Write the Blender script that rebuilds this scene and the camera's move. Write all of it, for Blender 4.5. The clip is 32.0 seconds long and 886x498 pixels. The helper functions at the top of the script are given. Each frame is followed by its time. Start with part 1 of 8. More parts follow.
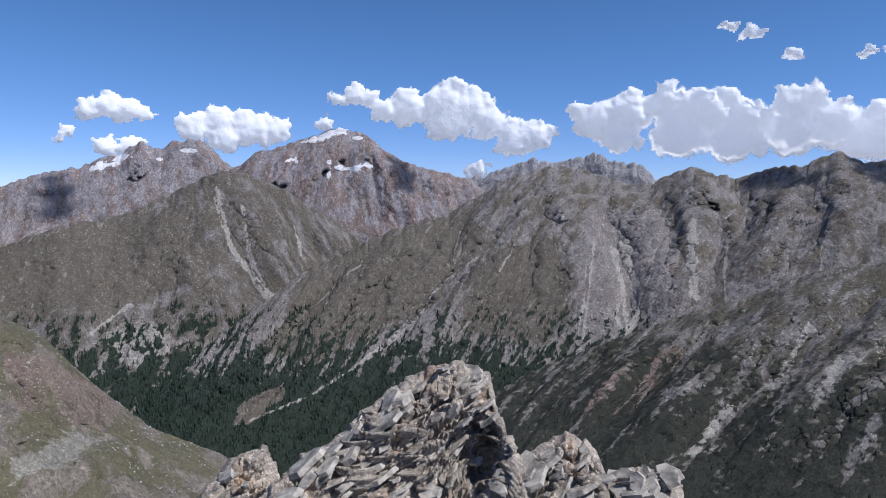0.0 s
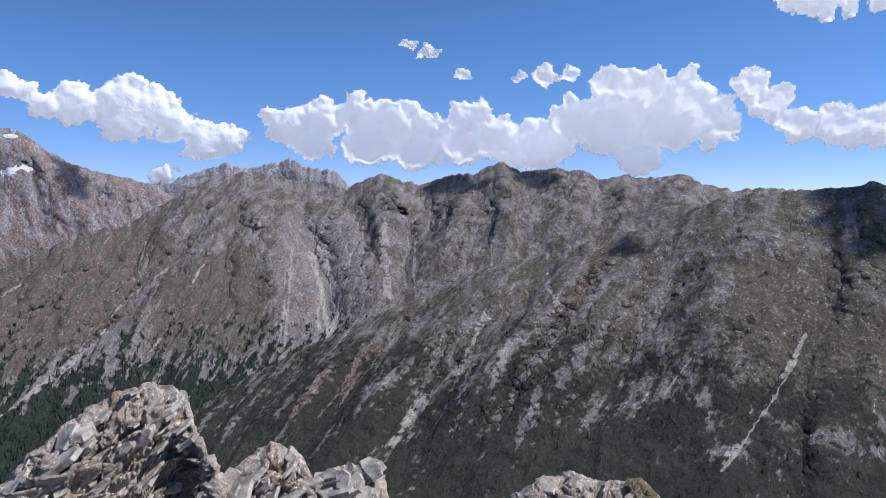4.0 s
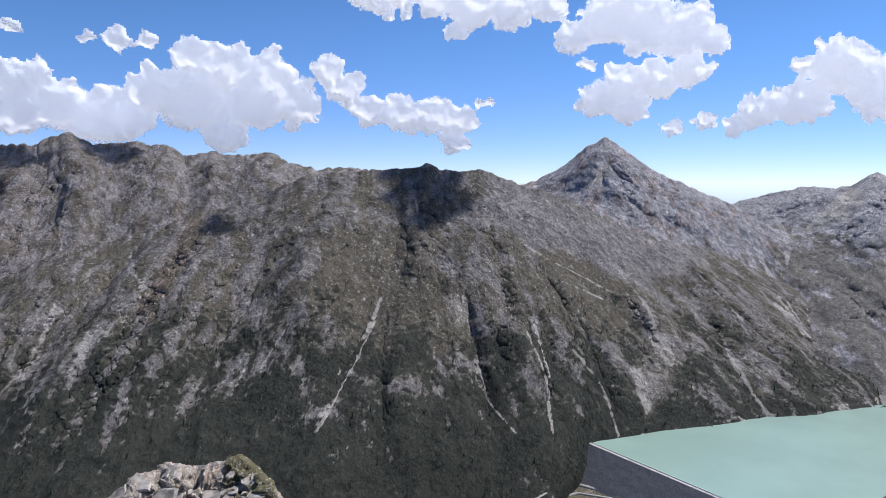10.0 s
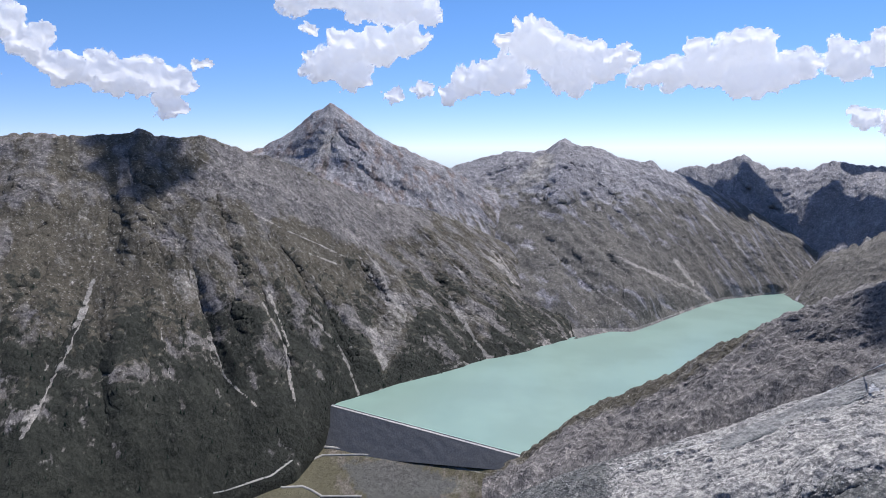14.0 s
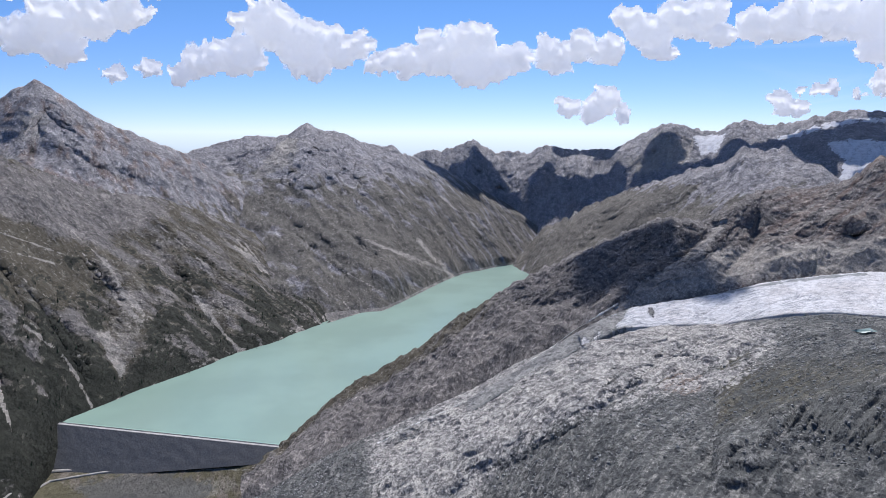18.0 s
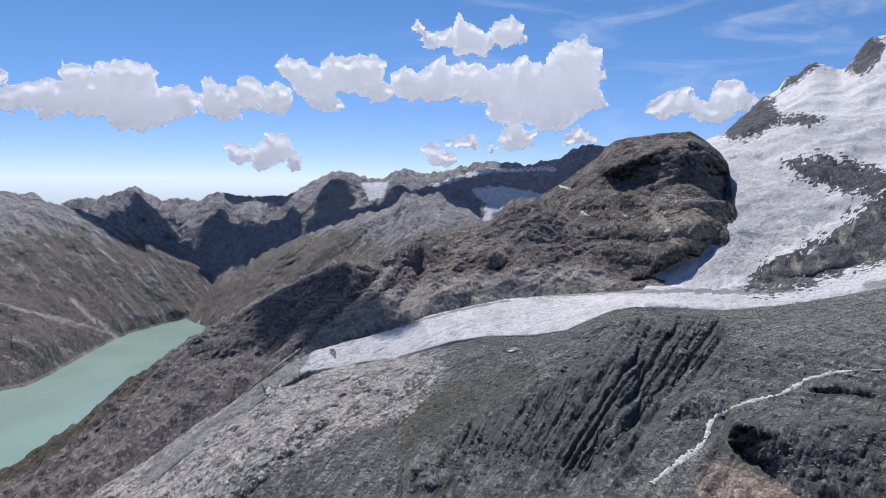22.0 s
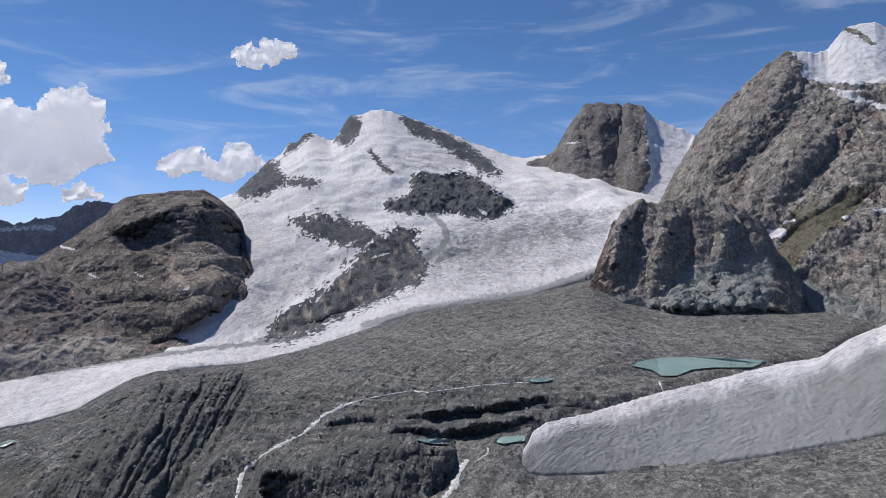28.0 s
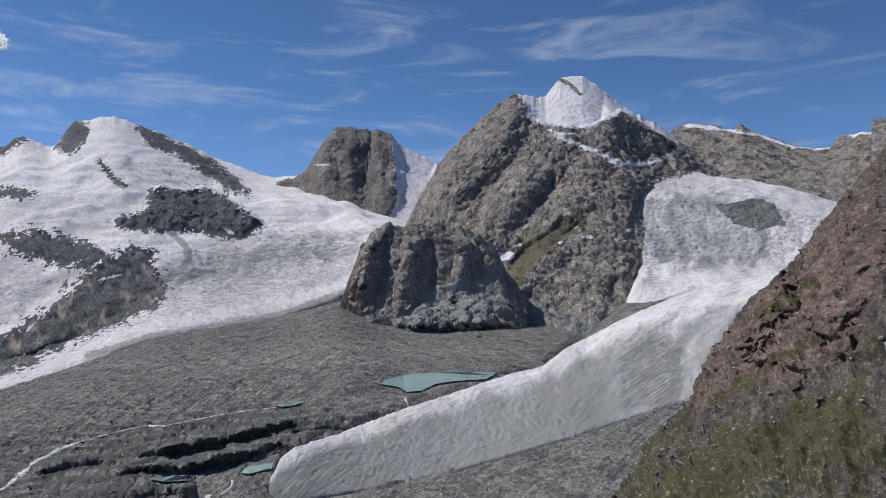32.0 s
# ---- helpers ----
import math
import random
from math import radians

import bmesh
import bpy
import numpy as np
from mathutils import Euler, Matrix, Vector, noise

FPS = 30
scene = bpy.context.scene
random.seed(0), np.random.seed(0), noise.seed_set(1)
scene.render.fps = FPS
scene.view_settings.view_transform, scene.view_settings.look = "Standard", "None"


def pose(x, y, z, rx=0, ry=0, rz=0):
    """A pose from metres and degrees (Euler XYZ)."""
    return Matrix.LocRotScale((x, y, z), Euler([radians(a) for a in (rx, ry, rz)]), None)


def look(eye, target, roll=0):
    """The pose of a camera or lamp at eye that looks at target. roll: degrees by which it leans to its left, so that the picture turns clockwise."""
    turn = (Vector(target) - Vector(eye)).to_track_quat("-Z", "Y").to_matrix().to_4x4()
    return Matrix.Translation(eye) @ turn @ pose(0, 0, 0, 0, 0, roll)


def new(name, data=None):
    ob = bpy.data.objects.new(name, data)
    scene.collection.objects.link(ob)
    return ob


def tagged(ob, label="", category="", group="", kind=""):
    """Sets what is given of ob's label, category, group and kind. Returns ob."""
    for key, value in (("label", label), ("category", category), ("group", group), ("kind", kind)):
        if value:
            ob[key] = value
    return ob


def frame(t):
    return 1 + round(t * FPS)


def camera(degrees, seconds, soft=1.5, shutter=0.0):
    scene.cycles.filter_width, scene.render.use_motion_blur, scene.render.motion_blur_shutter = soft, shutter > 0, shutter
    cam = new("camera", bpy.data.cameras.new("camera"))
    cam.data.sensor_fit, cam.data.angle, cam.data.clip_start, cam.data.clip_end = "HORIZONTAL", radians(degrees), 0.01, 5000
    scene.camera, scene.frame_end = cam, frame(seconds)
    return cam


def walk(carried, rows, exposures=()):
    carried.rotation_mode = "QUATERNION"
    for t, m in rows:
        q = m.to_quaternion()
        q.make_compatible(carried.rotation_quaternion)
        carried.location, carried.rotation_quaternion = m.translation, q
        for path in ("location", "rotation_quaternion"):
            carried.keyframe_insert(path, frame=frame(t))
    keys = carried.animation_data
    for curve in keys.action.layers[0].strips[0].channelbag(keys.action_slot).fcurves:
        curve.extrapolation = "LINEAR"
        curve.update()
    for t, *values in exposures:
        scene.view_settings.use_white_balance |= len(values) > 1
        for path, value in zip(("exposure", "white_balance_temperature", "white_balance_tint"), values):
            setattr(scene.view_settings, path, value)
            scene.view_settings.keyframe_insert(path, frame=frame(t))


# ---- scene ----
import collections

cam = camera(65.86, 32.0, soft=0.9)
# ---- camera: a slow turn on a rocky tip, 700 m above the lake (bearings clockwise from +y) ----
EYE_Z = 700.0
ROWS = [
    (0, -0.00, -4.25, -0.25), (0.5, -3.14, -4.13, 0.15), (1, -6.35, -4.03, 0.16),
    (1.5, -8.92, -3.93, 0.27), (2, -11.76, -3.40, 0.22), (2.5, -15.14, -3.13, 0.32),
    (3, -18.13, -3.18, 0.36), (3.5, -21.49, -3.47, 0.25), (5.5, -34.82, -4.14, 0.27),
    (6, -37.68, -4.06, 0.18), (6.5, -40.53, -3.95, 0.63), (7, -43.60, -3.61, 0.81),
    (7.5, -45.68, -3.64, 0.72), (8, -48.41, -4.20, 0.42), (8.5, -50.60, -4.54, 0.43),
    (9, -52.82, -4.88, 0.50), (9.5, -55.23, -5.92, -0.39), (10, -58.32, -5.64, -0.21),
    (10.5, -61.15, -5.84, 0.20), (11, -64.36, -6.77, 0.16), (11.5, -67.79, -7.52, 0.05),
    (12, -70.84, -8.32, 0.07), (12.5, -73.82, -8.63, 0.06), (13, -76.27, -8.67, 0.05),
    (13.5, -78.34, -8.49, 0.14), (14, -80.61, -8.40, 0.11), (14.5, -83.03, -8.15, 0.20),
    (16.5, -93.27, -9.33, 0.12), (17, -95.78, -9.59, 0.03), (17.5, -98.44, -9.63, -0.26),
    (18, -101.64, -9.65, -0.16), (18.5, -104.57, -9.49, -0.39), (19, -106.88, -9.51, -0.65),
    (19.5, -108.73, -9.74, -0.16), (20, -110.74, -9.86, -0.21), (20.5, -113.19, -9.63, -0.10),
    (21, -117.16, -7.79, -0.52), (21.5, -121.96, -6.47, -0.90), (22, -128.30, -5.66, -0.45),
    (22.5, -133.64, -5.71, 0.02), (23, -137.27, -6.25, -0.06), (23.5, -138.97, -6.51, 0.13),
    (24, -141.93, -6.92, -0.12), (24.5, -145.40, -7.67, 0.37), (25, -148.56, -6.56, 0.31),
    (25.5, -151.79, -4.64, 0.50), (26, -155.06, -3.64, 0.57), (26.5, -159.01, -2.73, 0.61),
    (28.5, -169.51, -0.31, 0.62), (29, -172.16, 0.33, 0.58), (29.5, -174.50, 0.46, 0.65),
    (30, -176.77, -0.01, 0.48), (30.5, -178.65, -0.19, 0.26), (31, -181.37, -0.05, 0.13),
    (31.5, -184.93, 0.28, -0.10), (32, -187.84, 0.66, 0.28),
]

EXPOSURES = [(0, 0.34, 5900, 13), (6, 0.54, 6000, 13), (13, 0.54, 6050, 14), (19, 0.36, 6050, 14), (23, 0.2, 6250, 13), (26, 0.18, 6350, 13), (32, 0.08, 6400, 13)]
walk(cam, [(t, pose(0, 0, EYE_Z, 90 + pitch, roll, yaw)) for t, yaw, pitch, roll in ROWS], EXPOSURES)

# ---- world, sun ----
SUN_AZ, SUN_EL, SKY_SAT = 112.0, 53.0, 1.08


def bearing(az, r, z):
    a = radians(az)
    return Vector((r * math.sin(a), r * math.cos(a), z))


world = bpy.data.worlds.new("sky")
scene.world = world
world.use_nodes = True
wt = world.node_tree
sky = wt.nodes.new("ShaderNodeTexSky")
sky.sky_type = "NISHITA"
sky.sun_disc = False
sky.sun_elevation, sky.sun_rotation = radians(SUN_EL), radians(SUN_AZ)
sky.altitude, sky.air_density, sky.dust_density, sky.ozone_density = 3000, 0.75, 0.0, 3.0
# thin cirrus high over the south-west
view = wt.nodes.new("ShaderNodeTexCoord").outputs["Generated"]


def sky_math(op, a, b):
    n = wt.nodes.new("ShaderNodeMath")
    n.operation = op
    for k, v in enumerate((a, b)):
        if isinstance(v, (int, float)):
            n.inputs[k].default_value = v
        else:
            wt.links.new(v, n.inputs[k])
    return n.outputs[0]


def sky_span(v, lo, hi, top):
    n = wt.nodes.new("ShaderNodeMapRange")
    n.interpolation_type = "SMOOTHSTEP"
    wt.links.new(v, n.inputs["Value"])
    n.inputs["From Min"].default_value, n.inputs["From Max"].default_value, n.inputs["To Max"].default_value = lo, hi, top
    return n.outputs["Result"]


stretch = wt.nodes.new("ShaderNodeMapping")
stretch.inputs["Rotation"].default_value = (0.10, 0.12, 0.0)
stretch.inputs["Scale"].default_value = (3.0, 3.0, 17.0)
wt.links.new(view, stretch.inputs["Vector"])
wisp = wt.nodes.new("ShaderNodeTexNoise")
wisp.inputs["Scale"].default_value, wisp.inputs["Detail"].default_value = 1.3, 8
wisp.inputs["Roughness"].default_value, wisp.inputs["Distortion"].default_value = 0.62, 1.1
wt.links.new(stretch.outputs[0], wisp.inputs["Vector"])
toward = wt.nodes.new("ShaderNodeVectorMath")
toward.operation = "DOT_PRODUCT"
toward.inputs[1].default_value = bearing(172, 1, 0.25)
wt.links.new(view, toward.inputs[0])
veil = sky_math("MULTIPLY", sky_span(wisp.outputs["Fac"], 0.47, 0.80, 0.32), sky_span(toward.outputs["Value"], 0.55, 0.95, 1.0))
richer = wt.nodes.new("ShaderNodeHueSaturation")
richer.inputs["Saturation"].default_value = SKY_SAT
cooler = wt.nodes.new("ShaderNodeMix")
cooler.data_type, cooler.blend_type = "RGBA", "MULTIPLY"
cooler.inputs["Factor"].default_value, cooler.inputs[7].default_value = 1.0, (1.0, 0.965, 1.0, 1)
low = wt.nodes.new("ShaderNodeMix")
low.data_type = "RGBA"
low.inputs[6].default_value, low.inputs[7].default_value = (0.84, 0.80, 0.90, 1), (0.90, 0.98, 1.02, 1)
height = wt.nodes.new("ShaderNodeSeparateXYZ")
wt.links.new(view, height.inputs[0])
wt.links.new(sky_span(height.outputs["Z"], 0.0, 0.22, 1.0), low.inputs["Factor"])
wt.links.new(low.outputs[2], cooler.inputs[7])
wt.links.new(sky.outputs[0], cooler.inputs[6])
wt.links.new(cooler.outputs[2], richer.inputs["Color"])
veiled = wt.nodes.new("ShaderNodeMix")
veiled.data_type = "RGBA"
veiled.inputs[7].default_value = (7.0, 7.4, 8.0, 1)
wt.links.new(veil, veiled.inputs["Factor"])
wt.links.new(richer.outputs[0], veiled.inputs[6])
bg = wt.nodes["Background"]
bg.inputs["Strength"].default_value = 0.10
wt.links.new(veiled.outputs[2], bg.inputs["Color"])
sun = new("sun", bpy.data.lights.new("sun", "SUN"))
sun.data.energy, sun.data.angle, sun.data.color = 3.6, radians(0.53), (1.0, 0.955, 0.89)
sun.matrix_world = look(bearing(SUN_AZ, 3000 * math.cos(radians(SUN_EL)), 3000 * math.sin(radians(SUN_EL))), (0, 0, 0))


# ---- materials ----
def nodes_of(name):
    m = bpy.data.materials.new(name)
    m.use_nodes = True
    t = m.node_tree
    p = t.nodes["Principled BSDF"]
    p.inputs["Roughness"].default_value = 0.9
    p.inputs["Specular IOR Level"].default_value = 0.2
    return m, t, p


def link(t, a, b):
    t.links.new(a, b)


def noise_at(t, vec, scale, detail=5.0, rough=0.6, distort=0.0):
    n = t.nodes.new("ShaderNodeTexNoise")
    n.inputs["Scale"].default_value = scale
    n.inputs["Detail"].default_value = detail
    n.inputs["Roughness"].default_value = rough
    n.inputs["Distortion"].default_value = distort
    if vec is not None:
        link(t, vec, n.inputs["Vector"])
    return n.outputs["Fac"]


def math_node(t, op, a, b=0.0, clamp=False):
    n = t.nodes.new("ShaderNodeMath")
    n.operation = op
    n.use_clamp = clamp
    for i, v in enumerate((a, b)):
        if isinstance(v, (int, float)):
            n.inputs[i].default_value = v
        else:
            link(t, v, n.inputs[i])
    return n.outputs[0]


def span(t, v, lo, hi, to0=0.0, to1=1.0):
    n = t.nodes.new("ShaderNodeMapRange")
    n.interpolation_type = "SMOOTHSTEP"
    link(t, v, n.inputs["Value"])
    for k, x in (("From Min", lo), ("From Max", hi), ("To Min", to0), ("To Max", to1)):
        n.inputs[k].default_value = x
    return n.outputs["Result"]


def blend(t, fac, a, b, mode="MIX"):
    n = t.nodes.new("ShaderNodeMix")
    n.data_type, n.blend_type = "RGBA", mode
    n.inputs["Factor"].default_value = 1.0
    if isinstance(fac, (int, float)):
        n.inputs["Factor"].default_value = fac
    else:
        link(t, fac, n.inputs["Factor"])
    for i, v in ((6, a), (7, b)):
        if isinstance(v, tuple):
            n.inputs[i].default_value = (*v, 1)
        else:
            link(t, v, n.inputs[i])
    return n.outputs[2]


def attr(t, name, out="Fac"):
    n = t.nodes.new("ShaderNodeAttribute")
    n.attribute_name = name
    return n.outputs[out]


def scaled(t, vec, s):
    n = t.nodes.new("ShaderNodeVectorMath")
    n.operation = "MULTIPLY"
    link(t, vec, n.inputs[0])
    n.inputs[1].default_value = s
    return n.outputs[0]


def bumped(t, p, height, distance, strength=1.0, under=None):
    b = t.nodes.new("ShaderNodeBump")
    b.inputs["Distance"].default_value = distance
    b.inputs["Strength"].default_value = strength
    link(t, height, b.inputs["Height"])
    if under is not None:
        link(t, under, b.inputs["Normal"])
    link(t, b.outputs[0], p.inputs["Normal"])
    return b.outputs[0]


def edge_by(t, mask, grain, width=0.12):
    """A mask whose edge is broken up by grain: 1 where mask + (grain - 0.5) passes one half."""
    s = math_node(t, "ADD", mask, math_node(t, "MULTIPLY", math_node(t, "SUBTRACT", grain, 0.5), 0.9))
    return span(t, s, 0.5 - width, 0.5 + width)


def facets(t, vec, cell, tilt):
    """Broken rock: each cell is a plane with a tilt of its own. Gives the height in metres and the cell's own shade."""
    n = t.nodes.new("ShaderNodeTexVoronoi")
    n.inputs["Scale"].default_value = 1 / cell
    link(t, vec, n.inputs["Vector"])
    lean, off, dot = (t.nodes.new("ShaderNodeVectorMath") for _ in range(3))
    lean.operation, off.operation, dot.operation = "SUBTRACT", "SUBTRACT", "DOT_PRODUCT"
    link(t, n.outputs["Color"], lean.inputs[0])
    lean.inputs[1].default_value = (0.5, 0.5, 0.5)
    link(t, vec, off.inputs[0])
    link(t, n.outputs["Position"], off.inputs[1])
    link(t, lean.outputs[0], dot.inputs[0])
    link(t, off.outputs[0], dot.inputs[1])
    part_of = t.nodes.new("ShaderNodeSeparateColor")
    link(t, n.outputs["Color"], part_of.inputs[0])
    return math_node(t, "MULTIPLY", dot.outputs["Value"], tilt), part_of.outputs[1]


def alpine(name, rock_a, rock_b, grass=(0.118, 0.102, 0.076), scree=(0.36, 0.335, 0.30), relief=6.0, size=1.0,
           snow=(0.85, 0.85, 0.87), streak=0.5, tint=(0.20, 0.14, 0.115), wood=(0.026, 0.036, 0.027), banded=0.0, dirt=(0.27, 0.29, 0.28), fall=1.7, speckle=0.5, spots=0.6, broken_rock=0.22, mosaic=0.22, soft_dirt=0.2, ice=False):
    """Mountain ground: weathered rock, scree running down the fall line, turf, forest floor and old snow by the sheet's masks."""
    m, t, p = nodes_of(name)
    pos = t.nodes.new("ShaderNodeNewGeometry").outputs["Position"]
    flow = attr(t, "flow", "Vector")
    big = noise_at(t, pos, 0.005 / size, 4, 0.6, 0.5)
    lie = scaled(t, flow, (1.0, 0.36, 1.0))
    mid = noise_at(t, lie, 0.045 / size, 8, 0.70)
    fine = noise_at(t, pos, 0.12 / size, 6, 0.78)
    grit = noise_at(t, pos, 0.36 / size, 3, 0.8)
    run = noise_at(t, scaled(t, flow, (0.030 / size, 0.0040 * fall / size, 0.01)), 1.0, 7, 0.72, 0.15)
    run2 = noise_at(t, scaled(t, flow, (0.12 / size, 0.016 * fall / size, 0.0)), 1.0, 6, 0.75, 0.15)
    run3 = noise_at(t, scaled(t, flow, (0.34 / size, 0.055 * fall / size, 0.0)), 1.0, 4, 0.75, 0.15)
    bend = t.nodes.new("ShaderNodeTexNoise")
    bend.inputs["Scale"].default_value, bend.inputs["Detail"].default_value = 0.03 / size, 3
    link(t, pos, bend.inputs["Vector"])
    shove = t.nodes.new("ShaderNodeVectorMath")
    shove.operation = "MULTIPLY_ADD"
    link(t, bend.outputs["Color"], shove.inputs[0])
    shove.inputs[1].default_value = (26 * size, 26 * size, 26 * size)
    link(t, scaled(t, pos, (1.0, 1.0, 0.6)), shove.inputs[2])
    bent = shove.outputs[0]
    face1, shade1 = facets(t, bent, 46 * size, 2.0)
    face2, shade2 = facets(t, bent, 17 * size, 1.8)
    face3, shade3 = facets(t, bent, 6.5 * size, 1.5)
    rock = blend(t, span(t, math_node(t, "ADD", math_node(t, "MULTIPLY", mid, 0.55), math_node(t, "MULTIPLY", run2, 0.45)), 0.36, 0.64), rock_a, rock_b)
    rock = blend(t, span(t, big, 0.38, 0.66, 0.0, 0.6), rock, tuple(c * 0.62 for c in rock_a))
    rock = blend(t, span(t, run, 0.42, 0.60, 0.0, 0.5), rock, tuple(c * 0.7 for c in rock_b))
    if banded:
        bands = noise_at(t, scaled(t, pos, (0.004, 0.004, 0.09)), 1.0, 5, 0.6, 0.5)
        rock = blend(t, span(t, bands, 0.42, 0.6, 0.0, banded), rock, tuple(c * 0.45 for c in rock_a))
    rock = blend(t, math_node(t, "MULTIPLY", edge_by(t, attr(t, "tint"), mid, 0.25), 0.75), rock, tint)
    crags = math_node(t, "ADD", math_node(t, "MULTIPLY", mid, 0.5), math_node(t, "ADD", math_node(t, "MULTIPLY", run3, 0.25), math_node(t, "MULTIPLY", fine, 0.25)))
    rock = blend(t, span(t, crags, 0.535, 0.565, 0.0, 0.55), rock, tuple(c * 1.35 for c in rock_a))
    rock = blend(t, span(t, crags, 0.455, 0.425, 0.0, spots), rock, tuple(c * 0.5 for c in rock_b))
    turf = blend(t, span(t, fine, 0.35, 0.68), grass, tuple(c * 0.55 for c in grass))
    broken = math_node(t, "ADD", math_node(t, "MULTIPLY", run, 0.45), math_node(t, "ADD", math_node(t, "MULTIPLY", mid, 0.3), math_node(t, "MULTIPLY", fine, 0.25)))
    col = blend(t, math_node(t, "MULTIPLY", edge_by(t, attr(t, "grass"), broken, 0.16), 0.85), rock, turf)
    stones = math_node(t, "MULTIPLY", span(t, run, 0.55, 0.68), span(t, run2, 0.40, 0.58))
    stones = math_node(t, "MULTIPLY", stones, streak)
    ragged = math_node(t, "MULTIPLY", math_node(t, "ADD", run2, fine), 0.5)
    stones = math_node(t, "MAXIMUM", stones, math_node(t, "MULTIPLY", edge_by(t, attr(t, "scree"), ragged, 0.14), 0.85))
    col = blend(t, stones, col, scree)
    speck = math_node(t, "MULTIPLY", span(t, fine, 0.55, 0.60), span(t, run2, 0.46, 0.54, 0.0, speckle))
    col = blend(t, speck, col, tuple(min(1, c * 1.3) for c in scree))
    col = blend(t, edge_by(t, attr(t, "wood"), mid), col, wood)
    grain = math_node(t, "ADD", math_node(t, "MULTIPLY", fine, 0.35), math_node(t, "ADD", math_node(t, "MULTIPLY", grit, 0.35), math_node(t, "MULTIPLY", run3, 0.3)))
    col = blend(t, 1.0, col, blend(t, span(t, grain, 0.36, 0.64), (0.58, 0.58, 0.60), (1.42, 1.41, 1.39)), "MULTIPLY")
    stone = math_node(t, "ADD", math_node(t, "MULTIPLY", shade1, 0.2), math_node(t, "ADD", math_node(t, "MULTIPLY", shade2, 0.35), math_node(t, "MULTIPLY", shade3, 0.45)))
    col = blend(t, mosaic, col, blend(t, 1.0, col, blend(t, span(t, stone, 0.25, 0.8), (0.35, 0.35, 0.37), (1.7, 1.68, 1.64)), "MULTIPLY"))
    white = edge_by(t, attr(t, "snow"), math_node(t, "MULTIPLY", math_node(t, "ADD", mid, fine), 0.5), 0.06)
    soiled = blend(t, span(t, big, 0.4, 0.68, 0.0, 0.5), snow, tuple(c * k for c, k in zip(snow, (0.86, 0.80, 0.74))))
    slick = noise_at(t, scaled(t, flow, (0.010 / size, 0.07 / size, 0.0)), 1.0, 6, 0.7, 0.5)
    soiled = blend(t, span(t, slick, 0.47, 0.60, 0.0, 0.26), soiled, tuple(c * 0.55 for c in snow))
    cracks = noise_at(t, scaled(t, flow, (0.022 / size, 0.09 / size, 0.0)), 1.0, 5, 0.7, 0.8)
    split = math_node(t, "ABSOLUTE", math_node(t, "SUBTRACT", cracks, 0.5))
    soiled = blend(t, math_node(t, "MULTIPLY", span(t, split, 0.0, 0.05, 0.9, 0.0), span(t, mid, 0.42, 0.6)), soiled, tuple(c * 0.36 for c in snow))
    soiled = blend(t, span(t, grain, 0.3, 0.7, 0.28, 0.0), soiled, (0.2, 0.2, 0.22))
    if ice:
        along_ice = noise_at(t, scaled(t, flow, (0.004 / size, 0.075 / size, 0.0)), 1.0, 5, 0.62, 0.25)
        across_ice = noise_at(t, scaled(t, flow, (0.012 / size, 0.060 / size, 0.0)), 1.0, 4, 0.6, 1.2)
        lines = math_node(t, "MAXIMUM", span(t, math_node(t, "ABSOLUTE", math_node(t, "SUBTRACT", along_ice, 0.5)), 0.0, 0.035, 0.55, 0.0),
                          math_node(t, "MULTIPLY", span(t, math_node(t, "ABSOLUTE", math_node(t, "SUBTRACT", across_ice, 0.5)), 0.0, 0.045, 1.0, 0.0), attr(t, "crev")))
        lines = math_node(t, "MULTIPLY", lines, math_node(t, "ADD", attr(t, "crev"), 0.12, True))
        soiled = blend(t, lines, soiled, tuple(c * k for c, k in zip(snow, (0.30, 0.33, 0.38))))
    col = blend(t, white, col, soiled)
    # The dirt colour also darkens the moraine's hollow and ledge joints as painted shade.
    darkened = math_node(t, "MULTIPLY", edge_by(t, attr(t, "dirty"), math_node(t, "MULTIPLY", math_node(t, "ADD", run2, fine), 0.5), soft_dirt), 0.8)
    col = blend(t, darkened, col, blend(t, fine, tuple(c * 0.7 for c in dirt), tuple(c * 1.35 for c in dirt)))
    link(t, col, p.inputs["Base Color"])
    rough = math_node(t, "ADD", math_node(t, "MULTIPLY", mid, 0.45), math_node(t, "ADD", math_node(t, "ADD", math_node(t, "MULTIPLY", fine, 0.5), math_node(t, "MULTIPLY", run2, 0.25)), math_node(t, "MULTIPLY", grit, 0.25)))
    calm = math_node(t, "ADD", math_node(t, "MULTIPLY", rough, 0.10), math_node(t, "ADD", math_node(t, "MULTIPLY", slick, 0.25), math_node(t, "MULTIPLY", cracks, 0.35)))
    if ice:
        calm = math_node(t, "SUBTRACT", calm, math_node(t, "MULTIPLY", lines, 0.35))
    mixed = t.nodes.new("ShaderNodeMix")
    planes = math_node(t, "MULTIPLY", math_node(t, "ADD", face1, math_node(t, "ADD", face2, face3)), broken_rock / (relief * size * 1.5))
    planes = math_node(t, "MULTIPLY", planes, span(t, attr(t, "grass"), 0.3, 0.9, 1.0, 0.45))
    rough = math_node(t, "ADD", math_node(t, "MULTIPLY", rough, 0.8), planes)
    link(t, white, mixed.inputs[0]), link(t, rough, mixed.inputs[2]), link(t, calm, mixed.inputs[3])
    bumped(t, p, mixed.outputs[0], relief * size * 1.5)
    return m


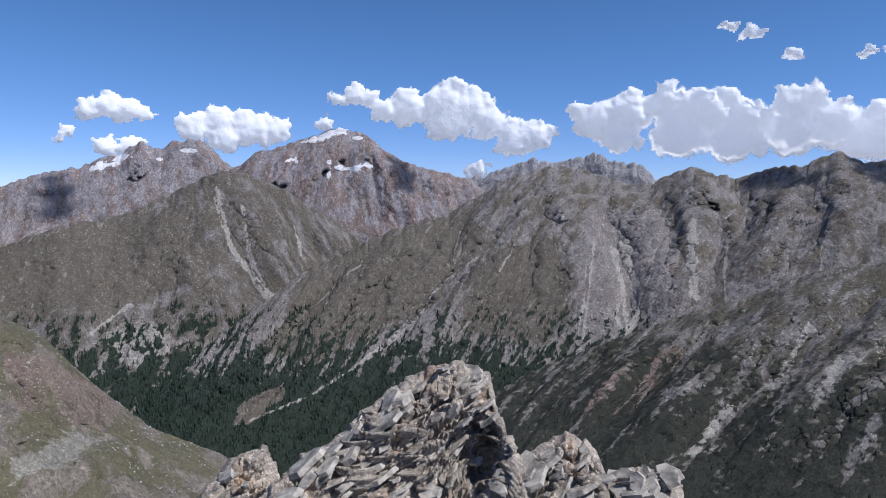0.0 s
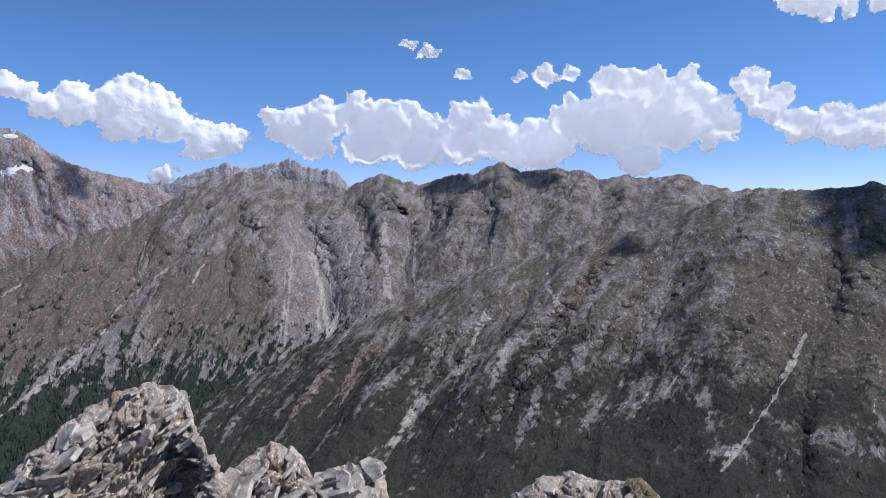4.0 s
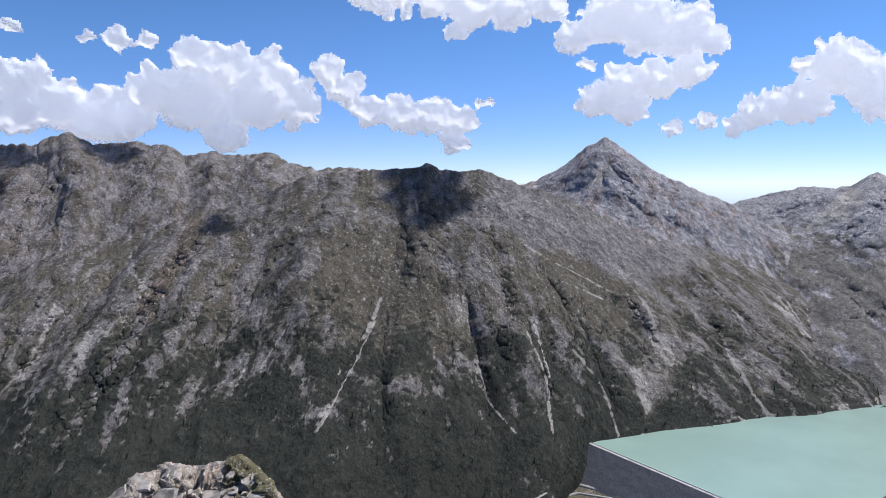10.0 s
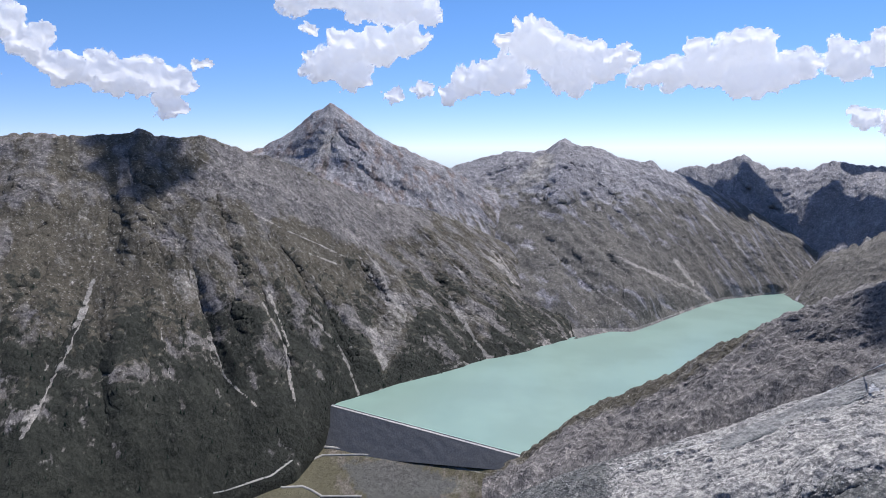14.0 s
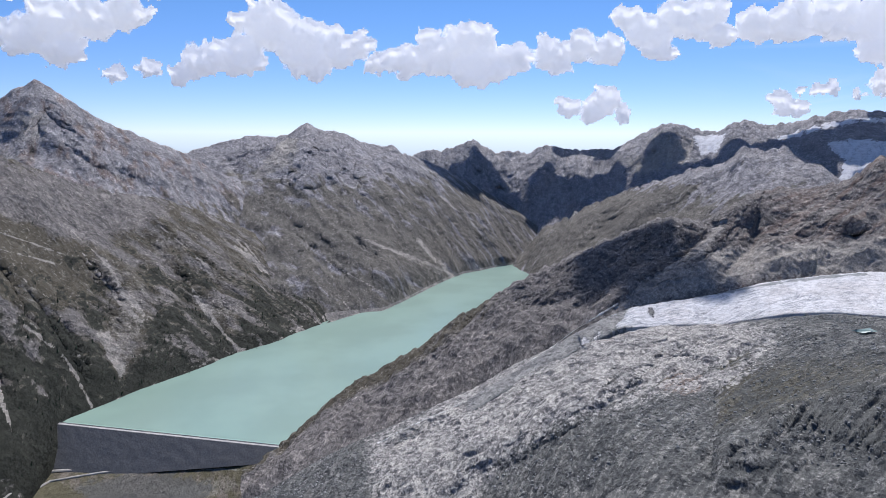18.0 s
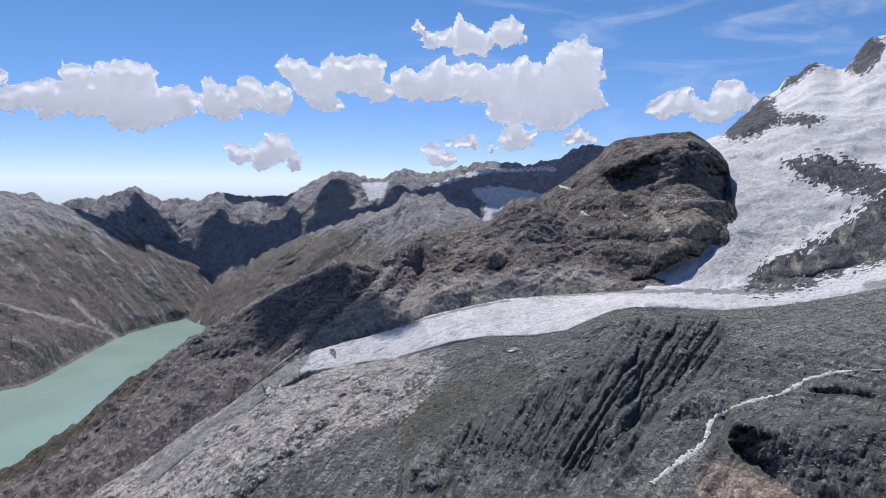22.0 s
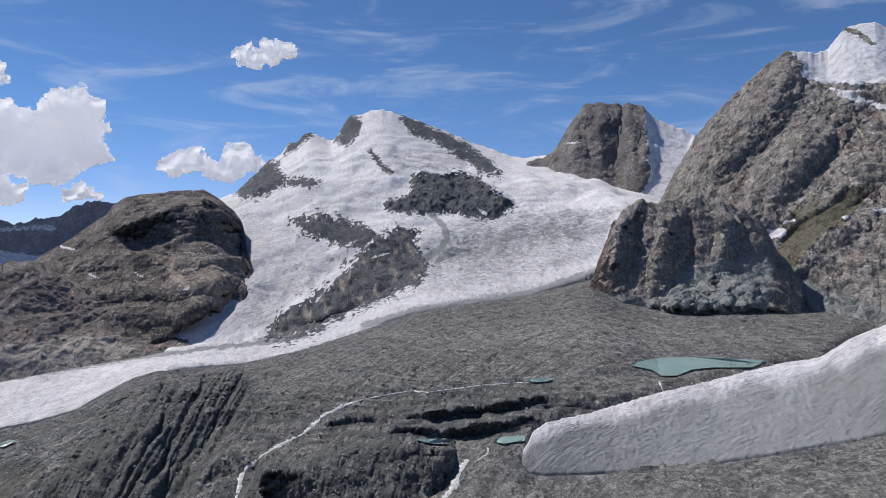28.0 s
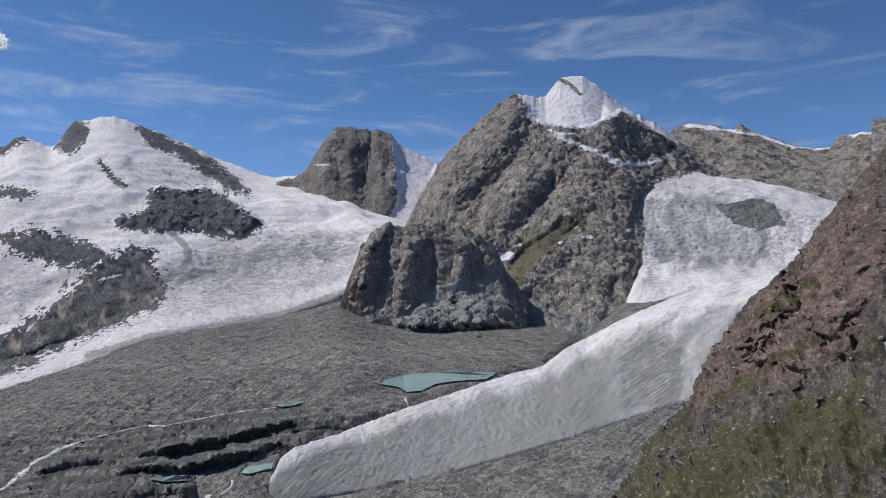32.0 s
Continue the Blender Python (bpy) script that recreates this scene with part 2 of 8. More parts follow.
ROCK_FAR = alpine("far_rock", (0.36, 0.325, 0.33), (0.24, 0.225, 0.24), streak=0.5, relief=6)
ROCK_PALE = alpine("pale_rock", (0.38, 0.365, 0.37), (0.25, 0.245, 0.26), grass=(0.155, 0.142, 0.115), relief=4)
ROCK_BROWN = alpine("brown_slopes", (0.28, 0.252, 0.236), (0.18, 0.168, 0.166), relief=5, streak=0.6)
ROCK_DARK = alpine("dark_slopes", (0.25, 0.23, 0.215), (0.145, 0.136, 0.132), grass=(0.098, 0.086, 0.056), relief=4, streak=0.7, wood=(0.034, 0.036, 0.028))
ROCK_GREY = alpine("grey_gneiss", (0.37, 0.345, 0.31), (0.22, 0.207, 0.188), grass=(0.15, 0.14, 0.085), relief=4.5, streak=0.1, speckle=0.25, size=0.7, broken_rock=0.55, mosaic=0.22)
ROCK_BAND = alpine("banded_rock", (0.25, 0.22, 0.195), (0.15, 0.14, 0.13), relief=4, streak=0.15, banded=0.9, tint=(0.36, 0.31, 0.25), broken_rock=0.3)
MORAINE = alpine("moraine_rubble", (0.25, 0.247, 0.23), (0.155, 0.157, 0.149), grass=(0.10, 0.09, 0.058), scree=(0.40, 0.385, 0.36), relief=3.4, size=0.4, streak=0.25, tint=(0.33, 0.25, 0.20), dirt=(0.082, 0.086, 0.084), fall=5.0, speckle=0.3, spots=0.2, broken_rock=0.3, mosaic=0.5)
NEAR_SLOPE = alpine("near_slope_rock", (0.15, 0.13, 0.115), (0.072, 0.062, 0.055), grass=(0.085, 0.084, 0.038), scree=(0.30, 0.28, 0.25), relief=2.2, size=0.2, streak=0.1, fall=3.0, speckle=0.35)
ICE = alpine("glacier_ice", (0.135, 0.145, 0.155), (0.075, 0.082, 0.09), scree=(0.34, 0.33, 0.31), snow=(0.90, 0.89, 0.89), relief=3.4, size=0.6, streak=0.1, tint=(0.34, 0.30, 0.25), dirt=(0.20, 0.215, 0.21), soft_dirt=0.42, ice=True)
OLIVE = alpine("olive_turf_slope", (0.25, 0.215, 0.175), (0.15, 0.13, 0.105), grass=(0.125, 0.116, 0.064), dirt=(0.11, 0.11, 0.105), scree=(0.28, 0.265, 0.23), relief=2.2, size=0.2, streak=0.05, tint=(0.17, 0.125, 0.10), fall=3.0, speckle=0.35)
TIP_ROCK = alpine("schist_slabs", (0.54, 0.47, 0.385), (0.29, 0.25, 0.205), grass=(0.12, 0.11, 0.04), scree=(0.5, 0.47, 0.43), relief=5, size=0.004, streak=0.3, tint=(0.40, 0.27, 0.18), broken_rock=0.15)


def plain(name, color, rough=0.8, vary=0.25, scale=0.2, bump=0.0):
    m, t, p = nodes_of(name)
    pos = t.nodes.new("ShaderNodeNewGeometry").outputs["Position"]
    n = noise_at(t, pos, scale, 6, 0.65)
    link(t, blend(t, span(t, n, 0.3, 0.7), tuple(c * (1 - vary) for c in color), tuple(c * (1 + vary) for c in color)), p.inputs["Base Color"])
    p.inputs["Roughness"].default_value = rough
    if bump:
        bumped(t, p, n, bump)
    return m


def milky_water(name, color, rough, scale):
    m, t, p = nodes_of(name)
    pos = t.nodes.new("ShaderNodeNewGeometry").outputs["Position"]
    n = noise_at(t, pos, scale, 3, 0.5)
    link(t, blend(t, span(t, n, 0.35, 0.68), color, tuple(c * 1.12 for c in color)), p.inputs["Base Color"])
    p.inputs["Roughness"].default_value = rough
    p.inputs["Specular IOR Level"].default_value = 0.5
    bumped(t, p, noise_at(t, pos, 0.25, 3, 0.6), 0.25, 0.4)
    return m


LAKE = milky_water("milky_lake", (0.255, 0.365, 0.30), 0.22, 0.004)
POND = milky_water("meltwater", (0.25, 0.35, 0.32), 0.25, 0.03)
WHITE_WATER = plain("white_water", (0.60, 0.60, 0.58), 0.5, 0.4, 0.25, 0.8)
ROAD = plain("gravel_road", (0.42, 0.40, 0.36), 0.9, 0.2, 0.05)
DAM_FACE = plain("dam_rubble", (0.20, 0.198, 0.194), 0.9, 0.18, 0.25, 0.4)
CONCRETE = plain("crest_concrete", (0.38, 0.37, 0.35), 0.85, 0.15, 0.05)
CONIFER = plain("conifer_needles", (0.030, 0.048, 0.032), 0.85, 0.45, 0.02)
BOULDER = plain("moraine_boulder", (0.28, 0.278, 0.265), 0.9, 0.5, 0.03)


# ---- the lie of the land: bearing in degrees, distance and height above the lake in metres ----
# far massif with two rocky peaks, crest
FAR_CREST = [(-37.79, 4201, 828), (-34.8, 4201, 707), (-32.83, 4201, 737), (-30.76, 4201, 806), (-29.34, 4201, 832), (-27.88, 4201, 847), (-26.56, 4201, 898), (-25.02, 4201, 929), (-24.23, 4201, 971), (-23.64, 4201, 998), (-22.85, 4201, 975), (-22.26, 4201, 957), (-21.44, 4201, 1003), (-20.74, 4201, 1021), (-19.5, 4201, 1021), (-18.67, 4201, 977), (-17.92, 4201, 920), (-17, 4201, 869), (-14.49, 4201, 766)]
FAR_BASE = [(-38.14, 3880, 262), (-17.09, 3880, 484), (-14.55, 3880, 482)]
# snow-capped summit
CAP_CREST = [(-20.5, 4116, 713), (-18.16, 4133, 820), (-17, 4133, 857), (-16.3, 4133, 880), (-15.11, 4133, 953), (-13.56, 4133, 978), (-12.22, 4133, 1016), (-11.09, 4133, 1044), (-9.86, 4133, 1072), (-9.04, 4133, 1100), (-8.58, 4133, 1107), (-7.66, 4133, 1089), (-6.74, 4133, 1083), (-6.05, 4133, 1050), (-5.12, 4133, 984), (-3.96, 4133, 938), (-2.78, 4133, 902), (-1.14, 4133, 866), (0.75, 4133, 832), (2.16, 4133, 806), (4.05, 4133, 756), (6.86, 4133, 672)]
CAP_BASE = [(-20.67, 3739, 204), (-10.53, 3739, 181), (0.79, 3739, 332), (6.9, 3739, 491)]
# pale grey crags behind
PALE_CREST = [(-0.19, 4153, 721), (2.16, 4153, 810), (4.03, 4153, 847), (5.43, 4153, 881), (6.36, 4153, 905), (7.28, 4153, 928), (8.2, 4153, 918), (9.36, 4153, 904), (10.49, 4153, 927), (11.62, 4153, 937), (12.28, 4153, 973), (12.83, 4153, 956), (13.42, 4153, 916), (14.53, 4153, 905), (15.32, 4153, 902), (15.93, 4153, 898), (16.51, 4153, 852), (17.05, 4153, 800), (18.91, 4153, 725), (23.06, 4153, 647)]
PALE_BASE = [(-0.17, 3971, 441), (23.16, 3971, 439)]
# grassy shoulder across the valley
SHOULDER_CREST = [(-38.64, 3720, 404), (-35.6, 3720, 431), (-32.98, 3720, 462), (-30.91, 3720, 515), (-29.47, 3720, 548), (-25.73, 3813, 594), (-23.77, 3813, 633), (-21.73, 3860, 709), (-19.65, 3860, 781), (-18.16, 3860, 830), (-16.87, 3860, 834), (-15.79, 3860, 814), (-13.16, 3813, 736), (-10.46, 3720, 625), (-7.71, 3627, 508), (-5.85, 3534, 440), (-1.11, 3441, 332)]
SHOULDER_BASE = [(-39.11, 2900, -83), (-33.47, 2850, -147), (-29.99, 2800, -184), (-24.25, 2760, -237), (-17.91, 2800, -268), (-1.08, 3000, -179)]
# long ridge east of the valley
RIDGE_CREST = [(-28.98, 2500, -230), (-26.2, 2600, -129), (-24.58, 2680, -92), (-22.07, 2800, 6), (-19.93, 2850, 76), (-17.75, 2950, 136), (-15.52, 3050, 215), (-13.26, 3150, 287), (-10.97, 3250, 362), (-8.65, 3330, 415), (-3.96, 3450, 534), (-2.07, 3500, 564), (0.76, 3600, 614), (2.17, 3650, 680), (4.05, 3700, 750), (5.44, 3750, 800), (7.29, 3800, 844), (9.36, 3850, 871), (10.96, 3900, 857), (12.77, 3930, 826), (15.01, 3960, 777), (16.75, 3980, 777), (18.02, 3990, 814), (18.86, 3998, 848)]
RIDGE_CREST2 = [(18.86, 3998, 848), (19.6, 3998, 869), (20.52, 3998, 857), (21.44, 3998, 825), (23.38, 4046, 808), (24.74, 4046, 843), (25.69, 4046, 866), (26.82, 4046, 871), (27.93, 4046, 875), (28.82, 4046, 914), (29.87, 4046, 941), (30.59, 4046, 903), (31.4, 4046, 883), (32.8, 4046, 887), (34.12, 4046, 903), (35.38, 4046, 880), (36.46, 4046, 890), (37.73, 4046, 830), (38.91, 4046, 843), (39.85, 4046, 862), (40.79, 4046, 832), (41.73, 4046, 835), (43.13, 4046, 845), (44.53, 4046, 850), (45.69, 4046, 797), (48.22, 4046, 757), (49.8, 4046, 776), (51.81, 4046, 765), (55.76, 4046, 665)]
RIDGE_BASE = [(-29.05, 2350, -264), (-22.3, 2350, -280), (-8.78, 2400, -304), (5.71, 2550, -261), (15.02, 2700, -173), (23.54, 2800, -47), (33.38, 2900, 101), (43.16, 3000, 291), (55.84, 3000, 450)]
# dark mountain above the dam
DARK_CREST = [(-8.24, 1750, 34), (-3.77, 1850, 26), (0.14, 1950, 56), (4.12, 2030, 110), (6.25, 2060, 142), (7.72, 2090, 164), (11.54, 2130, 220), (15.61, 2180, 280), (19.89, 2230, 340), (24.36, 2280, 398), (28.98, 2330, 482), (33.68, 2380, 522), (36.53, 2400, 556), (38.43, 2430, 588), (40.79, 2450, 603), (43.14, 2470, 633), (45, 2500, 673), (46.85, 2520, 707), (49.13, 2540, 725), (51.82, 2560, 735), (53.57, 2580, 741), (55.09, 2590, 744), (56.36, 2600, 748)]
DARK_CREST2 = [(56.36, 2600, 748), (56.9, 2600, 766), (57.5, 2600, 752), (58.25, 2600, 737), (59.89, 2600, 735), (61.48, 2600, 740), (62.67, 2600, 716), (63.83, 2600, 702), (64.6, 2620, 683), (66.52, 2650, 661), (68.4, 2700, 627), (70.75, 2750, 577), (73.55, 2850, 508), (76.32, 2950, 459), (79.03, 3050, 429), (82.57, 3100, 350), (86.01, 3150, 253), (90.15, 3150, 122), (93.64, 2950, 53), (96.06, 2800, 12), (98.5, 2700, -33)]
DARK_BASE = [(-8.51, 1250, 110), (3.53, 1180, 60), (19.27, 1150, 3), (38.35, 1180, -13), (47.95, 1220, 26), (55.17, 1330, 16), (61.11, 1450, 12), (67.54, 1560, 29), (70.22, 1750, 25), (72.89, 1800, 8), (77.35, 1950, -6), (82, 2150, -31), (86.79, 2400, -66), (91.66, 2680, -88)]
# pointed peak
PEAK_CREST = [(60.4, 3300, 613), (63.23, 3330, 660), (64.87, 3350, 682), (66.05, 3370, 701), (67.22, 3380, 736), (68.39, 3390, 780), (69.4, 3400, 832), (70.23, 3400, 872), (70.78, 3400, 886), (71.47, 3400, 912), (72.16, 3400, 885), (73.23, 3400, 838), (74.84, 3420, 773), (76.21, 3430, 723), (77.56, 3450, 690), (78.91, 3480, 649), (81.12, 3500, 594), (83.31, 3520, 512), (85.87, 3550, 417), (88.37, 3550, 314), (91.58, 3500, 198), (96.55, 3000, 41), (98.49, 2850, 13)]
# lake-head massif with a pyramid summit
MASSIF_CREST = [(80.02, 4128, 528), (81.36, 4128, 582), (82.71, 4128, 608), (83.61, 4128, 630), (84.38, 4128, 646), (86.11, 4128, 669), (87.47, 4128, 669), (89.08, 4128, 678), (89.78, 4128, 711), (90.58, 4128, 751), (91.4, 4128, 711), (92.8, 4128, 701), (93.96, 4128, 671), (94.89, 4128, 635), (96.53, 4128, 615), (97.37, 4128, 615), (98.17, 4109, 575), (100.28, 4080, 537), (102.63, 4032, 451), (104.97, 3984, 368), (106.38, 3936, 315), (108.01, 3888, 252), (109.4, 3840, 192), (111.05, 3792, 84)]
MASSIF_BASE = [(79.33, 2600, -88), (84.89, 2500, -80), (86.8, 2500, -80), (91.66, 2680, -85), (96.55, 2960, -86), (99.94, 3250, -68), (103.27, 3500, -32), (107.47, 3640, -3), (111.11, 3700, 8)]
# distant ridge at the valley head
HEAD_CREST = [(98.41, 4204, 518), (99.57, 4204, 579), (100.73, 4204, 593), (101.43, 4204, 586), (102.58, 4204, 613), (104.18, 4204, 657), (105.34, 4204, 601), (106.03, 4204, 577), (107.83, 4204, 588), (108.51, 4204, 572), (109.38, 4204, 608), (110.17, 4204, 625), (111.58, 4204, 603), (113.09, 4204, 597), (114.36, 4204, 604), (115.2, 4204, 592), (116.2, 4178, 637), (117.39, 4178, 685), (118.93, 4178, 740), (120.28, 4178, 755), (121.27, 4178, 724)]
HEAD_CREST2 = [(121.27, 4178, 724), (122.22, 4178, 712), (123.34, 4178, 703), (124.2, 4178, 750), (125.07, 4178, 770), (126.31, 4178, 752), (126.93, 4178, 744), (128.1, 4178, 751), (129.28, 4178, 776), (130.45, 4178, 797), (131.85, 4178, 818), (133.72, 4178, 812), (135.11, 4178, 799), (136.49, 4178, 819), (137.86, 4178, 836), (138.76, 4178, 883), (139.87, 4178, 920), (141, 4178, 910), (141.89, 4178, 903), (143.66, 4178, 876), (147.12, 4178, 811)]
HEAD_BASE = [(98.47, 3876, -84), (106.07, 3830, -31), (114.94, 3830, 152), (121.79, 3830, 236), (126.96, 3830, 323), (147.38, 3830, 354)]
# mid spur beyond the lake head
SPUR_CREST = [(105.67, 3600, -141), (107.47, 3700, -15), (108.8, 3750, 69), (110.09, 3800, 180), (111.84, 3850, 218), (113.54, 3900, 287), (114.79, 3950, 322), (116.83, 3950, 388), (118.82, 4000, 434), (120.38, 4000, 458), (121.49, 4000, 507), (122.62, 4000, 515), (124.07, 4000, 546), (125.06, 4000, 621), (125.77, 4000, 627), (126.67, 4000, 600), (127.83, 4000, 629), (128.59, 4000, 598), (130.49, 3950, 549), (131.92, 3900, 465), (134.77, 3800, 364)]
SPUR_BASE = [(105.75, 3100, -184), (110.84, 3000, -88), (117.31, 3000, 38), (123.2, 3000, 160), (128.53, 3000, 232), (134.85, 3000, 210)]
# rocky spur between lake and glacier
CLIFF_CREST = [(84.51, 1330, -1), (86.52, 1420, -11), (88.14, 1490, -10), (89.56, 1530, 9), (91.58, 1570, 52), (93.08, 1590, 76), (94.58, 1610, 93), (96.56, 1640, 115), (98.04, 1660, 133), (99.99, 1690, 160), (101.44, 1710, 183), (102.87, 1740, 215), (104.29, 1760, 233), (106.16, 1790, 261), (106.85, 1810, 274), (107.99, 1830, 296), (108.89, 1850, 309), (110.68, 1870, 331), (112.85, 1900, 369), (114.98, 1930, 399), (116.64, 1950, 418), (118.25, 1970, 443), (119.03, 1980, 460)]
CLIFF_CREST2 = [(119.03, 1980, 460), (120.21, 2000, 464), (121.79, 2020, 455), (122.94, 2050, 454), (123.83, 2080, 476), (124.7, 2120, 495), (126.07, 2200, 519), (126.24, 2250, 527), (128.14, 2280, 531), (130.51, 2300, 544), (131.92, 2320, 562), (133.09, 2350, 592), (133.78, 2360, 623), (134.7, 2370, 642), (135.63, 2380, 638), (136.8, 2400, 631), (137.73, 2420, 603), (138.44, 2430, 577), (139.82, 2450, 558), (143, 2450, 511), (146.55, 2450, 458)]
CLIFF_BASE = [(84.45, 1180, 39), (88.48, 1210, 69), (91.52, 1240, 87), (98.07, 1310, 117), (104.46, 1390, 154), (108.23, 1430, 202), (113.2, 1500, 247), (116.63, 1560, 278), (119.48, 1640, 302), (123.38, 1700, 323), (127.01, 1760, 343), (130.59, 1830, 336), (133.92, 1880, 360), (138.61, 1930, 369), (146.67, 1980, 394)]
# banded rounded rock hill
DOME_CREST = [(131.95, 2650, 441), (133.81, 2680, 529), (135.19, 2700, 590), (136.56, 2720, 643), (137.69, 2740, 677), (138.82, 2760, 711), (139.92, 2780, 756), (141.02, 2790, 796), (141.67, 2800, 836), (142.32, 2800, 858), (143.19, 2800, 868), (144.48, 2800, 877), (145.76, 2800, 887), (147.02, 2800, 892), (147.89, 2800, 892), (149.27, 2780, 848), (150.19, 2760, 802), (150.65, 2700, 766), (150.91, 2600, 710), (151.06, 2350, 593), (151.21, 2150, 513), (151.69, 2020, 423)]
DOME_BASE = [(132, 2000, 371), (136.27, 2020, 368), (140.9, 2030, 376), (145.36, 2050, 390), (146.27, 2010, 404), (148.15, 2050, 430), (149.59, 2080, 477), (150.55, 2080, 511), (151.69, 2000, 418)]
# upper snow mountain
SNOW_CREST = [(144.63, 3900, 814), (148.34, 3950, 910), (150.68, 4050, 977), (151.4, 4060, 1031), (152.2, 4070, 1081), (153.06, 4080, 1154), (153.91, 4090, 1198), (154.57, 4100, 1262), (155.18, 4100, 1265), (155.8, 4100, 1314), (156.27, 4100, 1327), (157.06, 4100, 1303), (157.99, 4150, 1286), (158.51, 4150, 1318), (159.07, 4150, 1391), (159.54, 4150, 1437), (160.56, 4150, 1448), (161.25, 4150, 1470), (162.17, 4150, 1475), (163.09, 4150, 1459), (164, 4150, 1430), (165.14, 4150, 1407), (166.04, 4150, 1382), (167.16, 4150, 1355), (168.28, 4150, 1322)]
SNOW_CREST2 = [(168.28, 4150, 1322), (169.61, 4150, 1269), (170.7, 4150, 1246), (171.78, 4150, 1220), (172.85, 4150, 1187), (173.91, 4150, 1174), (175.16, 4150, 1179), (176.38, 4100, 1180), (178, 4000, 1132), (179.58, 3900, 1072), (181.89, 3800, 985), (183.38, 3600, 914), (184.83, 3500, 879), (187.85, 3400, 855)]
SNOW_MID = [(144.58, 3000, 666), (148.31, 3050, 788), (151.13, 3050, 817), (155.84, 3080, 874), (160.53, 3120, 911), (165.15, 3150, 920), (169.63, 3200, 930), (173.93, 3250, 956), (178.03, 3250, 947), (181.92, 3000, 849), (184.85, 2900, 797), (187.88, 2900, 772)]
SNOW_LOW = [(144.41, 2010, 393), (147.2, 2010, 403), (150.03, 2010, 409), (152.88, 2030, 418), (157.17, 2080, 439), (160.5, 2200, 488), (165.16, 2420, 576), (168.78, 2560, 630), (173.99, 2650, 679), (178.09, 2650, 718), (181.96, 2600, 734), (187.92, 2600, 711)]
SNOW_NEAR = [(144.38, 1560, 425), (147.17, 1600, 420), (150.95, 1640, 414), (153.81, 1690, 416), (155.73, 1720, 424), (158.11, 1760, 435), (160.49, 1800, 456), (162.84, 1860, 479), (165.16, 1910, 491), (169.69, 1990, 505), (174.04, 2060, 519), (178.15, 2140, 561), (180.12, 2160, 592), (182.77, 2150, 602), (187.99, 2150, 605)]
# glacier tongue
TONGUE_FAR = [(103.84, 1270, 183), (107.26, 1330, 212), (110.36, 1380, 248), (113.08, 1430, 280), (115.85, 1480, 310), (117.72, 1520, 321), (119.6, 1560, 325), (121.97, 1600, 331), (124.36, 1650, 340), (127.23, 1740, 353), (130.58, 1830, 362), (133.91, 1880, 376), (138.6, 1930, 385), (143.15, 1960, 395), (147.51, 1990, 410)]
TONGUE_NEAR = [(103.8, 1210, 179), (110.33, 1310, 233), (113.52, 1360, 271), (116.77, 1410, 304), (119.59, 1450, 302), (121.96, 1470, 307), (123.88, 1480, 306), (126.29, 1500, 321), (129.17, 1530, 336), (132.06, 1540, 347), (135.87, 1550, 351), (138.68, 1540, 367), (140.5, 1545, 391), (142.3, 1550, 413), (144.09, 1555, 423), (147.59, 1560, 419)]
# moraine foreground
FORE_TOP = [(84.46, 1175, 48), (88.49, 1200, 78), (91.52, 1230, 97), (98.07, 1300, 126), (104.46, 1380, 163), (108.23, 1420, 211), (113.21, 1480, 251), (113.52, 1350, 273), (119.59, 1440, 302), (123.88, 1470, 306), (126.29, 1490, 321), (132.06, 1530, 347), (135.87, 1540, 350), (138.68, 1530, 366), (140.51, 1535, 391), (142.3, 1540, 416), (144.08, 1545, 428), (147.58, 1550, 427), (150.95, 1630, 418), (155.73, 1710, 430), (160.49, 1790, 462), (165.16, 1900, 495), (169.69, 1980, 509), (174.04, 2050, 522), (179.74, 2130, 570)]
FORE_TOP2 = [(179.74, 2130, 570), (182.07, 2130, 524), (184.79, 2100, 510), (190.93, 2100, 518), (196.07, 2080, 495), (199.73, 2050, 474), (202.44, 2100, 555), (206.78, 2200, 619), (211.71, 2250, 653), (215.54, 2250, 654), (220.75, 2200, 656)]
FORE_MID = [(84.29, 980, 62), (98.1, 1050, 136), (108.42, 1080, 223), (113.44, 1080, 272), (119.55, 1120, 286), (126.31, 1150, 312), (132.12, 1170, 337), (138.77, 1180, 371), (144.22, 1190, 406), (144.28, 1200, 391), (150.9, 1220, 410), (160.47, 1280, 443), (169.72, 1350, 462), (179.83, 1400, 487), (184.77, 1430, 459), (196.04, 1380, 446), (206.71, 1250, 469), (215.46, 1200, 500), (220.67, 1150, 518)]
FORE_LOW = [(83.99, 760, 77), (108.95, 760, 156), (119.46, 740, 269), (132.34, 720, 278), (144.83, 700, 307), (160.39, 650, 315), (180.2, 660, 353), (184.69, 660, 383), (206.6, 680, 411), (220.54, 680, 442)]
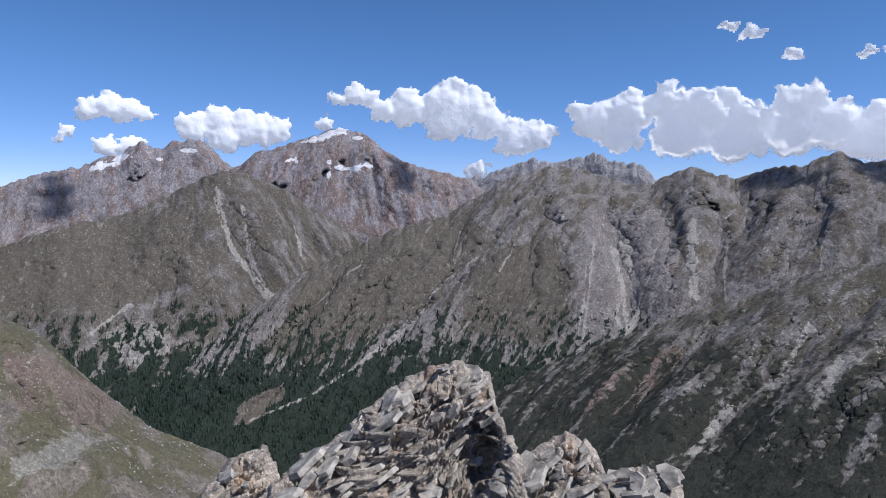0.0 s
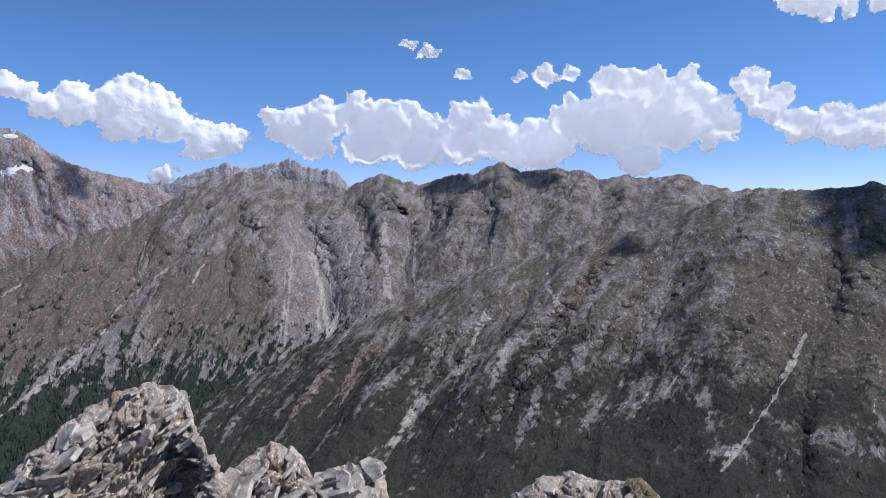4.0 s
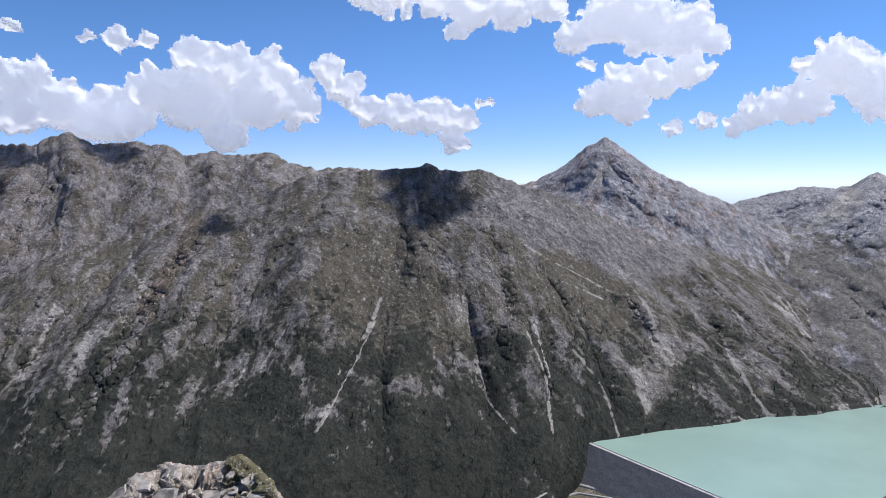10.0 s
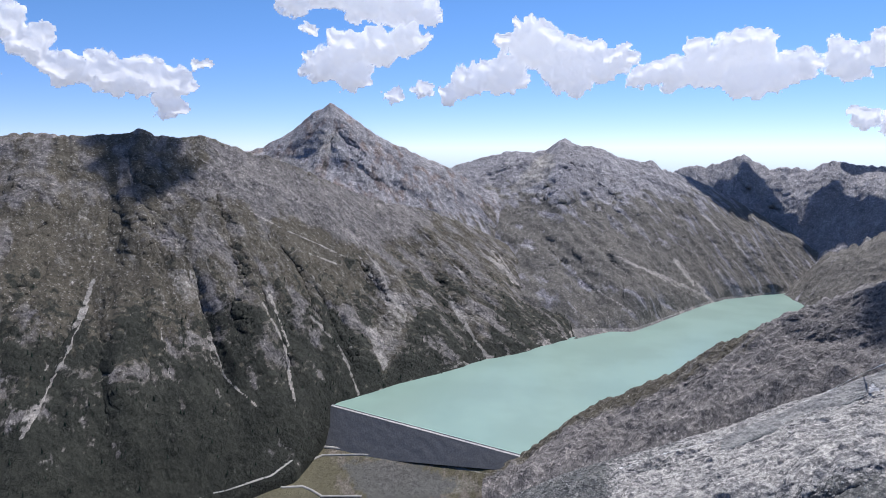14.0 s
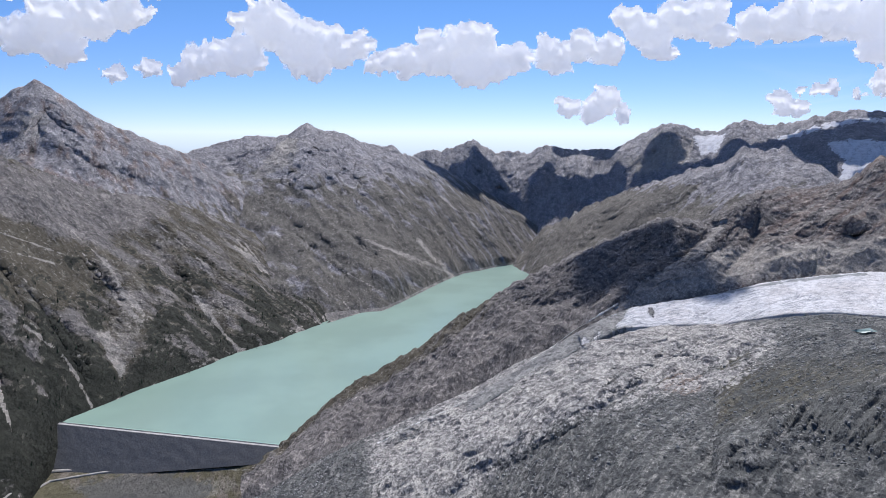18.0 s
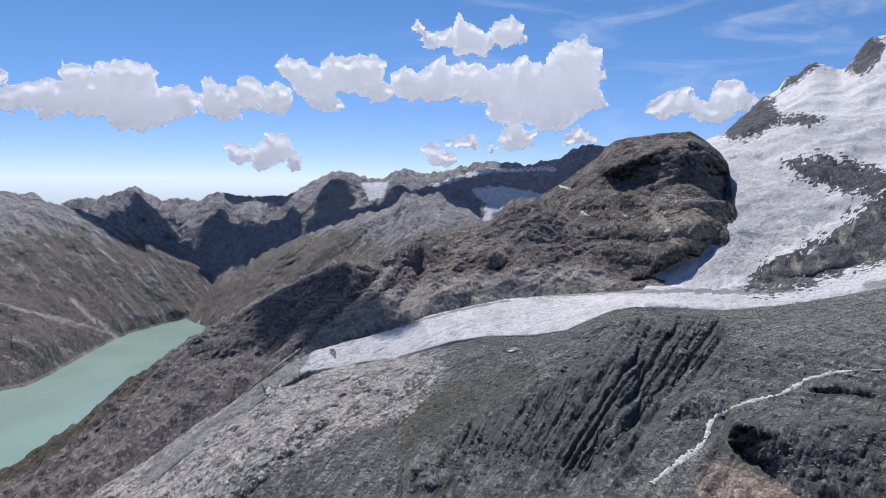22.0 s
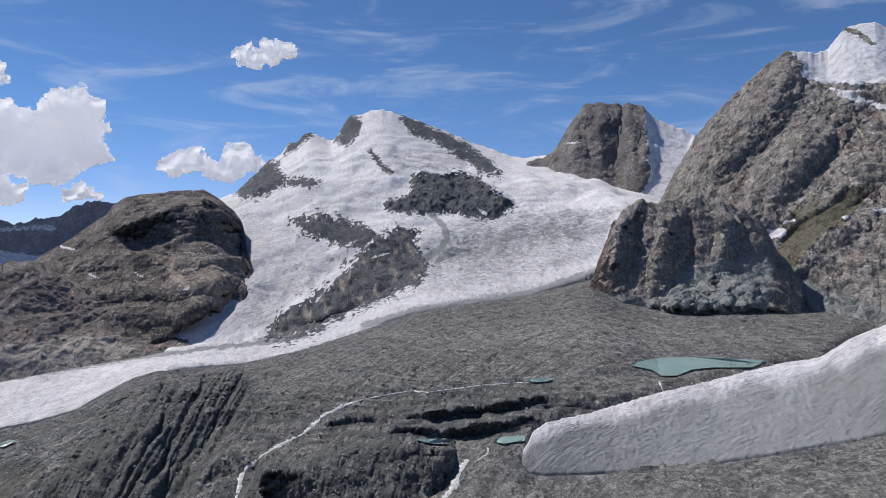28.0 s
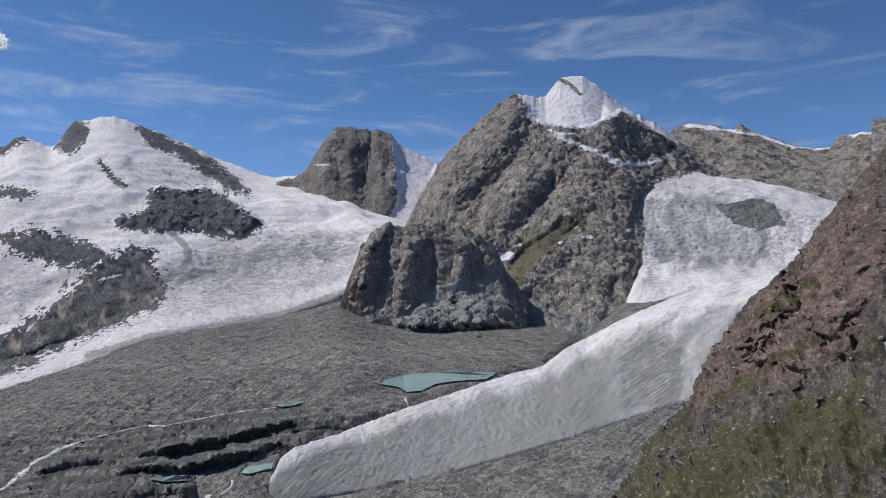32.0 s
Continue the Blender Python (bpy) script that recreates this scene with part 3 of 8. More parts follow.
# second glacier
ICE_UP = [(173.26, 960, 382), (174.6, 985, 417), (175.72, 1000, 426), (179.15, 1050, 428), (183.81, 1120, 443), (188.54, 1200, 456), (193.25, 1280, 476), (196.05, 1330, 484), (197.9, 1400, 509), (199.73, 1480, 523), (202.43, 1560, 555), (205.92, 1650, 594), (208.45, 1720, 621), (210.9, 1780, 636), (213.65, 1830, 648), (216.65, 1850, 675), (220.76, 1850, 688)]
ICE_DOWN = [(173.26, 930, 379), (175.49, 925, 378), (179.13, 930, 381), (183.79, 950, 383), (188.5, 980, 391), (193.21, 1010, 406), (197.85, 1050, 422), (202.36, 1100, 442), (206.7, 1150, 465), (210.02, 1180, 486), (213.58, 1180, 500), (220.67, 1180, 513)]
# icefall
FALL_UP = [(197.1, 2950, 1216), (198.48, 2900, 1176), (200.29, 2850, 1118), (202.53, 2800, 1077), (204.72, 2850, 1084), (206.86, 2850, 1041), (209.36, 2850, 1008), (211.77, 2850, 989), (214.1, 2800, 957), (216.33, 2750, 913), (217.77, 2750, 884), (220.79, 2700, 833)]
FALL_MID = [(197.08, 2650, 1033), (200.27, 2600, 959), (203.39, 2560, 911), (208.93, 2550, 882), (212.15, 2550, 881), (214.84, 2500, 832), (217.75, 2500, 792), (220.77, 2450, 736)]
FALL_FOOT = [(197.02, 2150, 619), (200.22, 2180, 636), (202.46, 2220, 653), (206.8, 2280, 678), (210.92, 2300, 669), (212.88, 2280, 652), (217.72, 2250, 654), (220.75, 2200, 641)]
FALL_LOW = [(196.98, 1950, 436), (200.18, 1960, 485), (202.43, 2000, 538), (206.78, 2050, 593), (210.9, 2080, 628), (214.79, 2080, 639), (220.75, 2080, 644)]
# sheer summit of dark rock with a snow flank
HORN_CREST = [(173.91, 3900, 1106), (175.37, 3900, 1134), (176.18, 3900, 1164), (176.78, 3900, 1214), (177.37, 3900, 1276), (177.95, 3900, 1339), (178.53, 3900, 1388), (179.02, 3900, 1433), (179.68, 3900, 1426), (180.25, 3900, 1437), (181.2, 3900, 1424), (181.95, 3900, 1411), (182.35, 3900, 1427), (182.68, 3900, 1411), (183.52, 3900, 1397), (184.03, 3900, 1357), (184.68, 3900, 1320), (185.74, 3900, 1286), (186.94, 3900, 1248), (187.76, 3900, 1211), (190.35, 3900, 1141)]
HORN_BASE = [(173.95, 3300, 853), (178.06, 3300, 846), (181.94, 3200, 800), (187.12, 3100, 757), (190.29, 3100, 758)]
# big rock peak with a snow cap
ROCK_CREST = [(183.4, 2600, 733), (184.92, 2650, 825), (185.78, 2700, 912), (186.73, 2750, 996), (187.69, 2780, 1079), (188.64, 2800, 1137), (189.83, 2820, 1201), (191.02, 2840, 1262), (191.97, 2860, 1310), (192.92, 2880, 1349), (193.96, 2900, 1386), (194.8, 2900, 1377), (195.73, 2920, 1371), (196.48, 2950, 1384), (197.04, 2980, 1428), (197.69, 3000, 1473), (198.52, 3000, 1476), (199.43, 3000, 1473), (200.33, 3000, 1441), (201.45, 3000, 1392), (202.56, 3020, 1342), (203.88, 3050, 1302)]
ROCK_CREST2 = [(203.88, 3050, 1302), (205.18, 3070, 1265), (206.67, 3100, 1202), (208.13, 3100, 1127), (210.98, 3100, 1036)]
ROCK_BASE = [(183.37, 2080, 453), (190.92, 2060, 470), (196.06, 2030, 455), (199.73, 2020, 455), (202.43, 2060, 508), (206.79, 2300, 651), (210.94, 2500, 761)]
# wall behind the icefall
WALL_CREST = [(203.85, 3400, 1141), (205.82, 3400, 1270), (206.67, 3400, 1299), (207.52, 3400, 1317), (208.57, 3400, 1310), (209.39, 3400, 1303), (210.41, 3400, 1281), (211.01, 3400, 1270), (211.25, 3380, 1291), (211.53, 3380, 1298), (211.81, 3380, 1271), (212.79, 3400, 1246), (213.94, 3400, 1215), (214.89, 3400, 1188), (216.37, 3400, 1161), (217.45, 3400, 1163), (218, 3400, 1202), (218.7, 3400, 1210), (219.57, 3400, 1215), (220.86, 3400, 1226), (223.51, 3400, 1239)]
WALL_BASE = [(203.82, 2800, 907), (210.97, 2800, 929), (216.69, 2700, 860), (223.44, 2700, 792)]
# square rock bluff
BLUFF_CREST = [(178.99, 1990, 482), (179.46, 2000, 546), (180.02, 2010, 611), (180.59, 2030, 685), (181.06, 2040, 726), (181.76, 2050, 763), (182.47, 2060, 789), (183.41, 2070, 796), (184.82, 2080, 795), (186.71, 2090, 797), (188.61, 2100, 792), (190.03, 2110, 778), (190.97, 2110, 760), (191.72, 2110, 732), (192.37, 2110, 704), (193.07, 2110, 656), (194.69, 2110, 569)]
BLUFF_BASE = [(178.99, 1930, 473), (181.03, 1900, 472), (184.78, 1880, 457), (188.56, 1890, 455), (192.33, 1920, 470), (194.67, 1950, 467)]
# near slope closing the view
NEAR_CREST = [(201.62, 300, 579), (203.63, 330, 583), (204.95, 360, 588), (205.48, 390, 594), (205.83, 400, 602), (206.9, 410, 608), (208.17, 415, 616), (209.29, 420, 624), (209.55, 430, 635), (209.85, 430, 643), (210.87, 440, 654), (211.87, 440, 664), (212.67, 445, 674), (213.65, 450, 684), (214.79, 450, 691), (215.92, 455, 702), (216.85, 460, 712), (217.58, 460, 722), (218.13, 465, 730), (218.84, 465, 738), (219.89, 470, 750), (220.84, 470, 762), (223.52, 480, 784), (227.99, 490, 815)]
NEAR_BASE = [(201.58, 190, 602), (210.67, 190, 607), (220.5, 190, 615), (227.58, 190, 622)]
# olive hill on the valley's near side
OLIVE_CREST = [(-40.55, 560, 671), (-37.78, 570, 650), (-35.08, 580, 628), (-33.17, 590, 611), (-32.17, 595, 603), (-31.15, 600, 595), (-29.95, 610, 579), (-28.71, 620, 560), (-27.44, 630, 542), (-26.13, 640, 524), (-25.18, 640, 512), (-24.4, 640, 502), (-23.41, 640, 493), (-22.19, 635, 487), (-20.52, 630, 478), (-19.46, 630, 472), (-18.69, 625, 467), (-18.4, 600, 468), (-18.21, 560, 465), (-18.06, 480, 466)]
OLIVE_BASE = [(-41.49, 330, 562), (-33.76, 350, 548), (-26.42, 370, 533), (-18.11, 370, 504)]
# valley floor under the dam, lake shore and roads
SHORE = [(70.95, 1847, 0), (74.77, 1941, 0), (79.42, 2045, 0), (85.56, 2227, 0), (91.99, 2469, 0), (91.66, 2425, 0), (96.55, 2661, 0), (99.94, 2995, 0), (103.27, 3387, 0), (107.47, 3670, 0)]
# rocks on the tip
TIP_MAIN = [(-16.24, 5, 697.73), (-13.47, 5.2, 697.86), (-11.59, 5.3, 697.96), (-9.71, 5.4, 698), (-8.28, 5.5, 698.07), (-7.23, 5.5, 698.17), (-6.85, 5.6, 698.23), (-5.65, 5.6, 698.29), (-4.45, 5.7, 698.37), (-3.25, 5.7, 698.43), (-2.05, 5.8, 698.46), (-0.85, 5.8, 698.54), (0.35, 5.8, 698.57), (1.55, 5.8, 698.55), (2.28, 5.8, 698.5), (3.24, 5.8, 698.51), (3.81, 5.8, 698.48), (4.11, 5.7, 698.39), (4.71, 5.5, 698.2), (5.69, 5.4, 698.08), (6.43, 5.2, 698), (6.96, 5, 697.73)]
TIP_LEFT = [(-20.42, 5.6, 697.5), (-19.29, 5.7, 697.67), (-18.19, 5.8, 697.71), (-16.83, 5.9, 697.81), (-15.93, 5.9, 697.84), (-15.03, 5.9, 697.85), (-14.45, 5.8, 697.77), (-13.92, 5.7, 697.7), (-13.04, 5.6, 697.42)]
TIP_RIGHT = [(5.28, 5, 697.66), (6.46, 5.2, 697.82), (7.15, 5.3, 697.94), (8.57, 5.4, 698), (9.74, 5.5, 698.05), (10.91, 5.5, 698.07), (12.08, 5.5, 698.04), (13.03, 5.4, 697.94), (13.51, 5.3, 697.89), (14.5, 5.1, 697.68)]
TIP_SMALL = [(13.35, 5.2, 697.62), (14.22, 5.3, 697.83), (15.57, 5.4, 697.86), (16.01, 5.4, 697.91), (16.91, 5.4, 697.88), (18.01, 5.4, 697.91), (19.11, 5.4, 697.92), (19.44, 5.3, 697.85), (20.07, 5.1, 697.73)]
TIP_TURF = [(29.16, 5.6, 697.37), (30.86, 5.7, 697.48), (32.56, 5.8, 697.58), (34.5, 5.9, 697.6), (35.71, 6, 697.6), (37.17, 6, 697.58), (38.86, 6, 697.55), (40.32, 6, 697.58), (41.29, 6, 697.6), (42.5, 5.9, 697.54), (43.47, 5.7, 697.48), (44.68, 5.6, 697.35)]
FLOOR_FAR = [(54.76, 1420, -55), (59.14, 1480, -52), (61.87, 1530, -60), (65.62, 1600, -69), (69.17, 1750, -77), (73.39, 1680, -68), (78.35, 1610, -52), (82.86, 1545, -33), (87.59, 1475, -8), (89.33, 1440, -4), (91.3, 1410, -9)]

# patches of snow, scree, rock and turf: bearing and elevation seen from the tip
FAR_SNOW = [(-26.84, 2.11), (-25.62, 2.47), (-24.52, 3.05)]
CAP_SUMMIT = [(-11.54, 4.48), (-10.41, 4.87), (-8.58, 5.67), (-7.94, 5.55), (-8.03, 5.27), (-9.04, 5.07), (-9.96, 4.69)]
CAP_SNOW = [(-8.83, 2.47), (-7.45, 2.34), (-6.38, 2.72)]
CAP_SNOW2 = [(-12.91, 2.96), (-12.01, 3.16), (-11.88, 2.88)]
SHOULDER_RUN = [(-18.18, 0.64), (-17.8, -2.05), (-17.19, -4.09), (-15.92, -5.93), (-14.62, -8.02), (-13.81, -8.36)]
SHOULDER_RUN2 = [(-16.27, -0.7), (-15.87, -3.2), (-15.12, -5.95), (-14.08, -7.99)]
RIDGE_RUN = [(14.66, -2.86), (15.6, -5.35), (16.42, -8.05), (16.02, -9.87), (15.39, -11.08)]
RIDGE_RUN2 = [(13.7, -4.02), (14.68, -7.66), (15.29, -10.9)]
RIDGE_RUN3 = [(12.34, -3.59), (12.05, -7.3), (11.68, -11.45)]
RIDGE_RUN4 = [(20.02, -1.86), (20.08, -5.2), (20.49, -7.84)]
RIDGE_RUN5 = [(22.79, -2.47), (22.68, -6.41)]
RIDGE_RUN6 = [(4.09, -4.17), (0.79, -6.56), (-2.06, -9.16), (-3.97, -11.26), (-6.83, -13.52), (-8.72, -14.74), (-11.54, -16.28), (-16.11, -17.73)]
MEADOW_AREA = [(-17.27, -17.94), (-16.76, -16.6), (-15.18, -15.63), (-13.36, -15.25), (-13.19, -16.06), (-14.75, -16.97), (-16.12, -17.86)]
RED_AREA = [(10.97, -17.66), (15.55, -12.8), (19.18, -11.57), (19.8, -12.71), (17.13, -15.95), (14.53, -18.98)]
DARK_RUN = [(33.66, -6.82), (30.78, -11.44), (26.06, -13.99), (22.8, -17.32), (19.15, -20.78)]
DARK_RUN2 = [(29.89, -6.76), (27.06, -9.94), (24.25, -13)]
DARK_RUN3 = [(52.44, -11.66), (50.69, -15.33), (47.49, -20.32)]
DARK_RUN4 = [(65.68, -11.54), (66.94, -15.85), (67.48, -20.81)]
DARK_RUN5 = [(61.09, -14.93), (62.39, -18.09), (64.44, -20.58)]
DARK_FAN = [(53.21, -3.91), (55.21, -5.68), (56.57, -9.22), (53.75, -10.02), (49.67, -7.2), (50.1, -5.34)]
DARK_SLAB = [(58.48, -9.55), (60.56, -10.07), (60.41, -12.45), (59.15, -11.69)]
DARK_ORANGE = [(38.42, -3.3), (36.99, -6.37), (34.59, -9.65)]
DARK_RUN6 = [(68.95, -13.76), (71.38, -16.47), (73.11, -20.22)]
DARK_RUN7 = [(65.09, -12.38), (66.79, -16.56), (67.53, -20.4)]
DARK_SLAB2 = [(73.99, -15.91), (76.47, -11.46), (77.43, -13.48), (76.59, -16.69), (75.22, -18.56)]
DARK_SLAB3 = [(81.5, -13.69), (83.21, -12.23), (84.58, -14.34), (83.78, -15.94)]
DARK_RUN8 = [(81.95, -13.66), (83.12, -15.78), (84.49, -17.39)]
PEAK_RUN = [(84.37, -9.05), (85.69, -10.3), (86.77, -11.32)]
PEAK_RUN2 = [(95.58, -9.07), (98.95, -10.48), (101.35, -11.39), (103.27, -11.91)]
PEAK_RUN3 = [(99.17, -8.82), (100.38, -10.23), (101.59, -11.15)]
HEAD_ICE = [(130.7, -0.64), (132.82, -0.43), (137.11, -1.04), (135.42, -2.32), (131.68, -3.31), (131.99, -1.89)]
HEAD_ICE2 = [(121.49, -0.17), (123.9, -0.08), (123.45, -1.31), (122.17, -1.66)]
HEAD_RUN = [(127.64, -0.33), (131.39, 0.82), (137.42, 1.13)]
DOME_ICE = [(145.03, -0.88), (147.59, 0.02), (150.61, -0.71), (150.7, -1.56), (146.85, -1.98)]
DOME_TAN = [(145.93, -2.06), (150.6, -1.65), (150.34, -3.54), (148.66, -5.39), (146.36, -3.47)]
RIB_A = [(150.45, 3.78), (151.4, 4.89), (153.06, 6.54), (154.08, 5.33), (154.26, 4.68), (153.03, 4.09), (151.85, 3.4)]
RIB_B = [(154.21, 4.68), (155.39, 5), (156.98, 4.65), (155.85, 4.44)]
RIB_C = [(158.36, 8.03), (158.98, 9.46), (159.54, 10.16), (160.28, 9.78), (160.37, 9.07), (159.9, 8.54), (159.25, 7.83)]
RIB_D = [(163.87, 10.07), (165.14, 9.58), (167.17, 8.71), (169.26, 7.51), (171.01, 6.29), (171.88, 5.11), (170.5, 5.56), (168.29, 6.98), (166.94, 7.92), (164.46, 8.9)]
RIB_E = [(154.24, 6.99), (154.57, 7.71), (155.8, 8.61), (156.36, 8.65), (155.51, 7.79)]
RIB_F = [(161.1, 7.29), (161.93, 6.36), (162.85, 5.52), (162.49, 5.66), (161.56, 6.51)]
NUNATAK = [(162.16, 2.91), (163.31, 3.12), (164.46, 3.56), (164.69, 5.15), (165.6, 5.36), (166.95, 5.05), (168.52, 5.41), (169.62, 4.92), (170.94, 4.08), (172.98, 2.64), (171.4, 1.55), (169.64, 1.81), (167.41, 2.26), (165.15, 2.12), (162.85, 2.34)]
OUTCROP = [(155.12, 1.6), (157.24, 1.85), (159.12, 1.18), (161.08, 0.59), (161.64, 0.07), (160.52, -0.62), (159.48, -0.61), (158.17, -0.22), (155.82, 0.65)]
OUTCROP2 = [(161.45, -0.35), (163.31, 0.57), (164.78, 0.37), (164.51, -0.65), (165.25, -1.4), (165.61, -2.71), (164.7, -3.64), (162.38, -4.81), (159.55, -5.75), (157.17, -7.2), (154.79, -7.89), (152.79, -7.87), (153.85, -6.42), (155.29, -5.49), (157.19, -4.56), (159, -2.68), (160.51, -1.04)]
STRIPE = [(166.06, 2.15), (167.19, 0.98), (167.47, -0.17), (166.61, -1.13), (165.38, -1.87)]
RIM = [(160.49, -7.12), (165.16, -6.06), (169.69, -5.45), (174.04, -4.84), (178.15, -3.53), (180.12, -2.85)]
MEDIAL = [(128.96, -10.19), (132.98, -9.64), (141.66, -8.93), (147.2, -8.54), (152.88, -8.24), (155.74, -7.85)]
MEDIAL2 = [(121.5, -12.97), (125.32, -11.98), (129.15, -10.89), (133.92, -9.87)]
DIRTY_SNOW = [(166.98, -1.78), (169.66, -0.42), (173.97, 0.66), (178.48, 1.02), (178.49, 0.16), (173.99, -1.13), (169.67, -2.71)]
HORN_SNOW = [(183.59, 10.24), (183.7, 8.42), (183.95, 6.81), (183.68, 6.02), (184.14, 4.78), (183.38, 3.4), (183.03, 2.71), (185.19, 2.51), (186.18, 4.66), (187.44, 8.06)]
CAP2 = [(193.86, 13.63), (194.8, 13.33), (196.48, 13.22), (197.6, 14.81), (199.66, 14.71), (201.46, 13.29), (202.78, 12.16), (206.88, 9.19), (206.54, 8.86), (204.74, 10.02), (203, 11.31), (202.38, 11.65), (201.66, 11.16), (200.08, 10.43), (198.72, 10.49), (196.18, 10.81), (194.6, 11.53), (195.07, 12.24)]
CAP2_RIB = [(197.5, 14.38), (198.51, 13.89), (199.28, 13.1)]
CAP2_LEDGE = [(197.33, 9.9), (199.84, 8.82), (202.08, 7.55), (203.85, 7.3), (205.15, 7.56)]
ROCK_TURF = [(192.59, -2.15), (194.25, 0.11), (197.97, 2.88), (198.88, 2.26), (194.94, -1.31), (193.29, -4.03)]
ROCK_SCREE = [(181.03, -6.74), (185.27, -3.06), (188.59, -0.72), (192.36, -1.68), (196.1, -2.15), (193.27, -6.82)]
ROCK_PATCH = [(191.9, 0.31), (193.88, 0.34), (193.54, -0.36), (192.37, -0.36)]
FALL_DIRT = [(201.83, 4.06), (205.99, 4.71), (210.16, 4.7), (213.51, 4.01), (214.45, 2.2), (212.11, -0.77), (208.88, -0.77), (204.66, 0.05), (201.36, 0.62)]
FALL_ROCK = [(209.74, 3.84), (212.15, 4.32), (213.7, 3.83), (214.38, 2.28), (212.52, 2.03), (210.95, 2.5)]
WALL_SNOW = [(207.52, 10.24), (210.61, 9.59), (212.59, 9.1), (214.88, 8.05), (217.45, 7.76)]
WALL_SNOW2 = [(218.81, 8.69), (220.86, 8.72), (223.2, 8.77)]
SLAB_AREA = [(95.8, -25.65), (101.69, -22.83), (108.64, -19.19), (115.46, -14.24), (120.23, -13.38), (124.01, -14.35), (127.74, -15.67), (125.14, -18.59), (119.48, -19.87), (116.58, -21.36), (111.63, -22.83), (106.6, -26.33), (103.52, -29.7), (96.56, -29.89)]
PINK_AREA = [(119.97, -20.07), (121.36, -18.4), (123.51, -18.71), (123.32, -19.85), (121.91, -20.4)]
SCARP = [(128.52, -21.49), (133.92, -18.72), (140.16, -14.64), (144.35, -11.29), (150.94, -10.97), (151.96, -12.93), (150.39, -15.63), (147.97, -17.55), (146.03, -19.85), (143.12, -23.84)]
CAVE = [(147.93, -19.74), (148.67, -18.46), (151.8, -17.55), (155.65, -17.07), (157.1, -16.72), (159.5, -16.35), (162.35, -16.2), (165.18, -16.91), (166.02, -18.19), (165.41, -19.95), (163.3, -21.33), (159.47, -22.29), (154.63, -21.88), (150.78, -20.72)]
LEDGE_AREA = [(150.9, -13.37), (158.57, -12.3), (169.73, -12.03), (179.49, -12.08), (179.13, -14.21), (174.16, -15.28), (165.64, -16.45), (156.62, -16.4), (150.85, -16.54)]
OCHRE_AREA = [(148.8, -23.81), (150.79, -20.07), (155.61, -21.46), (158.5, -23.15), (158.49, -24.4)]
POND_BIG = [(182.32, -10.53), (183.36, -10.09), (185.71, -9.76), (188.55, -9.64), (192.55, -9.63), (191.37, -10.23), (188.54, -10.42), (187.12, -10.64), (185.94, -11.18), (184.76, -11.25), (184.06, -10.83)]
POND_B = [(174.12, -11.94), (175.18, -11.7), (176.44, -11.75), (175.6, -12.02), (174.55, -12.09)]
POND_C = [(164.47, -16.58), (166.11, -16.61), (168.04, -16.73), (167.49, -17.07), (165.64, -16.94)]
POND_D = [(171.02, -16.81), (171.99, -16.44), (173.83, -16.34), (173.74, -16.73), (172, -17)]
POND_E = [(133.38, -14.12), (134.52, -13.79), (135.03, -13.95), (134.14, -14.22)]
FALL_WATER = [(146.14, -23.41), (147.89, -21.88), (149.44, -20.54), (150.03, -19.83), (150.34, -18.53), (150.93, -17.66), (152.77, -16.68), (154.22, -16.07), (155.18, -15.72), (156.39, -14.91), (157.12, -14.27), (158.37, -13.72), (159.61, -13.35)]
FALL_WATER2 = [(161.62, -23.82), (163.77, -22.66), (165.65, -21.72), (167.51, -20.81), (167.96, -19.8), (168.42, -18.92), (169.1, -18.1)]
THIN_WATER = [(159.61, -13.35), (161.42, -13.01), (164.24, -12.63), (165.73, -12.77), (167.93, -12.51), (170.18, -12.24), (174.12, -11.98)]
SLAB_WATER = [(95.8, -25.52), (98.73, -24.18), (101.69, -23.1), (105.66, -21.42), (107.65, -19.87), (108.89, -19.1), (111.1, -17.57), (113.05, -16.02), (114.6, -14.96), (116.42, -13.7)]
CASCADE = [(184.57, -11.56), (184.76, -12.06), (184.85, -12.47)]
CASCADE2 = [(169.58, -18.29), (170.65, -17.67), (170.73, -17.18)]
ROAD_DAM = [(58.24, -27.27), (59.37, -26.89), (60.5, -26.58), (61.87, -26.53), (63.72, -26.24), (65.61, -25.92), (67.56, -24.84), (68.54, -24.24), (69.31, -24.09), (71.43, -24.41), (73.39, -24.69), (78.35, -25.2), (82.86, -25.56), (87.1, -25.82)]
ROAD_LOOP = [(73.31, -28.13), (69.86, -27.9), (68.9, -27.32), (68.19, -27.01), (66.51, -26.93), (66.05, -26.71), (66.26, -26.32), (67.51, -25.85), (68.74, -25.2), (69.96, -24.83), (73.38, -24.99), (78.35, -25.42)]
ROAD_SHORE = [(60.47, -23.36), (62.35, -23.24), (65.24, -22.51), (67.19, -21.75), (69.15, -21.27), (70.53, -20.74), (73.1, -20.17), (75.57, -19.47), (79.99, -18.66), (82.91, -18.13), (85.69, -17.51), (89.07, -16.6), (93.59, -15.38), (97.04, -14.38), (99.9, -13.15)]



DOME_EDGE = [(151.24, 2.49), (150.94, 1.49), (150.24, -0.26), (150.64, -1.64), (150.23, -4.44), (149.1, -6.33), (146.52, -7.88), (142.71, -8.48)]
# spurs, gullies and cliffs: width in degrees, height in metres, then bearing and elevation along each
RELIEF = collections.defaultdict(list)
CLIFFS = collections.defaultdict(list)


def relief(name, wide, high, points):
    """A spur (or, below zero, a gully) that runs down a sheet."""
    RELIEF[name].append((wide, high, points))


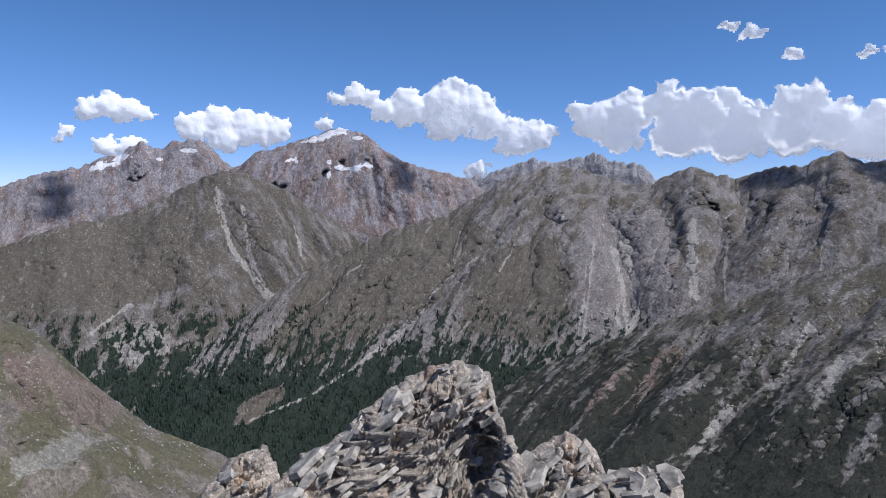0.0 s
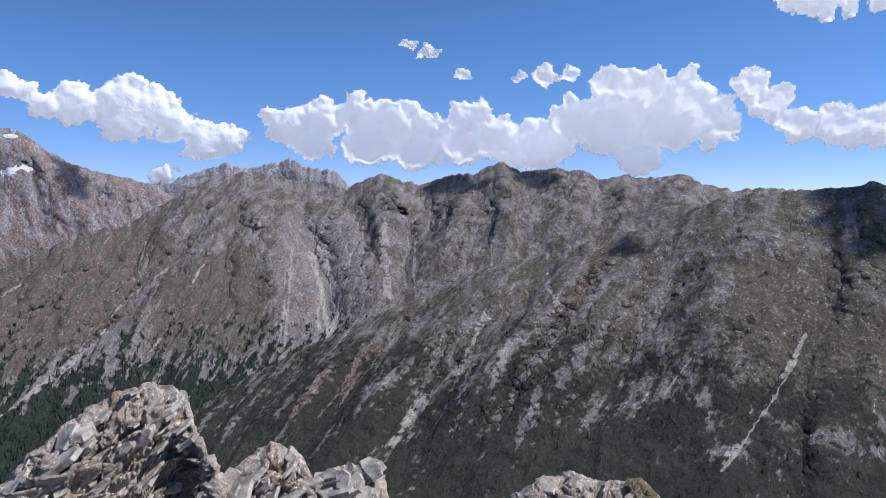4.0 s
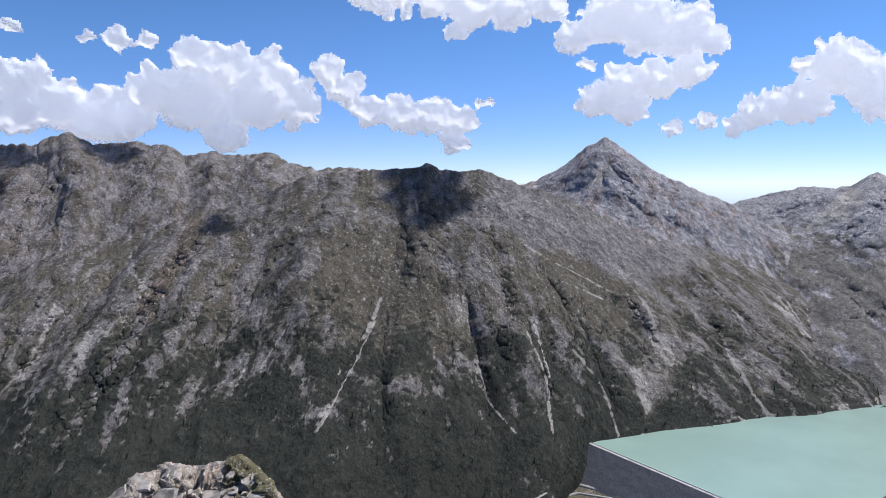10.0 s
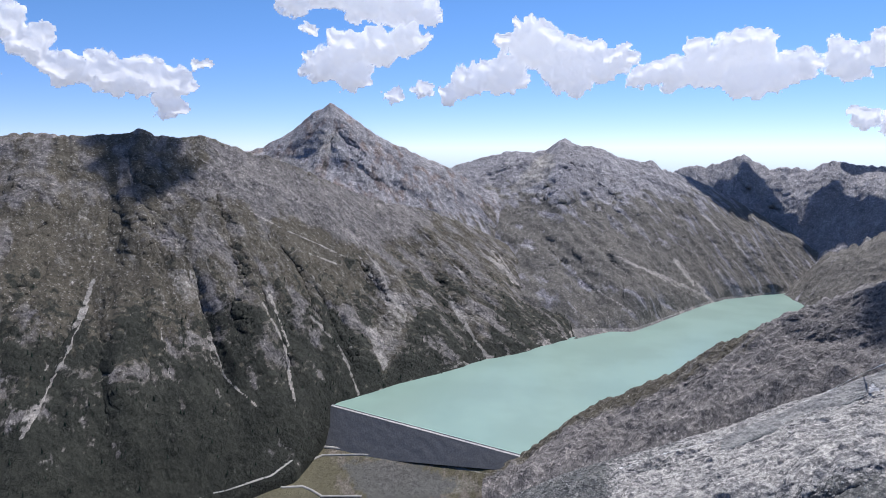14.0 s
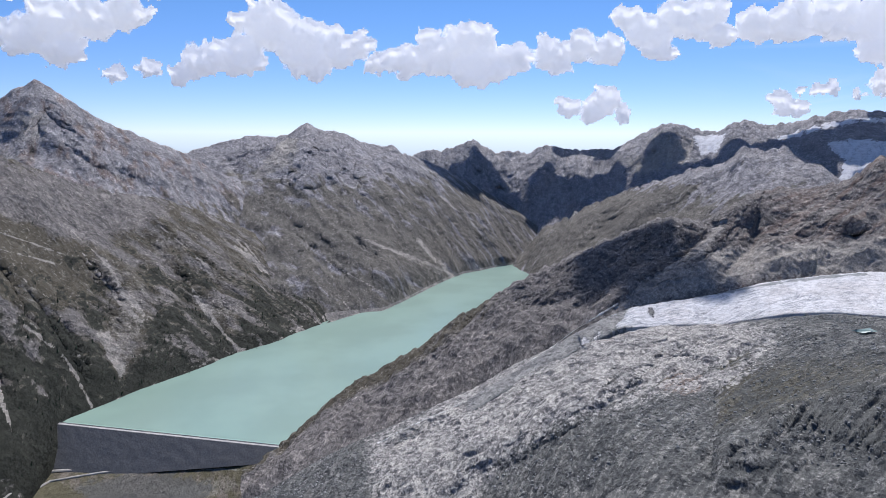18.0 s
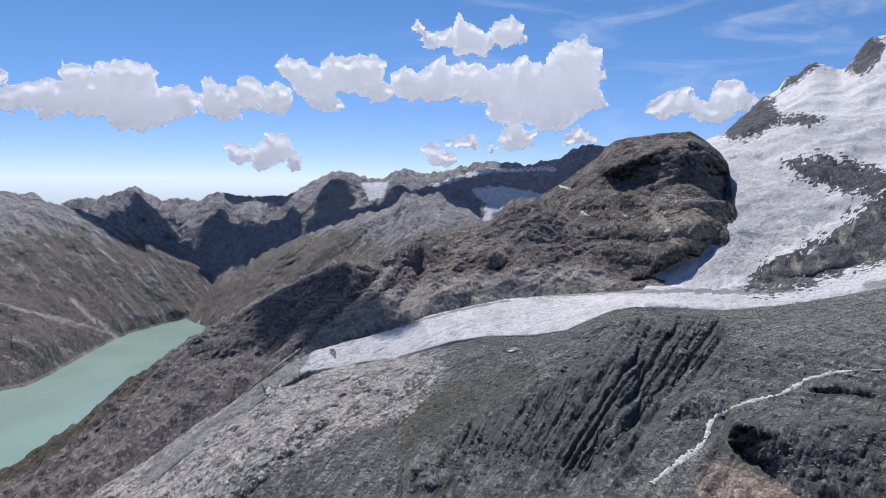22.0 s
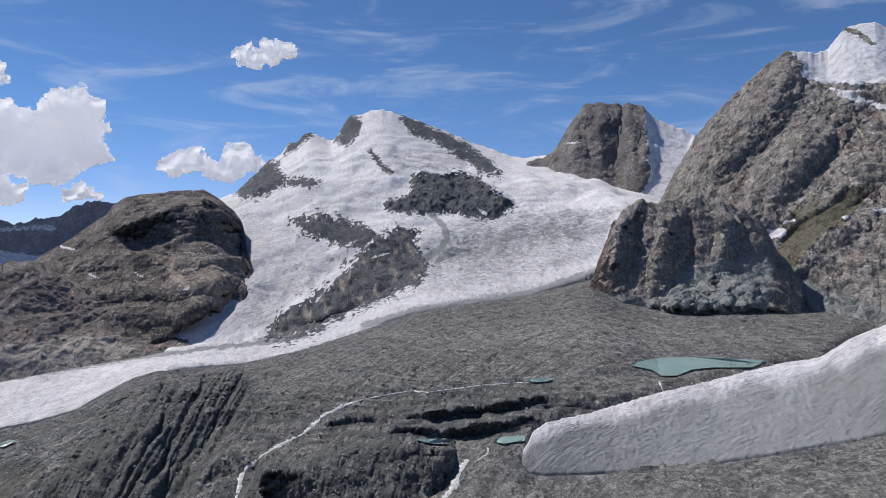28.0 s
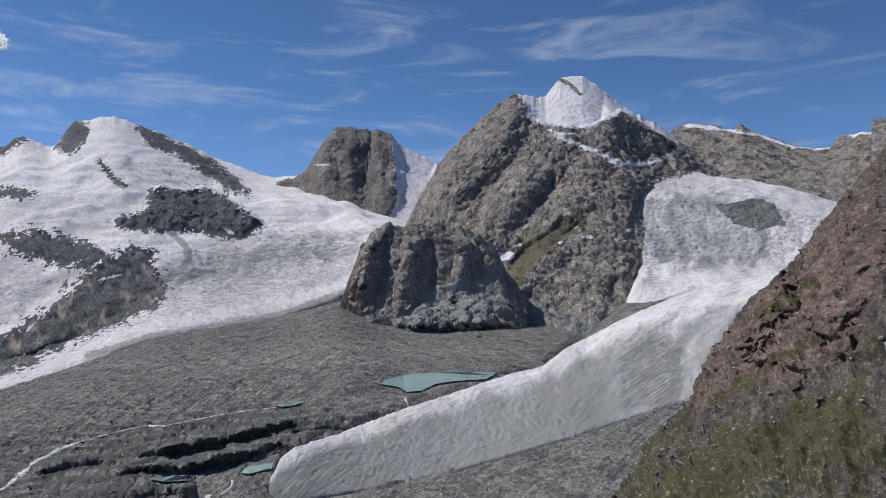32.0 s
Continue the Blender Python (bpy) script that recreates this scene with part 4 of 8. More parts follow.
def cliff(name, high, margin, top, foot):
    """A rock step between two lines: the ground above juts out, the ground below draws back."""
    CLIFFS[name].append((high, margin, top, foot))


relief("grassy_shoulder", 1.5, 45, [(-20.08, 0.62), (-21.81, -3.12), (-24.31, -6.52), (-26.74, -9.78), (-29.07, -12.04)])
relief("grassy_shoulder", 1.3, 45, [(-16.24, 1.33), (-14.54, -2.3), (-13.24, -5.53), (-12.36, -7.39)])
relief("grassy_shoulder", 1.0, -35, [(-17.97, 0.42), (-17.4, -3.63), (-15.93, -6.84), (-14.17, -8.26)])
relief("grassy_shoulder", 1.1, 35, [(-19.77, -4.49), (-20.05, -8.03), (-21.58, -11.02), (-24.13, -14.64)])
relief("grassy_shoulder", 1.0, -30, [(-22.25, -4.42), (-23.98, -9.13), (-27.2, -12.24)])
relief("grassy_shoulder", 1.0, -28, [(-21.13, -9.3), (-22.86, -12.65), (-24.57, -15.85)])
relief("grassy_shoulder", 1.0, -25, [(-29.49, -2.96), (-31.05, -6.98), (-32.2, -10.1)])
relief("grassy_shoulder", 0.9, 30, [(-10.46, -0.92), (-9.1, -3.25), (-8.65, -4.66)])
relief("snow_capped_peak", 0.9, 36, [(-8.58, 5.45), (-9.97, 3.23), (-12.26, 0.91), (-13.17, -0.47)])
relief("snow_capped_peak", 0.9, 36, [(-6.74, 5.11), (-4.89, 2.36), (-3.96, 0.03), (-3.02, -1.85)])
relief("snow_capped_peak", 0.8, 27, [(-12.22, 4.11), (-13.59, 1.81), (-15.81, 0.88)])
relief("snow_capped_peak", 0.8, -30, [(-7.67, 4.18), (-8.15, 1.41), (-6.77, -1.39)])
relief("snow_capped_peak", 0.8, 27, [(-1.14, 2.39), (-0.19, 0.52), (-2.07, -1.85)])
relief("far_massif", 0.8, 36, [(-19.79, 4.14), (-18.78, 2.63), (-20.5, 0.4), (-23.77, -0.92)])
relief("far_massif", 0.8, 33, [(-23.84, 3.79), (-24.47, 2.08), (-26.44, 0.35), (-29.43, -0.9)])
relief("far_massif", 0.8, 30, [(-29.52, 1.63), (-30.81, -0.09), (-32.26, -2.09)])
relief("far_massif", 0.8, -27, [(-22.07, 3.2), (-22.92, 1.25), (-25.7, -0.49)])
relief("long_ridge", 1.4, 60, [(8.22, 2.17), (10.57, -1.3), (11.55, -5.0), (12.1, -9.6)])
relief("long_ridge", 1.0, -50, [(12.57, 1.02), (13.77, -3.1), (15.19, -6.73), (15.92, -9.43), (15.09, -11.73)])
relief("long_ridge", 1.1, 45, [(13.68, 1.02), (16.86, -3.04), (17.82, -6.63), (17.48, -10.24)])
relief("long_ridge", 1.2, 55, [(19.7, 2.12), (20.82, -0.75), (19.68, -4.32), (19.37, -8.35)])
relief("long_ridge", 0.9, -40, [(17.85, 0.12), (18.8, -3.45), (18.72, -7.94)])
relief("long_ridge", 0.9, -40, [(22.63, 0.14), (21.73, -3.37), (21.44, -7.35)])
relief("long_ridge", 1.4, 50, [(4.99, 0.07), (1.25, -4.2), (-3.49, -9.39), (-8.25, -14.39), (-11.55, -17.39)])
relief("long_ridge", 1.0, -45, [(2.19, -2.3), (0.79, -6.09), (-2.06, -9.87), (-4.92, -12.17), (-9.2, -15.27)])
relief("long_ridge", 1.2, 50, [(6.88, -1.33), (4.58, -5.58), (0.81, -9.86), (-3.01, -13.58)])
relief("long_ridge", 1.2, 50, [(-2.07, -2.32), (-6.32, -6.56), (-10.55, -10.67), (-14.72, -14.55), (-17.88, -17.37)])
relief("long_ridge", 1.0, -40, [(-5.38, -4.21), (-9.61, -8.84), (-14.25, -13.24)])
relief("long_ridge", 1.0, 40, [(-8.66, -5.6), (-13.29, -9.66), (-18.26, -14.31), (-22.16, -17.37)])
relief("long_ridge", 0.9, -40, [(7.83, -3.19), (6.96, -7.9), (4.64, -11.68)])
relief("long_ridge", 1.0, 60, [(26.1, 1.19), (26.51, -1.58), (25.34, -3.88), (23.46, -7.51)])
relief("long_ridge", 1.0, -45, [(23.63, 0.73), (24.02, -2.02), (22.17, -5.64)])
relief("long_ridge", 1.0, 45, [(29.79, 3.05), (31.38, 0.26), (30.88, -3.02)])
relief("long_ridge", 0.8, -45, [(28.61, 0.73), (29.03, -2.07), (28.06, -4.86)])
relief("long_ridge", 0.9, 45, [(34.21, 2.59), (35.6, 0.25), (35.12, -2.58)])
relief("long_ridge", 0.8, 40, [(39.85, 2.11), (40.32, -0.24), (38.43, -2.6)])
relief("long_ridge", 0.8, 40, [(44.3, 1.85), (44.54, 0.22), (43.15, -1.66)])
relief("long_ridge", 0.8, -35, [(37.5, 1.18), (37.49, -1.65)])
relief("long_ridge", 0.8, 45, [(19.96, 2.07), (21.85, -0.17), (23.11, -2.92), (23.5, -5.68)])
relief("dark_mountain", 1.6, 45, [(56.95, 1.05), (58.06, -1.97), (59.88, -6.22), (61.25, -11.42)])
relief("dark_mountain", 1.4, 45, [(50.8, -0.08), (49.79, -3.72), (47.45, -7.75), (44.65, -12.51)])
relief("dark_mountain", 1.4, -26, [(53.92, -1.02), (54.52, -4.73), (53.74, -8.44), (52.26, -12.09), (49.82, -16.47), (46.94, -20.59)])
relief("dark_mountain", 0.6, 25, [(55.7, -3.82), (56.58, -6.17), (56.07, -8.5)])
relief("dark_mountain", 0.8, -28, [(59.84, -9.52), (60.98, -14.22), (61.9, -20.62)])
relief("dark_mountain", 1.2, 38, [(63.21, -4.83), (65.1, -9.56), (65.09, -15.18), (64.6, -19.75)])
relief("dark_mountain", 0.8, -32, [(65.1, -10.51), (66.79, -15.17), (67.54, -20.62)])
relief("dark_mountain", 1.0, 35, [(67.49, -7.19), (69.89, -11.41), (72.33, -15.98), (73.82, -19.52)])
relief("dark_mountain", 0.8, -28, [(69.9, -12.34), (71.85, -15.99), (73.1, -19.56)])
relief("dark_mountain", 1.0, 38, [(73.63, -8.53), (76.03, -12.17), (76.59, -16.69)])
relief("dark_mountain", 0.8, -30, [(77.32, -8.43), (80.13, -12.43), (82.47, -15.83), (83.84, -17.45)])
relief("dark_mountain", 1.0, 35, [(79.98, -7.43), (84.06, -11.73), (86.75, -15.44)])
relief("dark_mountain", 0.8, -25, [(82.61, -7.34), (86.13, -10.71), (89.18, -14.75)])
relief("dark_mountain", 1.4, 40, [(43.83, -2.26), (39.58, -6.47), (35.4, -12.46), (32.55, -16.89)])
relief("dark_mountain", 1.0, -35, [(47.6, -3.67), (43.58, -8.01), (40.44, -13.01), (37.77, -17.73)])
relief("dark_mountain", 1.0, 30, [(55.54, -11.29), (54.5, -15.85), (55.32, -21.27)])
relief("dark_mountain", 1.6, 45, [(38.9, -2.6), (34.61, -7.77), (28.85, -15.03), (25.03, -20.08)])
relief("dark_mountain", 1.1, -40, [(35.58, -4.48), (30.8, -9.59), (24.17, -16.99), (20.92, -20.57)])
relief("dark_mountain", 1.2, 35, [(29.91, -5.83), (24.29, -11.2), (19.25, -17.02), (16.57, -20.48)])
relief("dark_mountain", 1.0, -35, [(25.27, -7.58), (19.8, -12.72), (14.15, -18.11)])
relief("dark_mountain", 1.1, 30, [(21.64, -9.26), (15.51, -14.09), (10.59, -17.61)])
relief("dark_mountain", 1.0, -25, [(16.85, -11.18), (11.47, -14.89), (6.14, -17.66)])
relief("pointed_peak", 0.8, 45, [(71.47, 3.3), (70.71, 1.25), (67.93, -0.6)])
relief("pointed_peak", 0.9, 45, [(71.47, 3.3), (73.95, -0.15), (76.72, -2.22), (81.19, -3.77)])
relief("pointed_peak", 0.7, -35, [(71.64, 1.24), (71.21, -1.54), (72.63, -3.87)])
relief("pointed_peak", 0.8, 30, [(74.43, -1.07), (74.94, -3.85)])
relief("pyramid_massif", 0.9, 70, [(90.62, 0.48), (89.5, -2.46), (87.15, -4.07)])
relief("pyramid_massif", 0.9, -60, [(87.23, -1.07), (85.34, -3.35), (84.4, -4.03)])
relief("pyramid_massif", 0.8, 60, [(91.4, 0.07), (91.85, -1.54), (90.41, -3.86), (88.52, -5.24)])
relief("pyramid_massif", 0.7, 55, [(94.79, -2.48), (95.59, -4.82), (96.06, -6.47)])
relief("pyramid_massif", 0.8, -45, [(92.78, -2.01), (93.23, -4.35), (91.79, -6.22)])
relief("pyramid_massif", 1.2, 40, [(97.94, -2.48), (101.26, -5.27), (104.13, -8.04), (104.66, -10.37)])
relief("pyramid_massif", 1.0, -35, [(97.96, -5.29), (100.35, -8.1), (101.35, -10.91)])
relief("pyramid_massif", 1.0, 30, [(92.73, -6.69), (96.54, -10.02), (98.0, -13.32)])
relief("pyramid_massif", 1.0, -30, [(88.0, -7.58), (91.73, -10.93), (94.12, -14.26)])
relief("valley_head_ridge", 0.9, 70, [(103.99, -0.81), (105.78, -2.88), (107.69, -4.73)])
relief("valley_head_ridge", 0.9, -60, [(107.19, -2.4), (107.69, -4.73), (107.23, -5.68)])
relief("valley_head_ridge", 0.9, 70, [(110.22, -1.34), (109.56, -3.3), (108.64, -5.19)])
relief("valley_head_ridge", 0.9, 60, [(119.54, 0.42), (116.94, -1.79), (115.63, -3.66)])
relief("valley_head_ridge", 0.8, -50, [(121.78, -0.36), (120.56, -2.18)])
relief("valley_head_ridge", 0.8, 50, [(114.18, -1.61), (112.84, -3.25), (112.42, -5.12)])
relief("far_spur", 1.0, 55, [(124.86, -1.42), (121.54, -3.97), (118.02, -5.91), (115.34, -8.33)])
relief("far_spur", 0.9, -40, [(121.58, -4.88), (118.54, -7.29), (115.39, -9.74)])
relief("far_spur", 0.9, 45, [(117.07, -5.02), (113.88, -6.97), (111.58, -9.38)])
relief("far_spur", 0.8, -35, [(124.96, -2.97), (123.78, -4.8)])
relief("rocky_spur", 0.9, -18, [(125.58, -7.59), (121.88, -11.45), (116.13, -14.81)])
relief("rocky_spur", 0.8, 16, [(127.42, -7.06), (127.95, -8.91)])
relief("rocky_spur", 0.7, 18, [(103.72, -15.89), (99.97, -19.18), (95.87, -22.16)])
cliff("rocky_spur", 50, 1.6, [(107.98, -12.39), (110.84, -10.57), (115.13, -8.47), (119.41, -6.68), (122.27, -7.2)], [(107.95, -14.7), (110.81, -14.77), (114.19, -14.58), (117.55, -11.05), (121.85, -10.03)])
cliff("rocky_spur", 30, 1.0, [(122.25, -6.25), (125.53, -5.81), (128.76, -5.86), (131.5, -6.46), (133.76, -7.28)], [(122.27, -7.29), (125.58, -7.59), (128.83, -7.85), (131.56, -7.93), (133.77, -7.64)])
cliff("rocky_spur", 30, 1.0, [(131.39, -3.94), (134.36, -1.75), (137.33, -1.86), (139.09, -3.92), (142.35, -4.86)], [(131.43, -4.86), (134.53, -5.21), (137.54, -5.75), (139.24, -6.33), (142.45, -6.36)])
cliff("banded_dome", 84, 1.3, [(141.74, 0.42), (144.08, 1.5), (146.4, 2.51), (148.72, 2.6), (150.93, 1.81)], [(141.74, -0.18), (144.09, -0.04), (146.43, 0.2), (148.75, 0.2), (150.96, 0.67)])
cliff("banded_dome", 15, 0.6, [(137.98, -1.92), (142.69, -1.68), (146.46, -2.37), (150.18, -1.65)], [(137.97, -2.62), (142.69, -2.52), (146.47, -3.17), (150.19, -2.58)])
cliff("banded_dome", 18, 0.6, [(138.91, -4.27), (142.7, -4.03), (146.48, -4.25), (150.21, -3.51)], [(138.9, -4.98), (142.7, -4.98), (146.49, -5.19), (150.23, -4.68)])
cliff("banded_dome", 15, 0.6, [(139.85, -6.16), (142.7, -5.69), (146.5, -6.13), (148.85, -5.63)], [(139.85, -6.87), (142.71, -6.78), (146.51, -7.08), (148.87, -6.71)])
relief("banded_dome", 0.9, 25, [(142.67, 3.06), (140.8, 0.65), (138.92, -1.68), (137.5, -3.56)])
relief("sheer_horn", 0.6, 60, [(180.45, 10.51), (179.96, 7.99), (180.41, 5.66)])
relief("sheer_horn", 0.5, -45, [(181.86, 10.26), (181.6, 7.5), (181.34, 4.71)])
relief("sheer_horn", 0.6, 55, [(183.5, 10.12), (183.94, 6.99), (183.22, 4.21)])
relief("sheer_horn", 0.5, 45, [(178.55, 9.63), (178.06, 7.55), (178.52, 5.68)])
relief("rock_peak", 1.0, 39, [(193.92, 13.01), (192.8, 9.81), (189.67, 6.36), (186.92, 3.67)])
relief("rock_peak", 0.9, 36, [(197.91, 10.34), (196.22, 7.42), (194.06, 4.85), (192.3, 2.19)])
relief("rock_peak", 0.8, -39, [(195.4, 10.96), (194.09, 7.97), (190.99, 4.5), (189.64, 2.7)])
relief("rock_peak", 1.0, 39, [(200.34, 10.15), (202.66, 7.45), (203.4, 5.3), (201.07, 2.85)])
relief("rock_peak", 0.8, -32, [(199.53, 9.37), (198.29, 6.44), (195.77, 3.9), (193.6, 1.26)])
relief("rock_peak", 0.8, 26, [(200.71, 6.73), (199.08, 3.79), (197.01, 1.64), (195.31, -0.12)])
relief("rock_peak", 0.8, 23, [(199.47, 1.16), (196.99, -0.58), (193.57, -2.37), (192.25, -3.74)])
relief("rock_peak", 0.8, -20, [(195.74, 0.77), (193.59, -0.1), (191.83, -1.46)])
relief("rock_peak", 0.8, 23, [(201.04, -1.46), (200.62, -4.05), (199.0, -7.12)])
relief("rock_peak", 0.8, -20, [(194.86, -2.81), (195.69, -5.48)])
cliff("rock_peak", 72, 1.6, [(201.14, 11.33), (203.83, 11.26), (206.73, 8.95)], [(201.11, 8.4), (203.8, 7.78), (206.73, 8.67)])
relief("rock_bluff", 0.5, 30, [(181.79, 2.12), (181.3, -0.47), (180.57, -3.77)])
relief("rock_bluff", 0.45, -26, [(183.43, 2.1), (182.94, -0.49), (182.45, -3.77)])
relief("rock_bluff", 0.5, 28, [(185.29, 2.07), (185.04, -0.5), (184.31, -4.71)])
relief("rock_bluff", 0.5, -24, [(186.9, 2.05), (187.11, -0.52), (186.4, -3.31)])
relief("rock_bluff", 0.5, 24, [(189.18, 1.78), (189.61, -0.07), (189.14, -2.84)])
relief("rock_bluff", 0.4, -20, [(190.74, 0.84), (190.73, -1.0)])
cliff("moraine", 52, 2.0, [(124.91, -24.63), (128.22, -22.22), (131.58, -20.15), (137.88, -16.91), (143.22, -13.84), (147.52, -11.53), (150.35, -10.52)], [(124.73, -29.03), (128.01, -29.02), (131.39, -28.52), (137.81, -25.96), (143.25, -20.79), (147.58, -15.71), (150.42, -13.77)])
cliff("moraine", 60, 2.2, [(151.7, -18.27), (154.77, -18.31), (157.53, -18.32), (161.49, -17.07), (165.32, -17.07), (167.62, -18.02)], [(151.74, -19.61), (154.87, -21.59), (157.72, -23.13), (161.74, -22.36), (165.56, -21.42), (167.74, -20.06)])
cliff("moraine", 23, 0.7, [(147.13, -17.55), (150.0, -16.77), (152.84, -16.41)], [(147.15, -18.91), (150.03, -18.36), (152.87, -17.76)])
cliff("moraine", 18, 0.5, [(156.95, -14.71), (160.51, -14.62), (165.61, -14.73), (170.32, -14.17), (175.57, -13.11)], [(156.97, -15.34), (160.55, -15.41), (165.64, -15.33), (170.35, -14.74), (175.61, -13.65)])
cliff("moraine", 18, 0.5, [(160.57, -15.85), (166.9, -15.94), (171.51, -15.15), (175.64, -14.04)], [(160.59, -16.37), (166.93, -16.61), (171.55, -15.88), (175.68, -14.66)])
cliff("moraine", 23, 0.5, [(165.25, -14.66), (169.87, -13.82), (175.52, -13.25), (182.13, -13.07)], [(165.25, -15.09), (169.86, -14.53), (175.51, -14.23), (182.13, -13.78)])
cliff("moraine", 23, 0.5, [(162.54, -15.43), (167.99, -15.85), (172.67, -15.23), (176.93, -14.42)], [(162.54, -15.94), (167.99, -16.54), (172.66, -16.11), (176.92, -15.13)])
cliff("moraine", 23, 0.6, [(125.75, -13.44), (127.55, -13.64), (130.29, -14.6), (132.63, -15.16)], [(125.72, -14.42), (127.52, -14.9), (130.25, -16.19), (132.61, -16.07)])
cliff("moraine", 21, 0.6, [(138.88, -11.59), (141.76, -11.36), (145.13, -11.57), (147.52, -11.3)], [(138.87, -12.99), (141.76, -13.24), (145.14, -12.98), (147.53, -12.23)])
relief("moraine", 0.8, 25, [(144.64, -9.93), (139.83, -12.53), (135.01, -14.78), (131.19, -16.01)])
relief("moraine", 0.7, -18, [(127.59, -12.18), (133.12, -13.8), (137.9, -13.91)])
relief("moraine", 0.8, -16, [(117.55, -15.34), (122.89, -18.92), (124.53, -22.51)])
relief("moraine", 0.8, 18, [(122.21, -16.26), (115.81, -20.81), (108.0, -25.58), (99.93, -28.91)])
relief("moraine", 0.7, -18, [(117.49, -15.23), (110.87, -19.68), (102.96, -24.26), (94.99, -27.77)])
relief("moraine", 0.6, 14, [(115.58, -14.87), (108.88, -18.82), (100.97, -23.33), (92.12, -27.1)])
relief("moraine", 0.6, 14, [(189.52, -11.46), (185.86, -12.46), (191.3, -11.83)])
cliff("near_slope", 19, 2.0, [(206.27, -12.64), (210.06, -6.86), (212.87, -2.9), (216.66, 0.48), (220.82, 4.8)], [(206.25, -15.17), (210.02, -11.53), (212.81, -9.66), (216.56, -10.17), (220.69, -7.84)])
relief("near_slope", 1.2, 8, [(215.55, -0.76), (214.01, -4.57), (212.04, -8.46), (207.95, -13.37)])
relief("near_slope", 1.0, -8, [(217.73, -0.35), (216.61, -4.48), (214.73, -8.29)])
relief("near_slope", 1.2, 8, [(220.78, 1.24), (219.46, -2.76), (218.37, -6.83)])
cliff("olive_hill", 18, 2.0, [(-33.25, -10.77), (-31.22, -11.8), (-28.76, -14.11), (-26.54, -16.02)], [(-33.42, -15.03), (-31.37, -15.93), (-28.87, -17.1), (-26.6, -17.83)])
relief("olive_hill", 1.5, 10, [(-33.28, -11.55), (-30.27, -15.11), (-27.77, -18.26)])
relief("olive_hill", 1.2, -8, [(-33.55, -18.42), (-30.0, -17.91), (-25.41, -17.39)])
relief("olive_hill", 1.2, 8, [(-29.38, -21.1), (-24.26, -19.16), (-20.52, -19.22)])
relief("snow_mountain", 0.9, 30, [(157.11, 7.95), (160.09, 6.94), (162.72, 5.64), (163.6, 4.29)])
relief("snow_mountain", 0.8, -30, [(162.73, 7.46), (164.52, 6.13), (166.32, 4.31)])
relief("snow_mountain", 1.0, 25, [(161.43, 10.32), (162.74, 7.91), (165.43, 6.6), (169.11, 6.18)])
relief("snow_mountain", 1.2, -30, [(154.96, -1.54), (154.13, -4.14), (151.74, -6.6)])
relief("snow_mountain", 1.0, 25, [(152.18, 0.23), (151.38, -3.18), (149.45, -6.45)])
relief("snow_mountain", 1.2, -25, [(172.82, 1.96), (169.98, -0.38), (166.26, -3.13)])
relief("snow_mountain", 1.2, 25, [(179.9, 0.96), (173.72, -2.77), (166.24, -5.44)])
relief("rock_bluff", 2.0, 120, [(181.7, -8.43), (186.83, -7.46), (189.56, -6.96), (192.24, -6.0)])
BLUFF_TALUS = [(179.85, -4.7), (183.6, -5.41), (186.17, -3.31), (188.24, -2.38), (191.83, -1.46), (192.71, -1.92), (192.22, -7.35), (179.83, -7.51)]
BRANCH_GREY = [(157.83, -1.58), (160.0, -2.01), (159.2, -3.37), (157.5, -4.77), (155.74, -5.27), (154.44, -7.15), (152.16, -8.05), (156.25, -7.32), (160.13, -5.14), (162.61, -3.95), (160.02, -2.45)]
MIX_ICE = [(157.41, -2.27), (159.78, -1.79), (158.78, -3.83), (157.06, -4.78), (157.45, -3.4)]
OLIVE_BROWN = [(-33.22, -9.99), (-29.44, -12.41), (-26.14, -15.66), (-27.73, -17.07), (-31.36, -15.74), (-33.42, -15.03)]
OLIVE_GRAVEL = [(-33.61, -19.89), (-30.06, -19.44), (-26.6, -17.63), (-29.6, -16.99), (-31.45, -18.05), (-33.54, -18.23)]
SNOW_GREY = [(166.29, 0.12), (170.0, 1.5), (175.65, 1.94), (180.85, 1.66), (180.37, 0.48), (174.69, 0.05), (169.97, -1.32), (166.73, -2.21), (165.36, -1.72)]

MARKS = collections.defaultdict(list)


def streak(name, key, wide, much, points):
    """A narrow run of scree, snow or dirt down a sheet."""
    MARKS[name].append((key, wide, much, points, True))


def patch(name, key, soft, much, points):
    """A broad patch of turf, scree, dirt or coloured rock on a sheet."""
    MARKS[name].append((key, soft, much, points, False))


streak("long_ridge", "scree", 0.24, 1, [(14.87, -2.4), (15.59, -4.89), (16.32, -7.6), (15.3, -11.04)])
streak("long_ridge", "scree", 0.12, 1, [(14.02, -4.02), (14.54, -7.21), (14.14, -9.51), (15.08, -11.28)])
streak("long_ridge", "scree", 0.1, 0.9, [(17.32, -3.94), (16.95, -6.67), (16.15, -9.42)])
streak("long_ridge", "scree", 0.1, 0.8, [(11.79, -5.45), (11.62, -8.7), (11.22, -11.47)])
streak("long_ridge", "scree", 0.16, 0.9, [(20.14, -1.64), (20.1, -4.31), (20.19, -7.41)])
streak("long_ridge", "scree", 0.09, 0.8, [(22.73, -2.91), (22.63, -5.97), (22.68, -7.71)])
streak("long_ridge", "scree", 0.06, 0.8, [(29.24, -3.13), (29.15, -5.21)])
streak("long_ridge", "scree", 0.1, 0.7, [(1.48, -2.78), (0.79, -5.62), (0.31, -6.57)])
